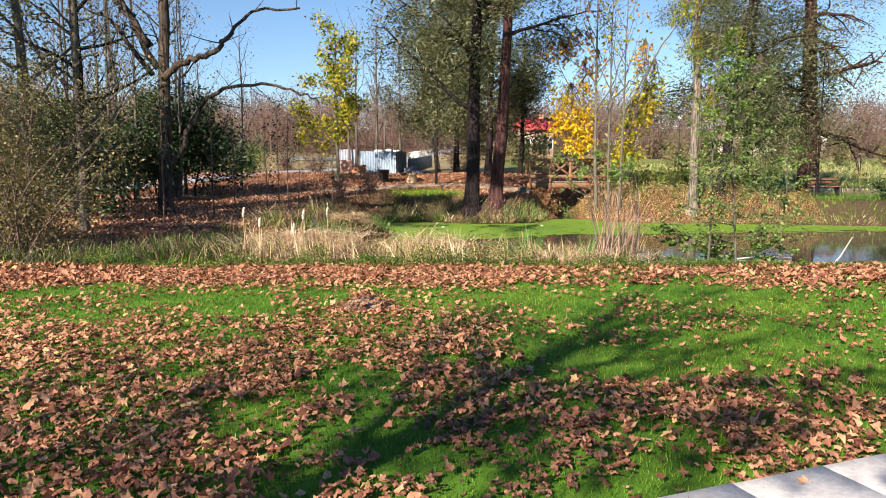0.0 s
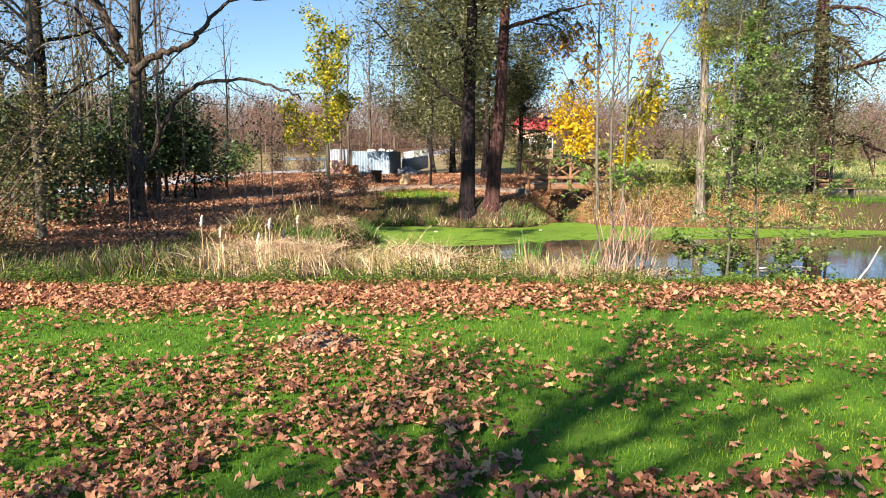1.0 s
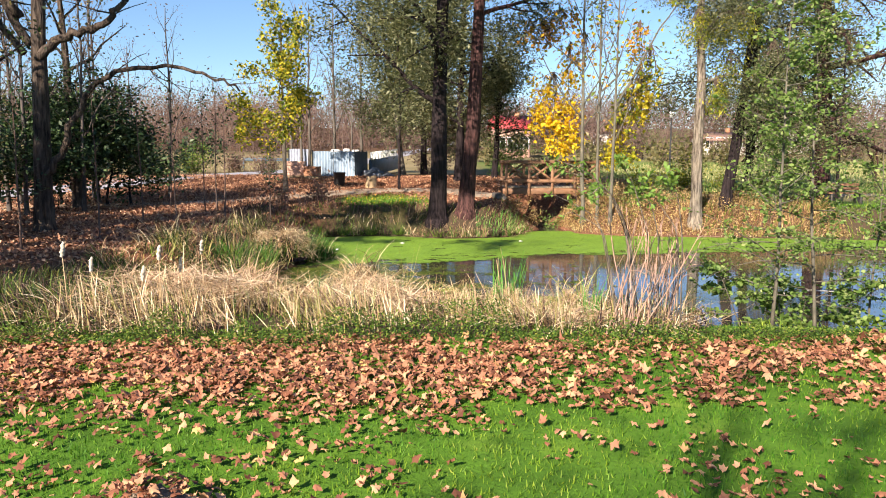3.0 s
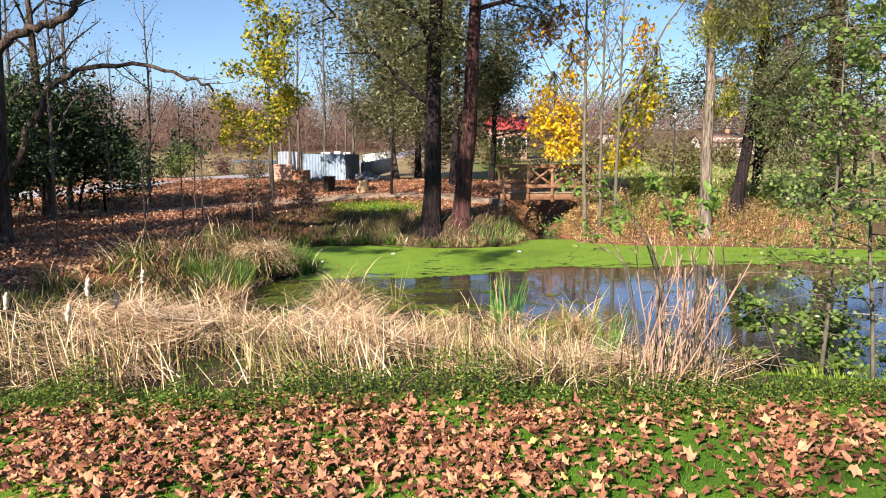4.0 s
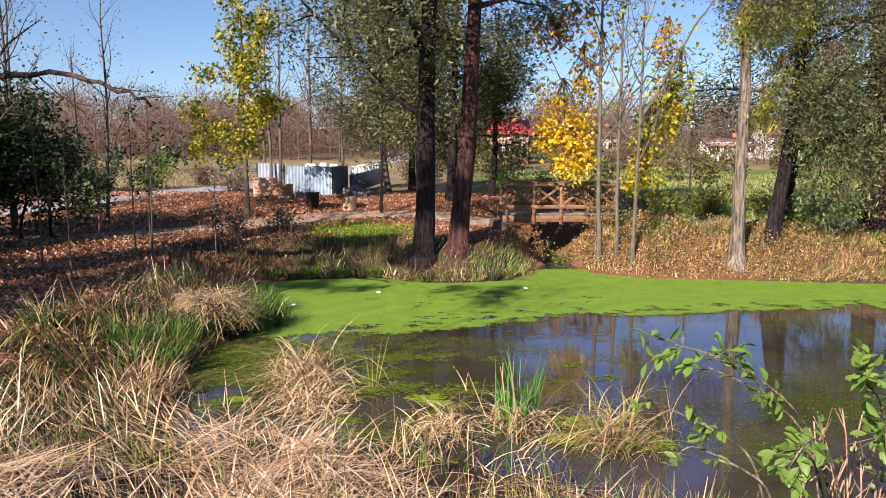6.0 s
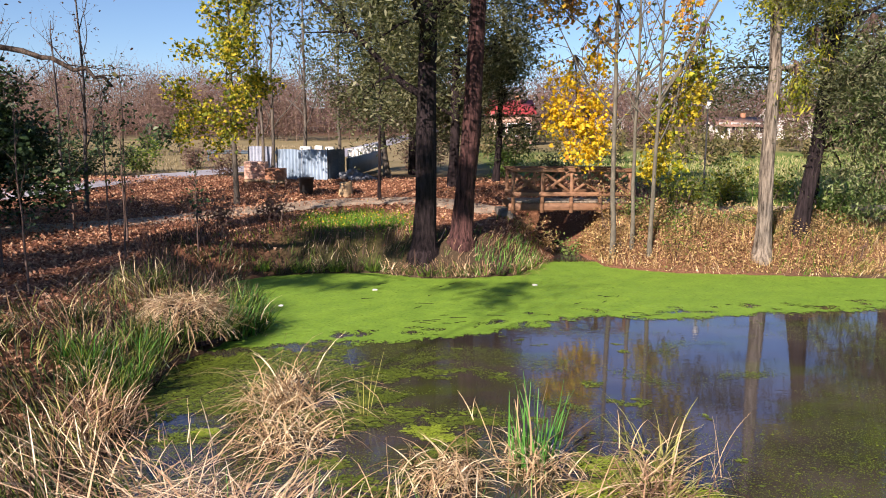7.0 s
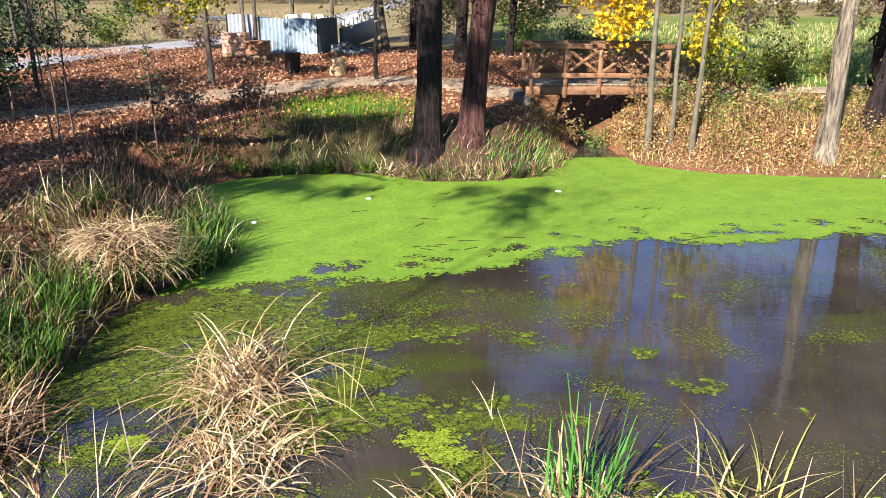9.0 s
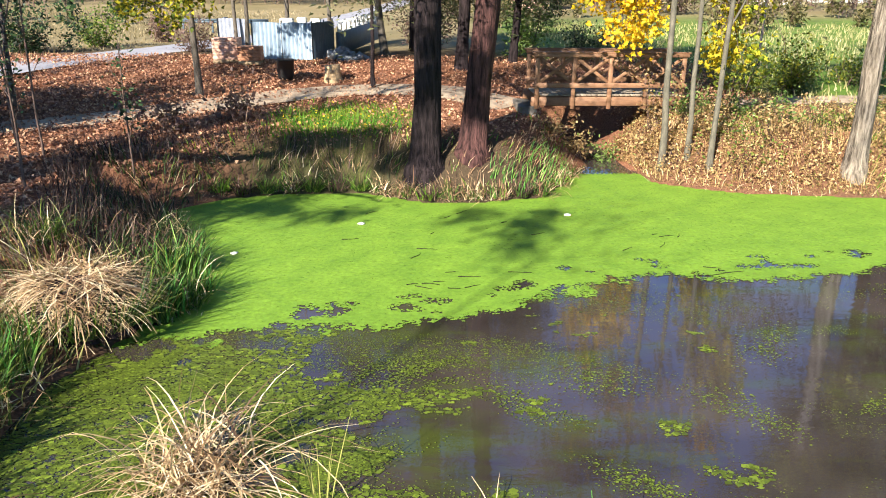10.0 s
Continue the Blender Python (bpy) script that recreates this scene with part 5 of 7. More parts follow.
alder("young_alder", at(5.83, 14.15), 4.7, (0.0, 0.0), 34, 1.35, 141, "young alder with pale green leaves on the near bank")
alder("young_alder", at(5.33, 14.35), 4.9, (-0.005, 0.0), 32, 1.3, 142, "slim young alder with pale green leaves on the near bank")
alder("young_alder", at(7.0, 14.9), 3.0, (0.05, 0.0), 16, 1.2, 144, "short young alder with pale green leaves on the near bank")
for k, (bx, by, lx, hh) in enumerate([(5.1, 14.6, -0.35, 1.3), (5.7, 14.8, 0.0, 1.1), (6.4, 14.5, 0.3, 1.0)]):
    alder("alder_shoot", at(bx, by), hh, (lx, 0.05 * k - 0.1), 8, 0.7, 145 + k, "low leafy alder shoot beside dead reeds", 0.25, 0.075, "shrub")


def sprig_leaf(buf, p, d, size, r):
    """One pointed oval leaf, folded along its midrib and bowed at the tip."""
    d = unit(d)
    side = unit(np.cross(d, unit(r.normal(size=3) * 0.5 + [0, 0, 1])))
    nor = np.cross(side, d)
    half, bow = r.uniform(0.22, 0.30), r.uniform(-0.10, 0.25)
    mid, left, right = [], [], []
    for e, w in ((0.0, 0.03), (0.2, 0.62), (0.45, 1.0), (0.72, 0.82), (0.9, 0.4), (1.0, 0.02)):
        q = np.asarray(p) + d * size * e - nor * size * bow * e * e
        mid.append(q)
        left.append(q + (side * half * w + nor * 0.10 * w) * size)
        right.append(q + (-side * half * w + nor * 0.10 * w) * size)
    k = np.arange(5)
    buf.add(np.array(left + mid + right), np.concatenate([np.stack([k + o, k + 1 + o, k + 7 + o, k + 6 + o], -1) for o in (0, 6)]))


def leafy_wand(pts, leaves, seed, tip=0.45):
    """A pale arching shoot that carries loose sprays of leaves towards its tip."""
    r = np.random.default_rng(seed)
    raw = np.asarray(pts, float)
    x = np.linspace(0, len(raw) - 1, 17)
    p = np.stack([np.interp(x, np.arange(len(raw)), raw[:, c]) for c in range(3)], -1)
    for _ in range(2):
        p[1:-1] = (p[:-2] + 2 * p[1:-1] + p[2:]) / 4
    ob = thing("leafy_wand", raw[0], "pale arching shoot with fresh green leaves near its tip", "shrub", "leafy wands in the reeds")
    b = Buf()
    tube(b, p, taper(17, 0.0085, 0.003), 6)
    part("stalk", b, BARK_PALE, ob, smooth=True)
    tw = Buf()
    for k in range(leaves // 4):
        q, d = along(p, 1 - tip * r.random() ** 1.3)
        sub = limb_path(r, q, d + r.normal(size=3) * 0.7, r.uniform(0.07, 0.20), 4, 0.12, 0.0)
        tube(tw, sub, taper(5, 0.0028, 0.0012), 4, False)
        for j in range(7):
            c, way = along(sub, (j + 1) / 7)
            lf = Buf()
            sprig_leaf(lf, c, way * 0.7 + r.normal(size=3) * 0.6, r.uniform(0.042, 0.08), r)
            part("leaf", lf, LEAF_SPRIG, ob)
    part("branchwork", tw, BARK_GREEN, ob, smooth=True)


for k, (n, pts) in enumerate([
        (42, [(3.1, 13.2, 0.7), (3.03, 13.1, 1.82), (2.76, 12.95, 2.37), (2.52, 12.85, 2.59), (2.25, 12.8, 2.75), (2.05, 12.8, 2.8)]),
        (21, [(3.0, 13.2, 0.7), (2.97, 13.1, 1.85), (2.73, 12.95, 2.37), (2.45, 12.9, 2.58), (2.24, 12.9, 2.67)]),
        (14, [(2.95, 13.25, 0.7), (2.68, 13.1, 1.96), (2.6, 13.1, 2.06), (2.28, 13.1, 2.23), (2.22, 13.1, 2.2)]),
        (21, [(2.95, 13.3, 0.7), (2.67, 13.2, 2.02), (2.55, 13.2, 2.19), (2.28, 13.2, 2.33), (2.02, 13.2, 2.45)]),
        (49, [(3.1, 13.15, 0.7), (2.92, 12.9, 1.9), (2.65, 12.6, 2.38), (2.44, 12.4, 2.56), (2.32, 12.34, 2.44)]),
        (35, [(3.3, 13.2, 0.7), (3.14, 12.9, 1.9), (2.96, 12.7, 2.29), (2.78, 12.5, 2.64), (2.6, 12.4, 2.79)]),
        (42, [(3.35, 13.15, 0.7), (3.25, 12.9, 1.9), (3.13, 12.8, 2.26), (2.99, 12.7, 2.47), (2.94, 12.7, 2.44)]),
        (49, [(3.6, 13.2, 0.7), (3.48, 12.9, 2.0), (3.22, 12.8, 2.29), (3.09, 12.7, 2.44), (2.97, 12.67, 2.54)]),
        (42, [(3.6, 13.1, 0.7), (3.52, 12.9, 1.9), (3.4, 12.8, 2.44), (3.27, 12.7, 2.59), (3.2, 12.67, 2.66)])]):
    leafy_wand(pts, n, 171 + k)

for k, (x, y, r, hh, n) in enumerate([(5.3, 34.7, 0.6, 0.8, 420), (6.1, 34.9, 0.5, 0.7, 300), (7.3, 34.9, 0.6, 1.6, 420), (8.1, 34.8, 0.6, 1.3, 420), (4.6, 34.2, 0.5, 0.6, 260), (9.2, 34.6, 0.7, 0.9, 420), (8.6, 33.6, 0.6, 0.7, 420), (9.6, 32.8, 0.7, 0.7, 480), (7.0, 33.6, 0.6, 0.6, 380), (11.6, 32.9, 0.7, 0.8, 450), (12.8, 32.4, 0.7, 0.7, 420), (8.0, 33.0, 0.5, 0.5, 300), (10.2, 33.9, 0.8, 1.0, 520)]):
    make_bush("bramble_bush", at(x, y), r, hh, 9, n, 0.10, TWIG, LEAF_ALDER if k in (1, 3, 5, 12) else LEAF_BRAMBLE, 180 + k, "straggling bramble bush beside the footbridge", "brambles by the bridge", jitter=0.12, stem_r=0.008, out=0.9)

# saplings standing in the leaf litter on the left slope
for k, (x, y, hgt) in enumerate([(-6.9, 30.4, 4.2), (-6.6, 30.7, 4.8), (-5.6, 28.0, 3.6), (-7.8, 27.0, 4), (-4.6, 30.2, 2.8), (-8.8, 32.5, 4.5), (-6.0, 24.6, 3.4), (-7.2, 22.6, 3.6), (-8.0, 20.6, 3.5)]):
    make_tree("sapling", at(x, y), hgt, 0.028, (0.02 * (k % 3 - 1), 0), 160 + k, TWIG, LEAF_EVER, 130, 0.10, 0.3, 7, 0.22, 0.5, 0.2, 0, 2.4, "thin dark sapling in brown leaf litter", group="saplings on the slope", jitter=0.15, sides=5)

# ---- far woods on the hill ----
rng = np.random.default_rng(9)


def wood_patch(name, n, xr, yr, hgt, leaf, label, seed, flk=150, fsize=(0.25, 0.7), slim=0.28):
    r = np.random.default_rng(seed)
    wb, lb = Buf(), Buf()
    x, y = r.uniform(*xr, n), r.uniform(*yr, n)
    z = ground_z(x, y)
    hh = r.uniform(0.7, 1.2, n) * hgt
    base = np.stack([x, y, z - 0.2], -1)
    blades(wb, base, hh, r.uniform(0, 6.28, n), 0.0, 0.08, 0.03 + 0.006 * hgt, 3, np.zeros(n))
    for f in range(14):
        st = base + np.stack([np.zeros(n), np.zeros(n), hh * r.uniform(0.25, 0.85, n)], -1)
        blades(wb, st, hh * 0.38 * r.uniform(0.6, 1.2, n), r.uniform(0, 6.28, n), 0.5, 0.2, 0.05, 2, r.uniform(-0.4, 0.4, n))
    k = np.repeat(np.arange(n), flk)
    u = unit(r.normal(size=(n * flk, 3))) * r.uniform(0.2, 1, (n * flk, 1)) ** 0.6
    p = base[k] + np.stack([u[:, 0] * hh[k] * 0.30, u[:, 1] * hh[k] * 0.30, hh[k] * (0.54 + 0.5 * u[:, 2])], -1)
    p[:, 2] = np.maximum(p[:, 2], z[k] + 0.3)
    leaf_cloud(lb, p, r.uniform(*fsize, n * flk), r, 1.0, slim, -0.2, None)
    ob = whole(name, wb, LEAF_BROWN, label, "woods", kind="stuff")
    ob2 = new("crowns", mesh_of("crowns", lb, leaf))
    ob2.parent = ob
    return ob


wood_patch("far_woods", 560, (-150, 165), (125, 168), 10.4, LEAF_BROWN, "brown bare autumn woods on the far hillside", 201, 420, (0.25, 0.65))
wood_patch("far_woods", 130, (-95, -16), (88, 125), 8, LEAF_BROWN, "brown bare trees at the edge of a field", 202, 480, (0.18, 0.46))
wood_patch("far_woods", 120, (18, 120), (76, 120), 7, LEAF_BROWN, "brown bare trees beyond the meadow", 203, 480, (0.18, 0.46))
wood_patch("far_thicket", 60, (-60, -18), (62, 76), 3.0, LEAF_EVER, "dark green thicket beyond the road", 204, 110, (0.25, 0.6), 0.4)
wood_patch("far_woods", 36, (-70, -26), (45, 80), 9, LEAF_BROWN, "brown bare trees beyond the road", 205, 260, (0.12, 0.35))
wood_patch("far_woods", 70, (-30, 24), (96, 110), 7, LEAF_BROWN, "brown bare trees round the houses", 206, 480, (0.18, 0.46))
wood_patch("far_thicket", 90, (20, 66), (82, 92), 2.1, LEAF_BROWN, "brown thicket at the meadow's far edge", 208, 150, (0.12, 0.34))
wood_patch("far_thicket", 40, (4, 40), (60, 84), 2.6, LEAF_SCRUB, "olive thicket before the houses", 207, 130, (0.25, 0.6), 0.4)

STONE = surface("stone_dark", [(0.3, (0.07, 0.06, 0.05)), (0.7, (0.17, 0.15, 0.13))], 4.0, 0.9, 0.5)


# ---- footbridge ----
def footbridge():
    x0, x1, y0, y1, deck = 4.25, 8.15, 35.3, 36.9, 1.86
    ob = thing("wooden_footbridge", (6.2, 36.1, 1.3), "orange-brown wooden footbridge with cross-braced railings", "bridge")
    for y in (y0 + 0.06, y1 - 0.06):
        b = Buf()
        beam(b, (x0 - 0.15, y, 1.50), (x1 + 0.15, y, 1.50), 0.14, 0.24, 0.015)
        part("side_beam", b, WOOD_BRIDGE, ob)
    n = 26
    for k in range(n):
        x = x0 + (x1 - x0) * (k + 0.5) / n
        b = Buf()
        beam(b, (x, y0 + 0.02, 1.66), (x, y1 - 0.02, 1.66), (x1 - x0) / n - 0.012, 0.045, 0.005)
        part("plank", b, WOOD_DECK, ob)
    for side, y in (("front", y0), ("back", y1)):
        xs = np.linspace(x0, x1, 5)
        for x in xs:
            b = Buf()
            beam(b, (x, y, 1.30), (x, y, 2.72), 0.11, 0.11, 0.01)
            part("post", b, WOOD_BRIDGE, ob)
        for z, hgt in ((2.70, 0.09), (1.93, 0.13)):
            b = Buf()
            beam(b, (x0 - 0.1, y - 0.075, z), (x1 + 0.1, y - 0.075, z), 0.05, hgt, 0.008)
            part("rail", b, WOOD_BRIDGE, ob)
        b = Buf()
        beam(b, (x0 - 0.14, y, 2.765), (x1 + 0.14, y, 2.765), 0.20, 0.05, 0.01)
        part("cap_rail", b, WOOD_BRIDGE, ob)
        for a, c in zip(xs[:-1], xs[1:]):
            for za, zb, off in ((2.0, 2.64, 0.0), (2.64, 2.0, 0.034)):
                b = Buf()
                beam(b, (a + 0.05, y + off - 0.017, za), (c - 0.05, y + off - 0.017, zb), 0.032, 0.085, 0.006)
                part("brace", b, WOOD_BRIDGE, ob)
    for x in (x0 - 0.2, x1 + 0.2):
        b = Buf()
        box(b, (x - 0.22, y0 - 0.05, 0.2), (x + 0.22, y1 + 0.05, 1.37), 0.03)
        part("abutment", b, STONE, ob, "dark stone abutment")
    return ob


footbridge()


# ---- building site beyond the path ----
def corrugated(a, b, z0, z1, pitch=0.16, depth=0.07, wave=0.0):
    a, b = np.array(a, float), np.array(b, float)
    length = np.linalg.norm(b - a)
    d = (b - a) / length
    nrm = np.array([d[1], -d[0]])
    s, o = [], []
    x = 0.0
    while x < length:
        for f, off in ((0.0, 0), (0.2, 0), (0.5, 1), (0.7, 1), (1.0, 0)):
            if x + f * pitch <= length:
                s.append(x + f * pitch)
                o.append(off * depth)
        x += pitch
    s, o = np.array(s), np.array(o)
    buf = Buf()
    m = len(s)
    for off in (0.0, -0.004):
        p = a[None] + s[:, None] * d + (o[:, None] + off) * nrm
        lo = np.concatenate([p, np.full((m, 1), z0)], -1)
        hi = np.concatenate([p, z1 + wave * np.sin(s * 3.1)[:, None]], -1)
        k = np.arange(m - 1)
        buf.add(np.concatenate([lo, hi]), np.stack([k, k + 1, m + k + 1, m + k], -1))
    return buf


def hoarding():
    z = gz(-4, 43.4)
    ob = thing("site_hoarding", (-4.2, 43.6, z), "corrugated zinc sheet hoarding round a building site", "fence")
    corners = [(-6.55, 46.4), (-6.35, 44.2), (-5.1, 43.95), (-3.95, 43.68), (-2.8, 43.42), (-2.5, 44.5), (-2.4, 46.4)]
    for k, (a, b) in enumerate(zip(corners[:-1], corners[1:])):
        pale = k < 2
        # right-hand sheets face away from the sun; their shade is in the darker colour
        part("sheet", corrugated(a, b, z + 0.06, z + (1.48 if k < 2 else 1.36), wave=0.02), PALE_SHEET if pale else (STEEL if k < 4 else STEEL_DARK), ob, "pale painted sheet" if pale else "")
    for x, y in corners:
        b = Buf()
        tube(b, [(x, y + 0.05, z - 0.2), (x, y + 0.05, z + 1.45)], [0.03, 0.03], 8)
        part("post", b, IRON, ob)
    return ob


hoarding()
# white blocks and sacks stacked inside the hoarding
for k, (x, y, w, hgt) in enumerate([(-4.0, 45.2, 0.5, 1.46), (-3.35, 44.8, 0.35, 1.5), (-2.9, 45.3, 0.4, 1.45)]):
    z = gz(x, y)
    b = Buf()
    box(b, (x - w / 2, y - w / 2, z), (x + w / 2, y + w / 2, z + hgt), 0.05)
    whole("block_stack", b, WHITE, "stack of pale blocks wrapped in white film", "building material", "pale block stacks", origin=(x, y, z))


def barrier():
    """A row of white concrete posts on a dark retaining wall beside the road."""
    ob = thing("road_barrier", (-1.6, 49, gz(-1.6, 49)), "row of white posts on a dark retaining wall by the road", "barrier")
    p0, p1 = np.array([-2.15, 46.2]), np.array([-0.9, 54.0])
    b = Buf()
    z0 = gz(*p0)
    beam(b, (*p0, z0 + 0.45), (*p1, z0 + 0.75), 0.2, 0.9, 0.02)
    part("wall", b, STEEL_DARK, ob)
    for k in range(10):
        p = p0 + (p1 - p0) * (k + 0.3) / 10
        zt = z0 + 0.9 + 0.3 * (k + 0.3) / 10
        b = Buf()
        beam(b, (p[0], p[1], zt - 0.05), (p[0], p[1], zt + 0.42), 0.17, 0.17, 0.03)
        beam(b, (p[0], p[1], zt + 0.36), (p[0] + 0.2, p[1], zt + 0.42), 0.14, 0.10, 0.02)
        part("post", b, WHITE, ob)
    return ob


barrier()


def brick_pallet(x, y, w, d_, rows, mat, label):
    z = gz(x, y)
    ob = thing("brick_pallet", (x, y, z), label, "brick pallet", "brick pallets")
    for k in range(3):
        b = Buf()
        beam(b, (x - w / 2, y - d_ / 2 + d_ * k / 2, z + 0.05), (x + w / 2, y - d_ / 2 + d_ * k / 2, z + 0.05), 0.09, 0.10, 0.006)
        part("bearer", b, PALLET, ob)
    for k in range(6):
        b = Buf()
        px1 = x - w / 2 + w * (k + 0.5) / 6
        beam(b, (px1, y - d_ / 2, z + 0.112), (px1, y + d_ / 2, z + 0.112), w / 6 - 0.03, 0.022, 0.003)
        part("board", b, PALLET, ob)
    nb = max(2, int(w / 0.26))
    nd = max(2, int(d_ / 0.26))
    proto = None
    for r in range(rows):
        for a in range(nb):
            for c in range(nd):
                lx, ly, lz = x - w / 2 + w * a / nb, y - d_ / 2 + d_ * c / nd, z + 0.125 + r * 0.125
                if proto is None:
                    bb = Buf()
                    box(bb, (0.004, 0.004, 0.002), (w / nb - 0.004, d_ / nd - 0.004, 0.121), 0.006)
                    proto = mesh_of("brick", bb, mat)
                o = new("brick", proto)
                o.parent = ob
                o.location = (lx - x, ly - y, lz - z)
    return ob


brick_pallet(-5.85, 43.2, 0.9, 0.8, 6, BRICK_PALE, "pallet of pale orange hollow bricks")
brick_pallet(-4.95, 42.85, 0.8, 0.7, 4, BRICK, "low pallet of orange bricks")


def rubble(x, y):
    """A low heap of broken pale blocks."""
    r = np.random.default_rng(41)
    z = gz(x, y)
    ob = thing("rubble_heap", (x, y, z), "low heap of broken blue-grey stone blocks", "rubble")
    for k in range(34):
        rad = r.uniform(0.0, 0.75)
        a = r.uniform(0, 6.28)
        sz = r.uniform(0.10, 0.24)
        b = Buf()
        box(b, (-sz, -sz * 0.7, -sz * 0.5), (sz, sz * 0.7, sz * 0.5), sz * 0.16)
        v = np.concatenate(b.v)
        v = v + r.normal(size=v.shape) * sz * 0.12
        m = np.array(Euler(tuple(r.uniform(-0.7, 0.7, 2)) + (r.uniform(0, 6.28),)).to_matrix())
        px1, py1 = x + rad * 1.2 * np.cos(a), y + rad * 0.8 * np.sin(a)
        b.v = [v @ m.T + [px1, py1, gz(px1, py1) + sz * 0.3 + 0.5 * max(0.0, 0.6 - rad)]]
        part("stone", b, RUBBLE, ob)


RUBBLE = surface("rubble_stone", [(0.3, (0.16, 0.175, 0.21)), (0.7, (0.32, 0.335, 0.37))], 4.0, 0.9, 0.5, vary=0.35)
rubble(-1.75, 44.1)


def bin_(x, y):
    z = gz(x, y)
    b = Buf()
    prof = [(0.0, 0.0), (0.24, 0.0), (0.26, 0.06), (0.29, 0.58), (0.31, 0.6), (0.31, 0.65), (0.28, 0.65), (0.26, 0.1), (0.0, 0.1)]
    ang = np.arange(16) * 2 * np.pi / 16
    v = np.array([[x + r * np.cos(a), y + r * np.sin(a), z + hgt] for r, hgt in prof for a in ang])
    i, j = np.meshgrid(np.arange(len(prof) - 1), np.arange(16), indexing="ij")
    k = (j + 1) % 16
    b.add(v, np.stack([i * 16 + j, i * 16 + k, (i + 1) * 16 + k, (i + 1) * 16 + j], -1).reshape(-1, 4))
    return whole("black_tub", b, BLACK, "black plastic tub standing on fallen leaves", "tub", origin=(x, y, z), smooth=True)


bin_(-3.3, 40.4)


def stump(x, y, r, hgt):
    z = gz(x, y)
    rg = np.random.default_rng(77)
    ob = thing("tree_stump", (x, y, z), "short pale sawn tree stump on fallen leaves", "stump")
    n = 14
    ang = np.arange(n) * 2 * np.pi / n
    w = 1 + rg.uniform(-0.1, 0.1, n)
    rings = [(1.35, -0.08), (1.12, 0.1), (1.0, 0.3), (0.97, hgt - 0.02), (0.92, hgt)]
    v = np.array([[x + r * f * w[k] * np.cos(a), y + r * f * w[k] * np.sin(a), z + hh + (0.03 * np.cos(a) if hh > 0.3 else 0)] for f, hh in rings for k, a in enumerate(ang)])
    i, j = np.meshgrid(np.arange(4), np.arange(n), indexing="ij")
    k = (j + 1) % n
    part("bark", Buf().add(v, np.stack([i * n + j, i * n + k, (i + 1) * n + k, (i + 1) * n + j], -1).reshape(-1, 4)), STUMP_WOOD, ob)
    top = v[-n:]
    c = Buf().add(np.concatenate([top, [[x, y, z + hgt + 0.004]]]), None, np.stack([np.arange(n), (np.arange(n) + 1) % n, np.full(n, n)], -1))
    part("cut_face", c, STUMP_WOOD, ob, "sawn pale end grain")


stump(-1.75, 40.3, 0.26, 0.52)


def guard_rail():
    ob = thing("guard_rail", (-9.5, 56, gz(-9.5, 56)), "galvanised guard rail along the road", "guard rail")
    pts = [(-12.6, 60.0), (-11.0, 60.3), (-9.4, 60.6), (-7.9, 60.9)]
    b = Buf()
    for z in (0.62, 0.74):
        tube(b, [(x, y, gz(x, y) + z) for x, y in pts], [0.07] * 4, 6)
    part("rail", b, STEEL_DARK, ob, smooth=True)
    for x, y in pts:
        b = Buf()
        beam(b, (x, y + 0.08, gz(x, y) - 0.2), (x, y + 0.08, gz(x, y) + 0.8), 0.1, 0.1, 0.01)
        part("post", b, STEEL_DARK, ob)


guard_rail()


def lamp_post(x, y, hgt, label):
    z = gz(x, y)
    ob = thing("street_lamp", (x, y, z), label, "lamp")
    b = Buf()
    tube(b, [(x, y, z - 0.1), (x, y, z + 0.3), (x, y, z + 0.32), (x, y, z + hgt)], [0.075, 0.07, 0.045, 0.035], 10)
    part("pole", b, IRON, ob, smooth=True)
    b = Buf()
    tube(b, [(x, y, z + hgt), (x, y, z + hgt + 0.06), (x, y, z + hgt + 0.32), (x, y, z + hgt + 0.36)], [0.06, 0.10, 0.15, 0.12], 10)
    part("lantern", b, LAMP_GLASS, ob, "pale glass lantern", smooth=True)
    b = Buf()
    tube(b, [(x, y, z + hgt + 0.36), (x, y, z + hgt + 0.40), (x, y, z + hgt + 0.5)], [0.2, 0.16, 0.03], 10)
    part("cap", b, IRON, ob)


lamp_post(14.6, 45.0, 3.5, "black iron park lamp in the meadow")


def utility_pole(x, y, hgt):
    z = gz(x, y)
    ob = thing("utility_pole", (x, y, z), "grey weathered utility pole by the road", "pole")
    b = Buf()
    tube(b, [(x, y, z - 0.3), (x, y, z + hgt)], [0.12, 0.08], 8)
    part("pole", b, BARK_GREY, ob, smooth=True)
    b = Buf()
    beam(b, (x - 0.7, y, z + hgt - 0.4), (x + 0.7, y, z + hgt - 0.4), 0.1, 0.1, 0.01)
    part("crossarm", b, IRON, ob)


utility_pole(-7.6, 95, 6.0)


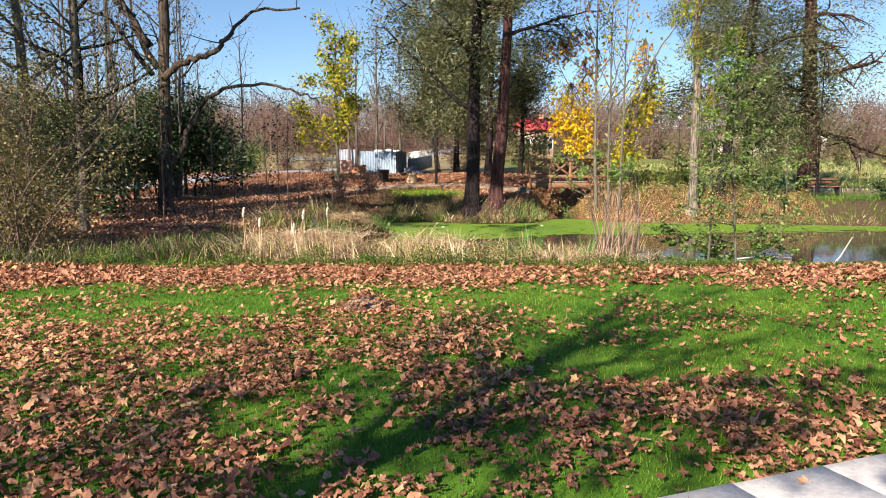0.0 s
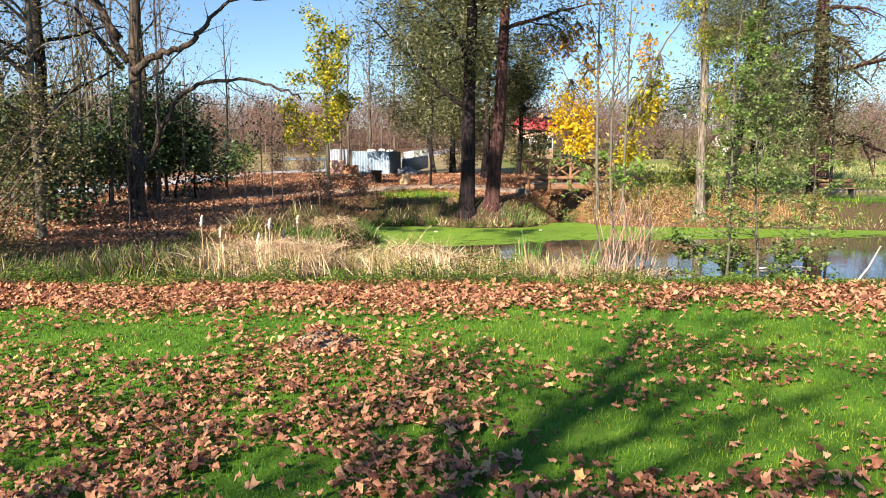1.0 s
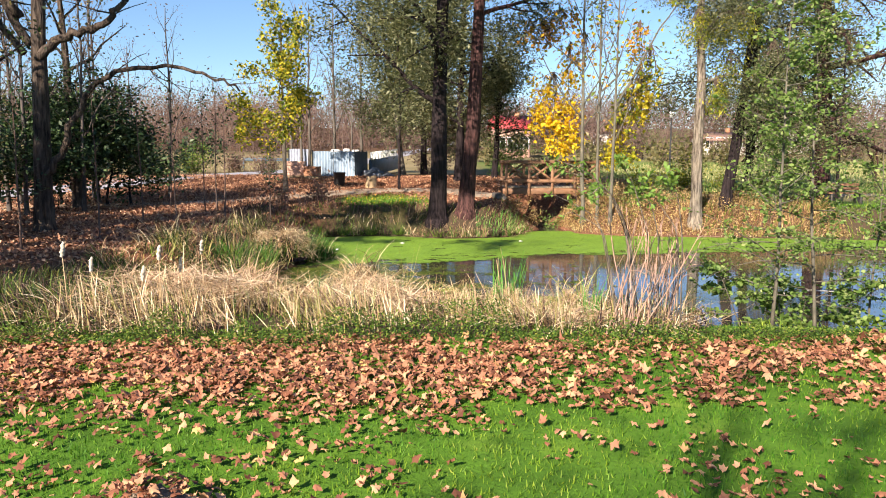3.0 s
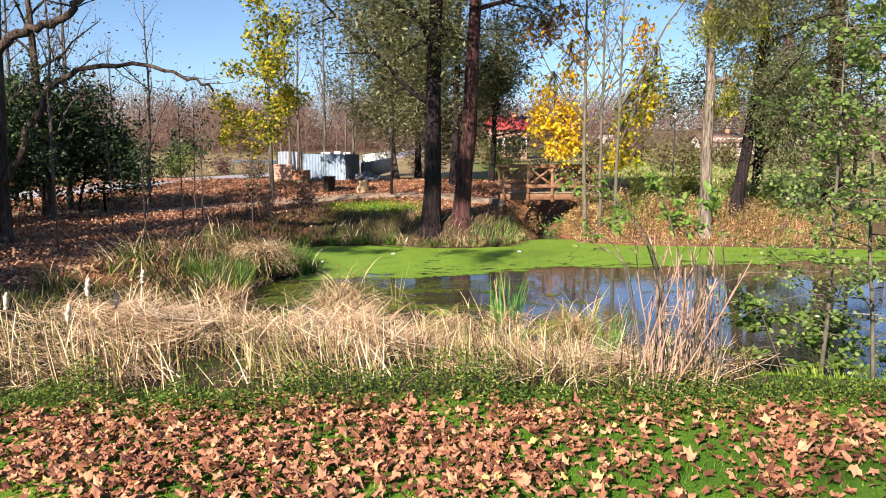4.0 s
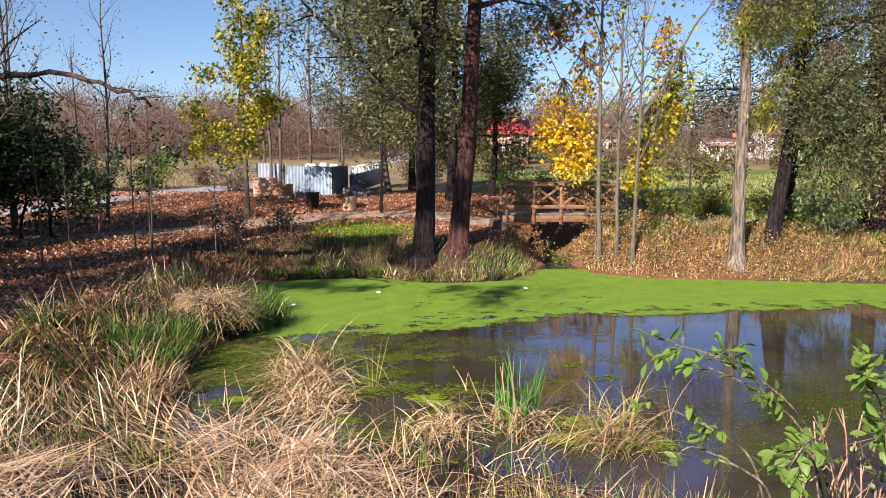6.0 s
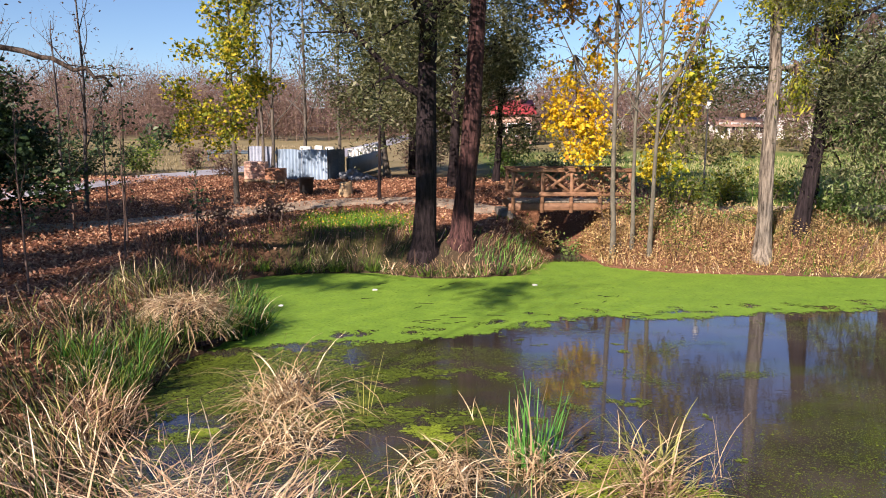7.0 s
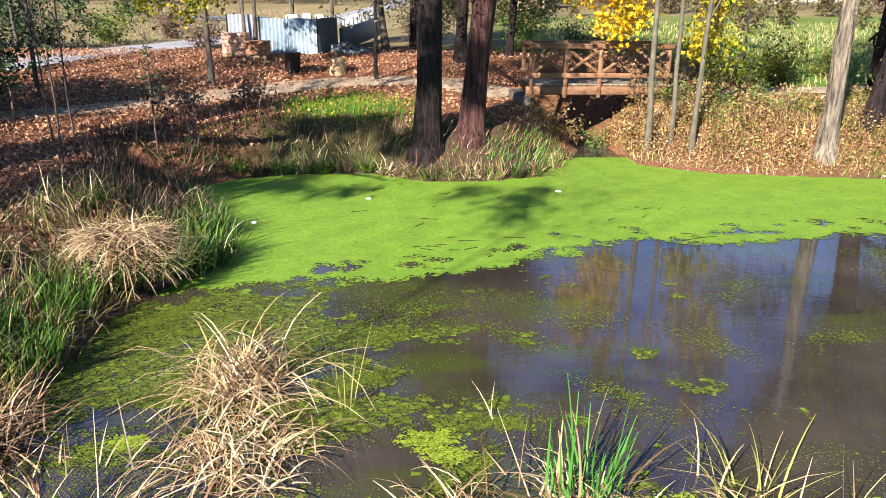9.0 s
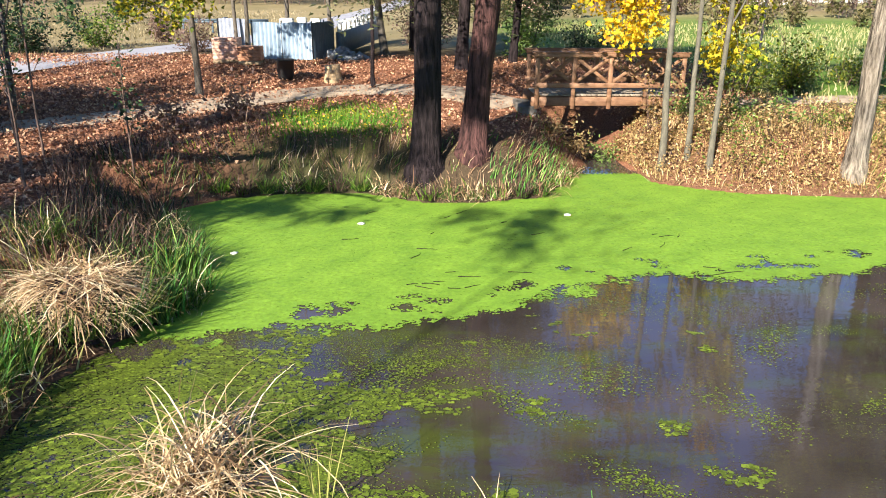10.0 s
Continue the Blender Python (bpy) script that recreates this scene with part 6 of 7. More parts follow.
def house(x, y, w, d_, hgt, roof_h, wall_mat, roof_mat, label, n_win=3, storeys=2):
    z = gz(x, y)
    ob = thing("house", (x, y, z), label, "house", "houses beyond the park")
    b = Buf()
    box(b, (x - w / 2, y - d_ / 2, z - 0.5), (x + w / 2, y + d_ / 2, z + hgt), 0.02)
    gable = [(x - w / 2, y, z + hgt), (x + w / 2, y, z + hgt)]
    part("wall", b, wall_mat, ob)
    for sx in (-1, 1):
        g = Buf()
        xx = x + sx * (w / 2 - 0.01)
        g.add([(xx, y - d_ / 2, z + hgt), (xx, y + d_ / 2, z + hgt), (xx, y, z + hgt + roof_h - 0.1), (xx - sx * 0.2, y - d_ / 2, z + hgt), (xx - sx * 0.2, y + d_ / 2, z + hgt), (xx - sx * 0.2, y, z + hgt + roof_h - 0.1)],
              [[0, 2, 5, 3], [1, 4, 5, 2]], [[0, 1, 2], [3, 5, 4]])
        part("gable", g, wall_mat, ob)
    r = Buf()
    e = 0.4
    for sy in (-1, 1):
        a = np.array([(x - w / 2 - e, y + sy * (d_ / 2 + e), z + hgt - 0.15), (x + w / 2 + e, y + sy * (d_ / 2 + e), z + hgt - 0.15), (x + w / 2 + e, y, z + hgt + roof_h), (x - w / 2 - e, y, z + hgt + roof_h)])
        r.add(np.concatenate([a, a + [0, 0, 0.16]]), [[0, 1, 2, 3], [4, 5, 6, 7], [0, 1, 5, 4], [1, 2, 6, 5], [2, 3, 7, 6], [3, 0, 4, 7]])
    roof = part("roof", r, roof_mat, ob)
    ch = Buf()
    box(ch, (x + w * 0.2 - 0.25, y - 0.25, z + hgt + roof_h * 0.5), (x + w * 0.2 + 0.25, y + 0.25, z + hgt + roof_h + 0.6), 0.02)
    part("chimney", ch, BRICK, roof)
    for s in range(storeys):
        for k in range(n_win):
            wx0 = x - w / 2 + w * (k + 0.5) / n_win
            wz = z + 0.9 + s * 2.6
            f = Buf()
            for lo, hi in (((-0.6, -0.06, -0.05), (0.6, 0.05, 0.05)), ((-0.6, -0.06, 1.25), (0.6, 0.05, 1.35)), ((-0.6, -0.06, 0.0), (-0.5, 0.05, 1.3)), ((0.5, -0.06, 0.0), (0.6, 0.05, 1.3)), ((-0.04, -0.06, 0.0), (0.04, 0.05, 1.3))):
                box(f, (wx0 + lo[0], y - d_ / 2 + lo[1], wz + lo[2]), (wx0 + hi[0], y - d_ / 2 + hi[1], wz + hi[2]))
            win = part("window", f, WHITE, ob)
            g = Buf()
            box(g, (wx0 - 0.5, y - d_ / 2 - 0.012, wz + 0.05), (wx0 + 0.5, y - d_ / 2 + 0.02, wz + 1.25))
            part("pane", g, GLASS_DARK, win)
    return ob


house(11.3, 90, 4.0, 5, 3.3, 1.3, BRICK_PALE, ROOF_RED, "pale brick house with a bright red roof", 3, 1)
house(42, 104, 6, 5, 1.9, 1.0, PLASTER, ROOF_BROWN, "low white house beyond the meadow", 4, 1)
house(54, 112, 7, 6, 3.2, 1.8, PLASTER, ROOF_BROWN, "white house with a brown roof beyond the meadow", 3, 1)
house(26.5, 108, 3.6, 5, 3.0, 1.2, PLASTER, ROOF_BROWN, "small white house beyond the meadow", 2, 1)


def bench(x, y):
    z = gz(x, y)
    ob = thing("park_bench", (x, y, z), "wooden park bench with brown slats", "bench")
    for k in range(3):
        b = Buf()
        beam(b, (x - 0.75, y - 0.18 + 0.15 * k, z + 0.45), (x + 0.75, y - 0.18 + 0.15 * k, z + 0.45), 0.12, 0.04, 0.006)
        part("seat_slat", b, WOOD_BRIDGE, ob)
    for k in range(2):
        b = Buf()
        beam(b, (x - 0.75, y + 0.28, z + 0.62 + 0.16 * k), (x + 0.75, y + 0.28, z + 0.62 + 0.16 * k), 0.035, 0.11, 0.006)
        part("back_slat", b, WOOD_BRIDGE, ob)
    for sx in (-0.6, 0.6):
        b = Buf()
        box(b, (x + sx - 0.05, y - 0.2, z - 0.1), (x + sx + 0.05, y + 0.3, z + 0.43), 0.02)
        part("leg", b, IRON, ob)


bench(17.7, 33.4)

# broken branches lying at the water's edge, and drift on the duckweed
for k, pts in enumerate([[(9.3, 17.2, 0.05), (9.8, 17.6, 0.35), (10.4, 18.2, 0.75), (10.5, 18.25, 0.72)], [(11.2, 17.4, 0.1), (11.25, 17.5, 0.62), (11.7, 17.6, 0.72)], [(8.0, 19.5, 0.02), (8.9, 19.8, 0.06), (9.6, 19.7, 0.03)]]):
    b = Buf()
    tube(b, np.array(pts), taper(len(pts), 0.024, 0.012), 7)
    whole("dead_branch", b, DEADWOOD, "bleached broken branch at the water's edge", "branch", "broken branches", origin=pts[0], smooth=True)
rng = np.random.default_rng(15)
for k, (x, y) in enumerate([(0.0, 29.06), (4.08, 29.6), (-2.0, 27.4)]):
    b = Buf()
    a = np.arange(7) * 2 * np.pi / 7
    r = rng.uniform(0.03, 0.06, 7)
    rim = np.stack([x + 1.5 * r * np.cos(a), y + r * np.sin(a), np.full(7, 0.012)], -1)
    b.add(np.concatenate([rim, rim * [1, 1, 0] + [0, 0, 0.03], [[x, y, 0.045]]]), [[i, (i + 1) % 7, 7 + (i + 1) % 7, 7 + i] for i in range(7)], [[7 + i, 7 + (i + 1) % 7, 14] for i in range(7)])
    whole("white_scrap", b, WHITE, "small white scrap floating on the duckweed", "litter", "floating scraps", origin=(x, y, 0))
for k in range(26):
    x, y = rng.uniform(-1.5, 6.0), rng.uniform(25.5, 30.0)
    if k > 18:
        x, y = 1.2 + rng.normal() * 0.35, 26.0 + rng.normal() * 0.25
    az, ll = rng.uniform(-0.5, 0.9), rng.uniform(0.12, 0.4)
    b = Buf()
    pts = limb_path(rng, (x, y, 0.014), (np.cos(az), np.sin(az), 0), ll, 4, 0.15, 0)
    pts[:, 2] = 0.014
    tube(b, pts, taper(5, 0.008, 0.004), 4)
    whole("floating_twig", b, BARK_DARK, "dark twig floating on green duckweed", "twig", "floating twigs", origin=(x, y, 0))

# ---- reeds ----
rng = np.random.default_rng(23)


def spot(n, xr, yr, keep_fn=None, r=rng):
    x, y = r.uniform(*xr, n), r.uniform(*yr, n)
    if keep_fn is not None:
        k = keep_fn(x, y)
        x, y = x[k], y[k]
    return x, y, ground_z(x, y)


def reed_bed(name, n, xr, yr, h, material, label, keep_fn, lean=(0.0, 0.5), bend=(0.0, 1.3), width=(0.007, 0.016), segs=4, az=None, lift=0.0, wind=2.9, mound=0.0):
    x, y, z = spot(n, xr, yr, keep_fn)
    n = len(x)
    z = np.maximum(z, -0.12) + lift + mound * smooth(0.35, 0.75, fbm(x * 0.9, y * 0.9, 78)) * (1 - 0.75 * smooth(0.0, 2.2, x))
    hh = rng.uniform(*h, n)
    a = wind + (fbm(x * 0.6, y * 0.6, 77) - 0.5) * 14 + rng.normal(size=n) * 0.7 if az is None else np.full(n, az) + rng.normal(size=n) * 0.6
    b = Buf()
    blades(b, np.stack([x, y, z - 0.02], -1), hh, a, rng.uniform(*lean, n), rng.uniform(*bend, n), rng.uniform(*width, n), segs, rng.uniform(0, 6.28, n))
    return whole(name, b, material, label, "reeds", kind="stuff")


def bed(x, y):
    front = 13.0 + 0.18 * np.sin(x * 1.3)
    back = np.interp(x, [-8, -4, -2, 0, 2, 3.2, 4, 5], [16.5, 17.2, 18.2, 18.2, 17.6, 16.4, 15.4, 14.2]) + 0.6 * (fbm(x * 0.9, y * 0.9, 12) - 0.5)
    right = smooth(4.7, 3.6, x + 0.4 * np.sin(y * 2)) * smooth(0.30, 0.46, fbm(x * 1.5 + 7, y * 1.9, 88))
    return (y > front) & (y < back) & (rng.random(len(x)) < right * smooth(-5.0, -3.9, x + 0.3 * np.sin(y * 1.7) - 0.62 * np.clip(y - 13.8, 0, 4)))


def front_bed(x, y):
    return bed(x, y) & (rng.random(len(x)) < smooth(17.2, 15.0, y))


def swathe(x, y):
    return bed(x, y) & (y > 13.9) & (fbm(x * 0.7 + 5, y * 0.9, 79) > 0.40)


reed_bed("dead_reeds", 1700, (-7, 6), (12.9, 16.4), (0.25, 0.62), STRAW, "upright broken dead reeds along the bank", front_bed, (0.0, 0.35), (-0.15, 0.5), (0.007, 0.015), 3, lift=0.02)
reed_bed("fallen_reeds", 5000, (-7, 6), (12.9, 16.0), (0.2, 0.6), STRAW, "broken dead reeds tumbled along the bank", front_bed, (0.8, 2.0), (-0.6, 0.6), (0.009, 0.020), 3, lift=0.12, mound=0.2)
reed_bed("dead_reeds", 1000, (-7, 6), (12.9, 16.4), (0.25, 0.66), STRAW, "upright broken dead reeds along the bank", front_bed, (0.0, 0.35), (-0.15, 0.5), (0.010, 0.020), 3, lift=0.02)
reed_bed("fallen_reeds", 12500, (-7, 5.5), (13.4, 18.6), (0.4, 1.0), STRAW_PINK, "fallen dead reeds lying in swathes across the bed", swathe, (1.35, 1.85), (-0.25, 0.4), (0.010, 0.021), 4, lift=0.10, mound=0.4, wind=0.4)
reed_bed("fallen_reeds", 4500, (-7, 5.5), (13.2, 18.6), (0.3, 0.9), STRAW_PINK, "fallen dead reeds lying across the reed bed", bed, (0.8, 1.6), (0.2, 1.8), (0.010, 0.022), 4, lift=0.06, mound=0.3)
# near-black dead stalks put the shade between the reeds into colour
reed_bed("shade_stalks", 6500, (-7, 5.5), (13.0, 18.8), (0.15, 0.55), HERB_DEAD, "dark dead stalks that colour in shade in the gaps of the reed bed", bed, (0.2, 1.5), (-0.3, 1.0), (0.010, 0.024), 3)
reed_bed("green_reeds", 4200, (-6, 5.5), (12.9, 19), (0.25, 0.6), STRAW_GREEN, "yellow-green living reeds among dead ones", lambda x, y: bed(x, y) & (fbm(x * 1.2, y * 1.2, 14) > 0.56 - 0.12 * smooth(0, 2, x)), (0.0, 0.4), (0.0, 0.8))
reed_bed("green_reeds", 1800, (-6, 5.5), (12.8, 18), (0.3, 0.7), REED_GREEN, "fresh green reeds among dead ones", lambda x, y: bed(x, y) & (fbm(x * 1.6, y * 1.6, 16) > 0.66), (0.0, 0.4), (0.0, 0.8), (0.010, 0.018))
def left_marsh(x, y):
    return (shore_distance(x, y) > 0.3) & (x < -3.8 + 0.3 * np.sin(y * 1.7) + 0.62 * np.clip(y - 13.8, 0, 4)) & (y > 13.1 + 0.18 * np.sin(x * 1.3)) & (y < np.interp(x, [-9, -6.6, -5.4, -2], [14.6, 16.0, 20.2, 21]) + 1.2 * (fbm(x * 0.9, y * 0.9, 189) - 0.5))


reed_bed("marsh_sedge", 9000, (-9.5, -1.4), (13, 20.5), (0.12, 0.4), SEDGE, "low green sedge beside the reed bed", left_marsh, (0.0, 0.9), (0.1, 1.3), (0.010, 0.024), 3)
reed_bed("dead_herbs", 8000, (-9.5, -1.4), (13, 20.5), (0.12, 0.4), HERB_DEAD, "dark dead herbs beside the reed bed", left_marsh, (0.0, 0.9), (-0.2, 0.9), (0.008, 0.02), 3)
reed_bed("green_reeds", 2600, (-7, -1.4), (15, 21.5), (0.15, 0.38), STRAW_GREEN, "low yellow-green sedge beside the reed bed", lambda x, y: left_marsh(x, y) & (fbm(x * 0.9, y * 0.9, 190) > 0.47), (0.1, 1.0), (0.2, 1.4), (0.012, 0.026), 3)
reed_bed("marsh_straw", 900, (-5, -0.2), (17.2, 20.0), (0.3, 0.9), STRAW_PINK, "matted pale dead reeds at the marshy edge", lambda x, y: (fbm(x * 1.1, y * 1.1, 17) > 0.46), (0.8, 1.7), (-0.2, 1.2), (0.010, 0.022), 4, lift=0.05, mound=0.2)
reed_bed("marsh_straw", 1700, (-5, 4.4), (17.4, 20.8), (0.4, 1.0), STRAW_PINK, "sparse dead reeds standing in shallow water", lambda x, y: (fbm(x * 1.1, y * 1.1, 15) > 0.54 + 0.2 * smooth(18.0, 20.6, y + 0.35 * x)), (0.3, 1.5), (0.0, 1.6), (0.012, 0.024), 4, lift=0.02)


def clump(name, x, y, r, n, h, material, label, lean=(0.0, 1.2), bend=(0.2, 2.1), width=(0.011, 0.024), seed=1, extra=None, dome=0.0, segs=5):
    rg = np.random.default_rng(seed)
    z = max(gz(x, y), -0.03)
    ob = thing(name, (x, y, z), label, "grass clump", "clumps at the water's edge")
    for mat, share in [(material, 1.0)] + ([extra] if extra else []):
        k = int(n * share)
        az = rg.uniform(0, 6.28, k)
        rr = np.sqrt(rg.random(k)) * r
        ln = rg.uniform(*lean, k)
        b = Buf()
        base = np.stack([x + rr * np.cos(az) * 0.7, y + rr * np.sin(az) * 0.7, z - 0.02 + dome * (1 - (rr / r) ** 2)], -1)
        if mat in (STRAW, STRAW_BROWN):
            # dead straws lean every way, snap and lie across one another
            base[:, :2] += rg.normal(size=(k, 2)) * r * 0.35
            base[:, 2] += rg.uniform(0, 0.25, k) * (rg.random(k) < 0.5)
            az = rg.uniform(0, 6.28, k)
            ln = np.where(rg.random(k) < 0.62, rg.uniform(0.9, 1.65, k), ln)
        blades(b, base, rg.uniform(*h, k) * np.where(rg.random(k) < 0.35, 0.55, 1.0), az + rg.normal(size=k) * 1.1, ln, rg.uniform(*bend, k), rg.uniform(*width, k), segs, rg.uniform(0, 6.28, k))
        if k <= 50:
            v, q = np.concatenate(b.v).reshape(k, -1, 3), np.concatenate(b.q)[:segs]
            for one in v:
                part("stalk", Buf().add(one, q), mat, ob)
            continue
        v, q = np.concatenate(b.v).reshape(k, -1, 3), np.concatenate(b.q)[:segs]
        sector = np.floor(np.arctan2(v[:, 0, 1] - y, v[:, 0, 0] - x) / 6.284 * 6).astype(int) % 6
        groups = range(6) if mat in (STRAW, STRAW_BROWN) and k > 200 else [None]
        for g in groups:
            pick = v if g is None else v[sector == g]
            if len(pick):
                quad = (q[None] + (np.arange(len(pick)) * pick.shape[1])[:, None, None]).reshape(-1, 4)
                part("tuft" if mat is material else "fresh_tuft", Buf().add(pick, quad), mat, ob)
    return ob


clump("straw_clump", -0.85, 21.3, 0.5, 620, (0.6, 1.45), STRAW, "spreading clump of dead straw-coloured reeds in water", (0.1, 1.3), (0.7, 2.6), seed=1)
clump("straw_clump", -0.55, 20.1, 0.55, 520, (0.4, 1.0), STRAW, "collapsed clump of dead reeds in water", (0.5, 1.5), (0.5, 2.4), seed=2)
clump("straw_clump", 1.35, 19.0, 0.45, 460, (0.35, 0.8), STRAW, "low clump of dead reeds in water", (0.4, 1.4), (0.5, 2.4), seed=3)
clump("straw_clump", -3.1, 20.3, 0.5, 480, (0.5, 1.0), STRAW_BROWN, "spreading clump of dead reeds at the marshy edge", seed=4)
clump("straw_clump", 3.5, 18.5, 0.45, 300, (0.4, 0.9), STRAW_BROWN, "thin clump of broken dead reeds in water", (0.2, 1.1), seed=5, extra=(STRAW_GREEN, 0.4))


def nest(x, y, r):
    """Straw woven round a dark hollow, with loose ends standing off."""
    rg = np.random.default_rng(6)
    z = max(gz(x, y), 0.0)
    ob = thing("straw_nest", (x, y, z), "round mound of matted dead straw with a dark hollow", "nest")
    k = 1300
    a = rg.uniform(0, 6.28, k)
    f = rg.uniform(0.32, 0.9, k)
    top = z + 0.60 - 0.75 * np.clip(f - 0.35, 0, 1) + rg.normal(size=k) * 0.05
    base = np.stack([x + r * f * np.cos(a), y + r * 0.85 * f * np.sin(a), top], -1)
    b = Buf()
    blades(b, base, rg.uniform(0.3, 0.7, k), a + rg.normal(size=k) * 0.9, rg.uniform(0.95, 1.65, k), rg.uniform(0.4, 1.7, k), rg.uniform(0.012, 0.024, k), 4, rg.uniform(0, 6.28, k))
    part("tuft", b, STRAW, ob)
    k = 420
    a = rg.uniform(0, 6.28, k)
    base = np.stack([x + r * 0.8 * np.cos(a) * rg.uniform(0.4, 1, k), y + r * 0.7 * np.sin(a) * rg.uniform(0.4, 1, k), z + rg.uniform(0.15, 0.6, k)], -1)
    b = Buf()
    blades(b, base, rg.uniform(0.3, 0.65, k), rg.uniform(0, 6.28, k), rg.uniform(1.15, 1.8, k), rg.uniform(0.0, 0.9, k), rg.uniform(0.012, 0.024, k), 4, rg.uniform(0, 6.28, k))
    part("loose_straw", b, STRAW_PINK, ob)
    k = 420
    a = rg.uniform(0, 6.28, k)
    b = Buf()
    blades(b, np.stack([x + r * 1.0 * np.cos(a), y + r * 0.9 * np.sin(a), np.full(k, z + 0.02)], -1), rg.uniform(0.3, 0.8, k), a + rg.normal(size=k), rg.uniform(0.1, 1.0, k), rg.uniform(0, 1, k), rg.uniform(0.012, 0.024, k), 4, rg.uniform(0, 6.28, k))
    part("fresh_tuft", b, SEDGE, ob)
    n = 16
    ang = np.arange(n) * 2 * np.pi / n
    prof = [(0.95, -0.1), (0.8, 0.12), (0.6, 0.34), (0.42, 0.48), (0.28, 0.40), (0.05, 0.22)]
    v = np.array([[x + r * 0.95 * q * np.cos(t), y + r * 0.8 * q * np.sin(t), z + hh] for q, hh in prof for t in ang])
    i, j = np.meshgrid(np.arange(len(prof) - 1), np.arange(n), indexing="ij")
    m = (j + 1) % n
    part("core", Buf().add(v, np.stack([i * n + j, i * n + m, (i + 1) * n + m, (i + 1) * n + j], -1).reshape(-1, 4)), BARK_DARK, ob, "dark rotten straw core")


nest(-3.2, 24.3, 0.85)
for k, (x, y) in enumerate([(-2.45, 24.9), (-3.5, 23.0), (-2.3, 25.6), (-3.9, 22.0), (-2.7, 26.4), (-3.3, 21.6)]):
    clump("sedge_clump", x, y, 0.6, 70, (0.35, 0.75), REED_GREEN, "tall bright green sword-leaved sedge by the water", (0.0, 0.5), (0.1, 0.9), (0.016, 0.032), seed=140 + k, extra=(SEDGE, 2.0))

clump("straw_clump", 2.35, 19.15, 0.36, 320, (0.4, 0.85), STRAW, "mop of bent dead straw round green reeds", (0.5, 1.2), (0.6, 2.0), seed=12)
clump("green_reed_clump", 2.35, 19.35, 0.42, 50, (0.6, 1.15), REED_GREEN, "upright clump of fresh green reeds in water", (0.0, 0.22), (0.0, 0.4), (0.022, 0.038), seed=7, extra=(STRAW, 0.5))
clump("green_reed_clump", 3.7, 19.3, 0.45, 48, (0.5, 1.0), STRAW_GREEN, "bent yellow-green reeds standing in water", (0.1, 0.8), (0.2, 1.8), (0.012, 0.024), seed=13, extra=(STRAW, 0.8))
clump("green_reed_clump", 0.3, 20.9, 0.12, 11, (0.5, 1.2), STRAW_GREEN, "few thin upright green and yellow reeds", (0.0, 0.35), (0.0, 0.4), (0.007, 0.014), seed=8)
clump("green_reed_clump", 2.9, 14.6, 0.12, 40, (0.5, 0.95), REED_GREEN, "fresh green reeds among dead ones", (0.0, 0.3), (0.0, 0.4), (0.012, 0.02), seed=9)
def dry_shrub(x, y, seed):
    """Tall thin woody stems in a fan, with short side twigs."""
    r = np.random.default_rng(seed)
    z = gz(x, y)
    ob = thing("dry_shrub", (x, y, z), "tall bare pinkish-brown stems fanning out of dead reeds", "shrub")
    for k in range(17):
        az, tilt = r.uniform(-0.9, 1.6), r.uniform(0.02, 0.42)
        ll = r.uniform(0.9, 1.75)
        pts = limb_path(r, (x + r.normal() * 0.16, y + r.normal() * 0.14, z - 0.05), (np.cos(az) * tilt, np.sin(az) * tilt, 1), ll, 8, 0.06, 0.02)
        b = Buf()
        tube(b, pts, taper(9, 0.010, 0.004), 5)
        for e in r.uniform(0.35, 0.95, 5):
            p, d = along(pts, e)
            tube(b, limb_path(r, p, d + r.normal(size=3) * 0.45, r.uniform(0.08, 0.28), 3, 0.1, 0), taper(4, 0.005, 0.002), 3, False)
        part("stem", b, TWIG_PINK, ob, smooth=True)


dry_shrub(3.0, 13.15, 10)
dry_shrub(3.45, 13.6, 14)
clump("dry_stalks", 4.35, 18.9, 0.12, 8, (0.5, 0.9), STRAW, "few thin dry stalks standing in water", (0.0, 0.3), (0.0, 0.5), (0.007, 0.012), seed=11)
for k, (x, y) in enumerate([(-3.4, 22.4), (-2.6, 26.8), (-3.3, 27.8), (-4.3, 25.8), (-3.6, 21.4), (-4.6, 23.4), (-2.2, 25.2), (-5.2, 21.8), (-4.4, 19.9), (-5.6, 19.2)]):
    clump("sedge_clump", x, y, 0.42, 260, (0.35, 0.75), SEDGE if k % 3 == 0 else SEDGE_DARK, "green sedge clump on the marshy bank", (0.0, 0.7), (0.5, 2.2), (0.009, 0.018), seed=20 + k, extra=(STRAW, 0.35))
for k in range(17):
    x = -3.2 + 0.5 * k
    y = float(np.interp(x, [-3, -1.9, -0.1, 1.2, 2.4, 3.8, 4.9, 6], [31, 31.3, 31.4, 30.6, 30.6, 31, 33, 33.6])) + 0.08
    clump("bank_tuft", x, y, 0.3, 110, (0.2, 0.5), ((SEDGE, HERB_DEAD, SEDGE, STRAW) if x < 0.5 else (STRAW_BROWN, HERB_DEAD, STRAW_BROWN, STRAW))[k % 4], "grass tuft hanging over the duckweed", (0.0, 0.9), (0.1, 1.1), (0.012, 0.026), seed=60 + k, extra=(SEDGE if k % 3 else BANK_GRASS, 0.4))
rng = np.random.default_rng(24)


def shore_band(lo, hi):
    return lambda x, y: (lambda d: (d > lo) & (d < hi))(shore_distance(x, y))


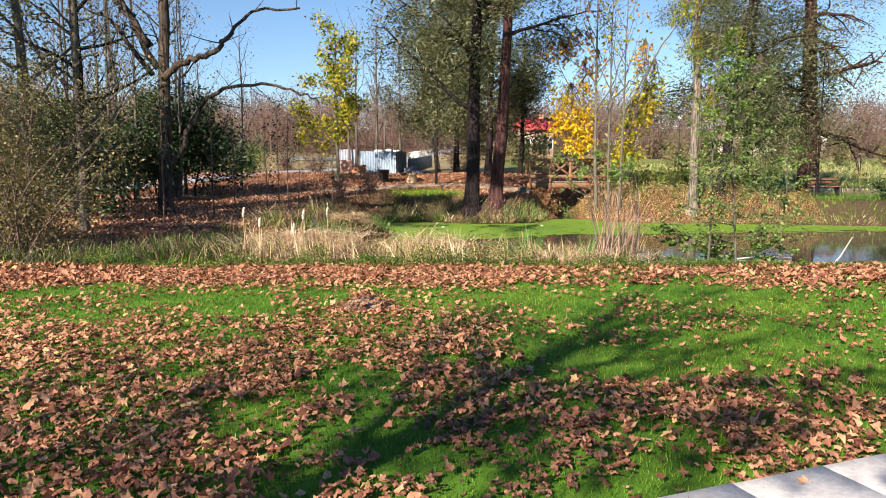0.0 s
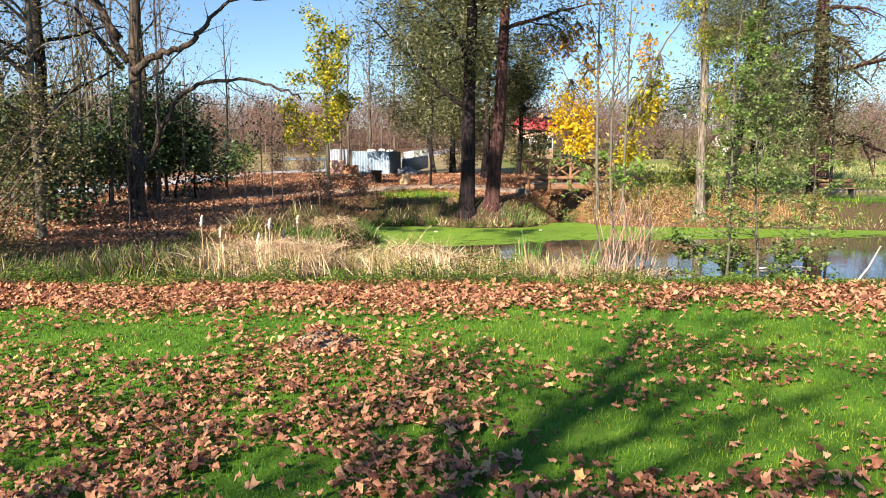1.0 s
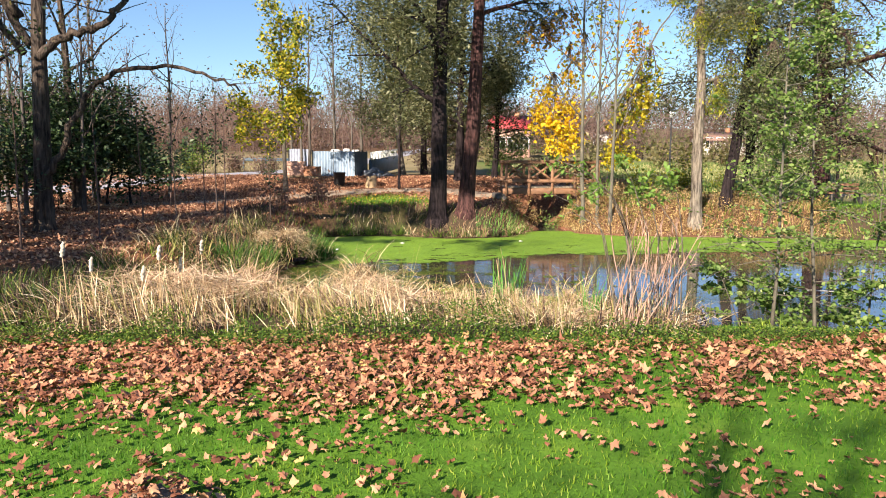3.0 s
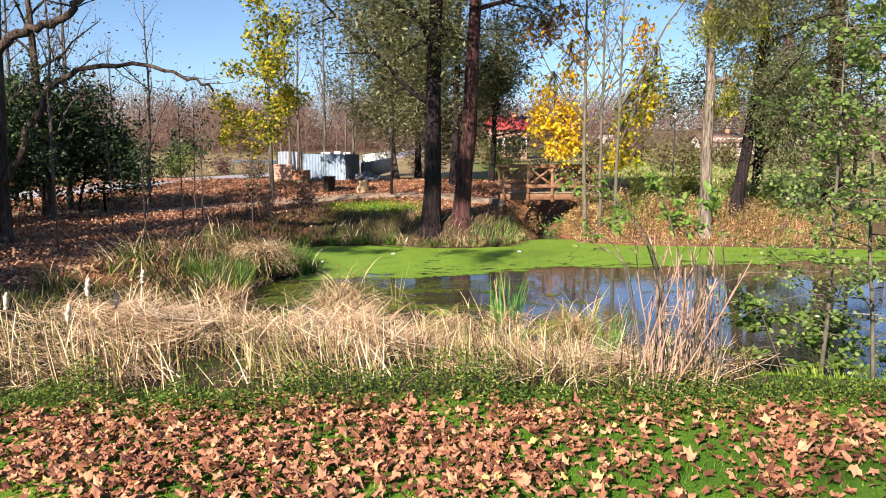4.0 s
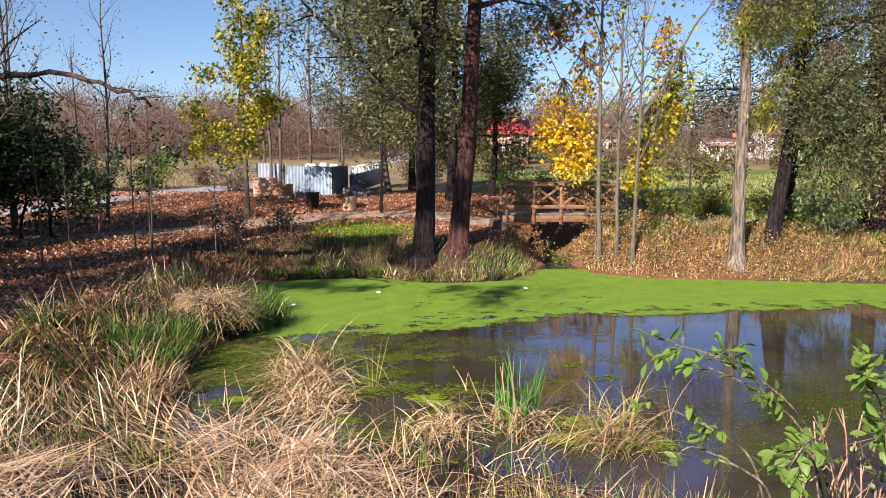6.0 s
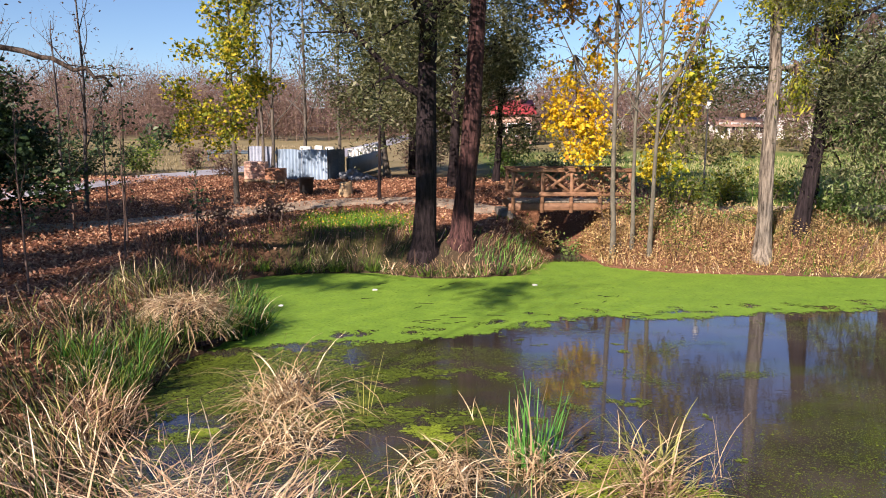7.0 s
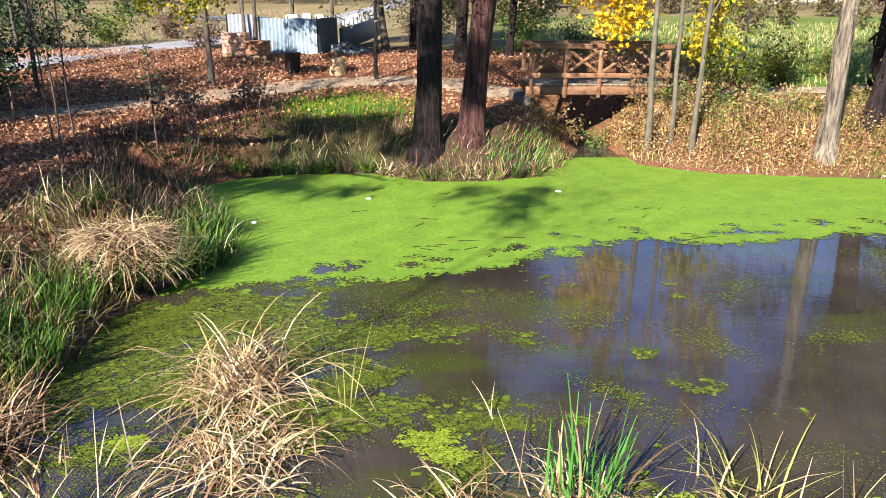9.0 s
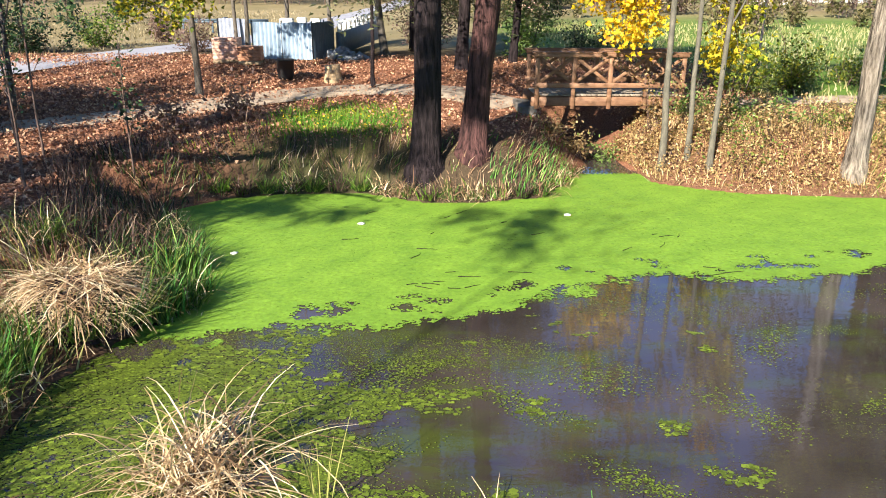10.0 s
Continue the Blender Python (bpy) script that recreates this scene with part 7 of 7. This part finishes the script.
reed_bed("bank_grass", 1800, (-8, 5.6), (29.8, 35), (0.12, 0.35), BANK_GRASS, "rough green grass on the far bank", lambda x, y: (shore_distance(x, y) > 0.2) & (shore_distance(x, y) < 1.8) & (fbm(x * 1.2, y * 1.2, 186) > 0.5), (0.0, 0.7), (0.1, 1.0), (0.014, 0.03), 3)
reed_bed("bank_sedge", 2800, (-8, 0.8), (29.8, 35), (0.15, 0.5), SEDGE_DARK, "dark green sedge on the far bank", lambda x, y: (shore_distance(x, y) > 0) & (shore_distance(x, y) < 1.0) & (fbm(x * 1.3, y * 1.3, 184) > 0.44), (0.0, 0.8), (0.3, 1.5), (0.014, 0.03), 3)
reed_bed("bank_straw", 1700, (-6, 0.8), (29.8, 35), (0.15, 0.5), STRAW, "dead straw on the far bank", lambda x, y: (shore_distance(x, y) > 0) & (shore_distance(x, y) < 0.8) & (fbm(x * 1.5, y * 1.5, 185) > 0.47), (0.2, 1.2), (0.1, 1.4), (0.014, 0.028), 3)
reed_bed("bank_sedge", 700, (2.6, 5.0), (30.2, 33), (0.15, 0.45), REED_GREEN, "fresh green sedge by the willows' feet", shore_band(0.0, 0.8), (0.0, 0.5), (0.1, 0.9), (0.014, 0.028), 3)
reed_bed("bank_straw", 2200, (0.4, 5.0), (29.8, 34), (0.1, 0.4), STRAW_BROWN, "dead straw round the willows' feet", shore_band(0.0, 1.2), (0.1, 1.2), (0.0, 1.2), (0.012, 0.026), 3)
reed_bed("dry_herbs", 12000, (5.6, 16), (30.2, 35.6), (0.10, 0.42), TAN_HERB, "dense tan dry herbs on the far bank", lambda x, y: (shore_distance(x, y) > 0.05) & (rng.random(len(x)) < 0.4 + 0.6 * fbm(x * 1.1, y * 1.1, 85)), (0.0, 0.6), (-0.3, 0.9), (0.008, 0.02), 3)
reed_bed("bank_sedge", 4200, (-9, -1.8), (17.5, 31), (0.2, 0.5), SEDGE_DARK, "dark green sedge on the left bank", shore_band(0.0, 1.6), (0.0, 0.7), (0.1, 1.0), (0.012, 0.03), 3)
reed_bed("bank_straw", 2400, (-9, -1.8), (17.5, 31), (0.2, 0.6), STRAW_BROWN, "dead straw among the sedge", shore_band(0.0, 1.6), (0.2, 1.2), (0.1, 1.0), (0.012, 0.03), 3)
reed_bed("bank_fringe", 9000, (5.6, 18), (29, 34), (0.08, 0.3), STRAW, "short straw fringe at the waterline", shore_band(-0.08, 0.45), (0.2, 1.2), (0.1, 1.0), (0.012, 0.026), 2)
reed_bed("bank_grass", 5000, (11, 24), (28.5, 34), (0.12, 0.4), BANK_GRASS, "short dry grass on the right-hand far bank", shore_band(0.0, 2.4), (0.0, 0.8), (0.1, 1.0), (0.012, 0.03), 3)
reed_bed("bank_grass", 5500, (-2.8, 1.2), (32.6, 37.2), (0.10, 0.26), GRASS, "green grass patch on the far bank", lambda x, y: (shore_distance(x, y) > 0.8) & (np.exp(-(((x + 1.0) / 1.7) ** 2 + ((y - 34.4) / 1.9) ** 2)) > rng.random(len(x)) * 0.9), (0.0, 0.6), (0.1, 0.8), (0.012, 0.03), 2)
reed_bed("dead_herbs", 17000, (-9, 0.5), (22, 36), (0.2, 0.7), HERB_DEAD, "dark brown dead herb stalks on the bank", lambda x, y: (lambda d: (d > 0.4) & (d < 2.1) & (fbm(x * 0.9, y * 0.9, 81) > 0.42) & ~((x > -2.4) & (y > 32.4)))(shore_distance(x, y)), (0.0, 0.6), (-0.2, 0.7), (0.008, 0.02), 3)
reed_bed("meadow_grass", 14000, (8, 42), (37, 72), (0.12, 0.35), MEADOW_GREEN, "rough green meadow grass", None, (0.0, 0.6), (0.1, 0.8), (0.03, 0.07), 2)
reed_bed("verge_grass", 16000, (-45, -9), (42, 85), (0.08, 0.28), MEADOW, "pale dry field grass beyond the road", lambda x, y: x < np.interp(y, [40, 44.7, 48.5, 54, 64, 85], [-17.5, -13.7, -12, -10.4, -8.4, -5.8]), (0.0, 0.6), (0.1, 0.8), (0.03, 0.06), 2)
x, y, z = spot(110000, (5.6, 16), (29.6, 36), lambda x, y: (shore_distance(x, y) > 0.03) & (rng.random(len(x)) < 0.35 + 0.6 * fbm(x * 1.3, y * 1.3, 83)))
b = Buf()
leaf_cloud(b, np.stack([x, y, z + rng.random(len(x)) ** 1.5 * (0.08 + 0.5 * smooth(0.4, 0.75, fbm(x * 1.4, y * 1.4, 87)))], -1), rng.uniform(0.035, 0.085, len(x)), rng, 0.6, 0.6, 0.0, False)
whole("bramble_cover", b, LEAF_BRAMBLE, "brown and yellow low brambles on the far bank", "brambles", kind="stuff")
x, y, z = spot(52000, (-6.5, 8.5), (12.0, 13.6), lambda x, y: np.abs(y - 12.66 - 0.12 * np.sin(x * 1.7)) < 0.18 + 0.38 * fbm(x * 1.5, y * 1.5, 18))
b = Buf()
leaf_cloud(b, np.stack([x, y, z + rng.uniform(0.01, 1, len(x)) * (0.08 + 0.36 * smooth(0.35, 0.7, fbm(x * 1.7, y * 0.8, 20)) * smooth(6, 1, x))], -1), rng.uniform(0.02, 0.044, len(x)), rng, 0.5, 0.5)
whole("nettle_strip", b, LEAF_NETTLE, "strip of low green nettles before the reeds", "nettles", kind="stuff")
x, y, z = spot(2200, (5.0, 12), (13.6, 17.0), lambda x, y: fbm(x * 0.9, y * 0.9, 19) > 0.5)
b = Buf()
leaf_cloud(b, np.stack([x, y, np.maximum(z, 0) + rng.uniform(0.01, 0.25, len(x))], -1), rng.uniform(0.04, 0.09, len(x)), rng, 0.5, 0.6)
whole("bank_herbs", b, LEAF_HERB, "green herbs at the water's edge", "herbs", kind="stuff")
reed_bed("edge_grass", 6000, (4.8, 16), (13.6, 17.4), (0.05, 0.2), BANK_GRASS, "rough dry grass at the lawn's edge", shore_band(0.0, 3.4), (0.0, 0.6), (0.1, 0.9), (0.008, 0.018), 3)


reed_bed("bank_straw", 2500, (-7.5, -1.9), (18.6, 25.6), (0.3, 0.75), STRAW, "tumbled dead straw among sedge on the marshy bank", lambda x, y: (shore_distance(x, y) > -0.1) & (shore_distance(x, y) < 2.9 - 1.2 * smooth(25, 28, y)) & (fbm(x * 1.2, y * 1.2, 181) > 0.52), (0.4, 1.6), (-0.2, 1.2), (0.010, 0.022), 4, lift=0.05, mound=0.2)
reed_bed("bank_sedge", 2600, (-7.0, -1.9), (18.6, 29), (0.25, 0.55), SEDGE_DARK, "dark green sedge on the marshy bank", lambda x, y: (shore_distance(x, y) > -0.05) & (shore_distance(x, y) < 2.6 - 1.2 * smooth(25, 28, y)) & (fbm(x * 1.1, y * 1.1, 182) > 0.46), (0.0, 0.6), (0.2, 1.4), (0.012, 0.026), 4)
reed_bed("green_reeds", 1800, (-6.5, -1.9), (19, 26), (0.25, 0.6), STRAW_GREEN, "yellow-green sword-leaved sedge on the marshy bank", lambda x, y: (shore_distance(x, y) > -0.05) & (shore_distance(x, y) < 2.4) & (fbm(x * 1.3, y * 1.3, 183) > 0.46), (0.0, 0.6), (0.2, 1.3), (0.014, 0.028), 4)


x, y, z = spot(9000, (6.0, 16), (30.8, 35), lambda x, y: (shore_distance(x, y) > 0.5) & (fbm(x * 0.9, y * 0.9, 187) > 0.56))
b = Buf()
leaf_cloud(b, np.stack([x, y, z + rng.random(len(x)) * 0.4], -1), rng.uniform(0.05, 0.10, len(x)), rng, 0.5, 0.6)
whole("bank_herbs", b, LEAF_HERB, "green herbs among brown brambles on the far bank", "herbs", kind="stuff")
reed_bed("dead_herbs", 5000, (5.8, 16), (30.5, 35), (0.15, 0.6), HERB_DEAD, "dark dead herb stalks among brambles", lambda x, y: (shore_distance(x, y) > 0.3) & (fbm(x * 1.3, y * 1.3, 188) > 0.5), (0.0, 0.8), (-0.2, 0.9), (0.010, 0.022), 3)


def cattail(x, y, hgt, seed):
    rg = np.random.default_rng(seed)
    z = gz(x, y)
    ob = thing("cattail", (x, y, z), "cattail stalk with a fluffy white seed head", "cattail", "cattails in the reed bed")
    tip = np.array([x + rg.normal() * 0.05, y + rg.normal() * 0.05, z + hgt])
    b = Buf()
    tube(b, [(x, y, z - 0.05), ((x + tip[0]) / 2, (y + tip[1]) / 2, z + hgt / 2), tip], [0.007, 0.006, 0.005], 5)
    part("stalk", b, STRAW, ob)
    b = Buf()
    rise = np.linspace(0, 1, 13)
    bulk = np.interp(rise, [0, 0.08, 0.35, 0.7, 0.92, 1], [0.008, 0.019, 0.026, 0.023, 0.017, 0.004]) * rg.uniform(0.94, 1.06, 13)
    tube(b, [tip + [rg.normal() * 0.006 + 0.02 * f * f, rg.normal() * 0.006, 0.2 * f - 0.05] for f in rise], bulk, 9, gnarl=0.25)
    part("seed_head", b, FLUFF, ob, "fluffy white seed head", smooth=True)
    b = Buf()
    blades(b, np.array([[x, y, z]] * 3), rg.uniform(0.6, 1.0, 3), rg.uniform(0, 6, 3), 0.15, 0.5, 0.014, 4)
    part("leaf", b, STRAW, ob)


for k, (x, y, hh) in enumerate([(-3.85, 13.95, 0.85), (-2.75, 14.1, 0.8), (-3.6, 14.1, 0.65), (-2.3, 14.5, 0.85), (-2.5, 14.3, 0.62), (-3.0, 14.0, 0.55)]):
    cattail(x, y, hh, 300 + k)

# ---- lawn ----
def lawn_spot(n, r):
    x, y = r.uniform(-11, 12, n), r.uniform(0.5, 14.6, n)
    keep = y > 3.30 + (x - 0.9) * 0.38
    keep &= r.random(n) < np.clip(1.15 - y / 16, 0.35, 1)
    return x[keep], y[keep]


x, y = lawn_spot(480000, rng)
n = len(x)
z = ground_z(x, y)
b = Buf()
blades(b, np.stack([x, y, z - 0.004], -1), rng.uniform(0.022, 0.055, n), rng.uniform(0, 6.28, n), rng.uniform(0.0, 0.8, n), rng.uniform(0.1, 0.9, n), rng.uniform(0.003, 0.007, n) * (1 + y / 11), 1, rng.uniform(0, 6.28, n))
whole("lawn_grass", b, GRASS, "short green lawn grass", "grass", kind="stuff")

# a molehill under leaves
MX, MY = -0.92, 8.62
mr = np.linspace(0, 1, 7)
ma = np.arange(22) * 2 * np.pi / 22
mv = np.array([[MX + 0.36 * r * np.cos(a) * (1 + 0.12 * np.sin(3 * a)), MY + 0.28 * r * np.sin(a), gz(MX, MY) - 0.03 + 0.19 * (1 - r**2) ** 1.2 + 0.03 * np.sin(5 * a + 7 * r)] for r in mr for a in ma])
i, j = np.meshgrid(np.arange(6), np.arange(22), indexing="ij")
k = (j + 1) % 22
SOIL = surface("dry_soil", [(0.3, (0.16, 0.12, 0.09)), (0.7, (0.34, 0.28, 0.22))], 9.0, 0.95, 0.8, 0.02, None, 0.4)
whole("molehill", Buf().add(mv, np.stack([i * 22 + j, i * 22 + k, (i + 1) * 22 + k, (i + 1) * 22 + j], -1).reshape(-1, 4)), SOIL, "pale dry molehill half covered by brown leaves", "molehill", origin=(MX, MY, gz(MX, MY)))

# ---- fallen leaves ----
def leaf_density(x, y):
    n = fbm(x * 0.8 + 3, y * 0.8, 91, 3)
    n2 = fbm(x * 2.3, y * 2.3, 95, 2)
    left = smooth(1.5, -1.0, x) * np.exp(-((y - 6.2 - 0.15 * x) / 1.5) ** 2)
    foot = np.exp(-((y - 4.1 - 0.12 * x) / 0.9) ** 2)
    belt = 1.0 * smooth(10.0, 11.7, y) * (0.25 + 0.75 * smooth(3.8, 0.5, x))
    base = 0.10 + 1.0 * left + 0.95 * foot + 1.0 * belt
    return np.clip(base * (0.10 + 2.0 * smooth(0.38, 0.62, 0.5 * n + 0.5 * n2)) + 0.40 * smooth(9.4, 11.8, y + 1.2 * (n2 - 0.5)) * smooth(9, 3, x) * (0.5 + n), 0, 1)


x, y = rng.uniform(-14, 13, 250000), rng.uniform(-6.0, 12.9, 250000)
keep = (rng.random(len(x)) < leaf_density(x, y) * smooth(14, 8, np.abs(x)) * smooth(-6, 0, y) * smooth(12.9, 12.3, y + 0.8 * (fbm(x * 1.1, y * 1.1, 97) - 0.5))) & ((y > 3.3 + (x - 0.9) * 0.38) | (rng.random(len(x)) < 0.03))
x, y = x[keep], y[keep]
mx_, my_ = MX + rng.normal(size=300) * 0.3, MY - 0.17 + rng.normal(size=300) * 0.17
x, y = np.concatenate([x, mx_]), np.concatenate([y, my_])
n = len(x)
mole = 0.19 * np.clip(1 - (((x - MX) / 0.36) ** 2 + ((y - MY) / 0.28) ** 2), 0, 1) ** 1.2
z = ground_z(x, y) + mole + 0.022 + rng.random(n) * 0.02
size = np.clip(rng.normal(0.061, 0.015, n), 0.032, 0.105) * (1 + 0.22 * smooth(9.4, 11.0, y))
yaw = rng.uniform(0, 6.28, n)
tx, ty = rng.normal(size=n) * 0.27, rng.normal(size=n) * 0.27
flip = np.where(rng.random(n) < 0.5, 1.0, -1.0)
shape = rng.integers(0, 8, n)
order = np.argsort(np.hypot(x - 0.3, y - 4.0))
closest = set(order[:300].tolist())
stuff = Buf()
FAR_SHAPES = [(v[[0, 2, 5, 8, 9, 11, 14]] * [1, 1, 1.5], np.array([(0, 1 + (i + 1) % 6, 1 + i) for i in range(6)])) for v, t in SMALL_SHAPES]
for s in range(16):
    far_off = s > 7
    idx = np.array([q for q in np.nonzero((shape == s % 8) & ((np.abs(x) > 5.0) == far_off))[0] if q not in closest], int)
    v, t = (FAR_SHAPES if far_off else SMALL_SHAPES)[s % 8]
    c_, s_ = np.cos(yaw[idx])[:, None], np.sin(yaw[idx])[:, None]
    lx, ly, lz = v[None, :, 0] * size[idx, None], v[None, :, 1] * size[idx, None], v[None, :, 2] * size[idx, None] * flip[idx, None]
    lz = lz + lx * tx[idx, None] + ly * ty[idx, None]
    lz = lz - np.minimum(lz.min(1, keepdims=True), 0) * 0.8
    P = np.stack([x[idx, None] + lx * c_ - ly * s_, y[idx, None] + lx * s_ + ly * c_, z[idx, None] + lz], -1)
    stuff.add(P.reshape(-1, 3), None, (t[None] + (np.arange(len(idx)) * len(v))[:, None, None]).reshape(-1, 3))
fallen = whole("fallen_leaves", stuff, LEAF_FALLEN, "curled brown maple leaves scattered on the lawn", "leaves", kind="stuff")
LEAF_ONE = surface("leaf_fallen_single", [(0.3, (0.14, 0.055, 0.033)), (0.7, (0.34, 0.155, 0.095))], 1.2, 0.65, 0.3, 0.003, None, 0.25, vary=0.5)
leaf_meshes = []
for v, t in SHAPES:
    leaf_meshes.append(mesh_of("leaf", Buf().add(v, None, t), LEAF_ONE))
for q in order[:300]:
    o = new("leaf", leaf_meshes[shape[q]])
    o.parent = fallen
    o.matrix_basis = Matrix.Translation((x[q], y[q], z[q] + 0.012)) @ Euler((tx[q], ty[q], yaw[q])).to_matrix().to_4x4() @ Matrix.Diagonal((size[q], size[q], size[q] * flip[q], 1))

x, y = rng.normal(-1.0, 1.2, 260), rng.normal(34.6, 1.2, 260)
keep = shore_distance(x, y) > 0.9
x, y = x[keep], y[keep]
b = Buf()
leaf_cloud(b, np.stack([x, y, ground_z(x, y) + 0.05 + rng.random(len(x)) * 0.12], -1), rng.uniform(0.04, 0.08, len(x)), rng, 0.25, 0.8)
whole("yellow_leaves", b, LEAF_YGOLD, "yellow leaves fallen on the green bank", "leaves", kind="stuff")

# leaf litter on the slopes
x, y = rng.uniform(-16, 12, 210000), rng.uniform(17, 46, 210000)
keep = (rng.random(len(x)) < litter_share(x, y) * 0.8 * (np.where(x < -2.5, 0.5, 0.2) + 0.5 * smooth(0.5, 1.1, path_gap(x, y)))) & (shore_distance(x, y) > 0.6)
x, y = x[keep], y[keep]
n = len(x)
b = Buf()
leaf_cloud(b, np.stack([x, y, ground_z(x, y) + 0.02 + rng.random(n) * 0.03], -1), rng.uniform(0.05, 0.105, n), rng, 0.25, 0.8, 0.0, None)
whole("leaf_litter", b, LEAF_LITTER, "thick brown leaf litter under the trees", "leaves", kind="stuff")
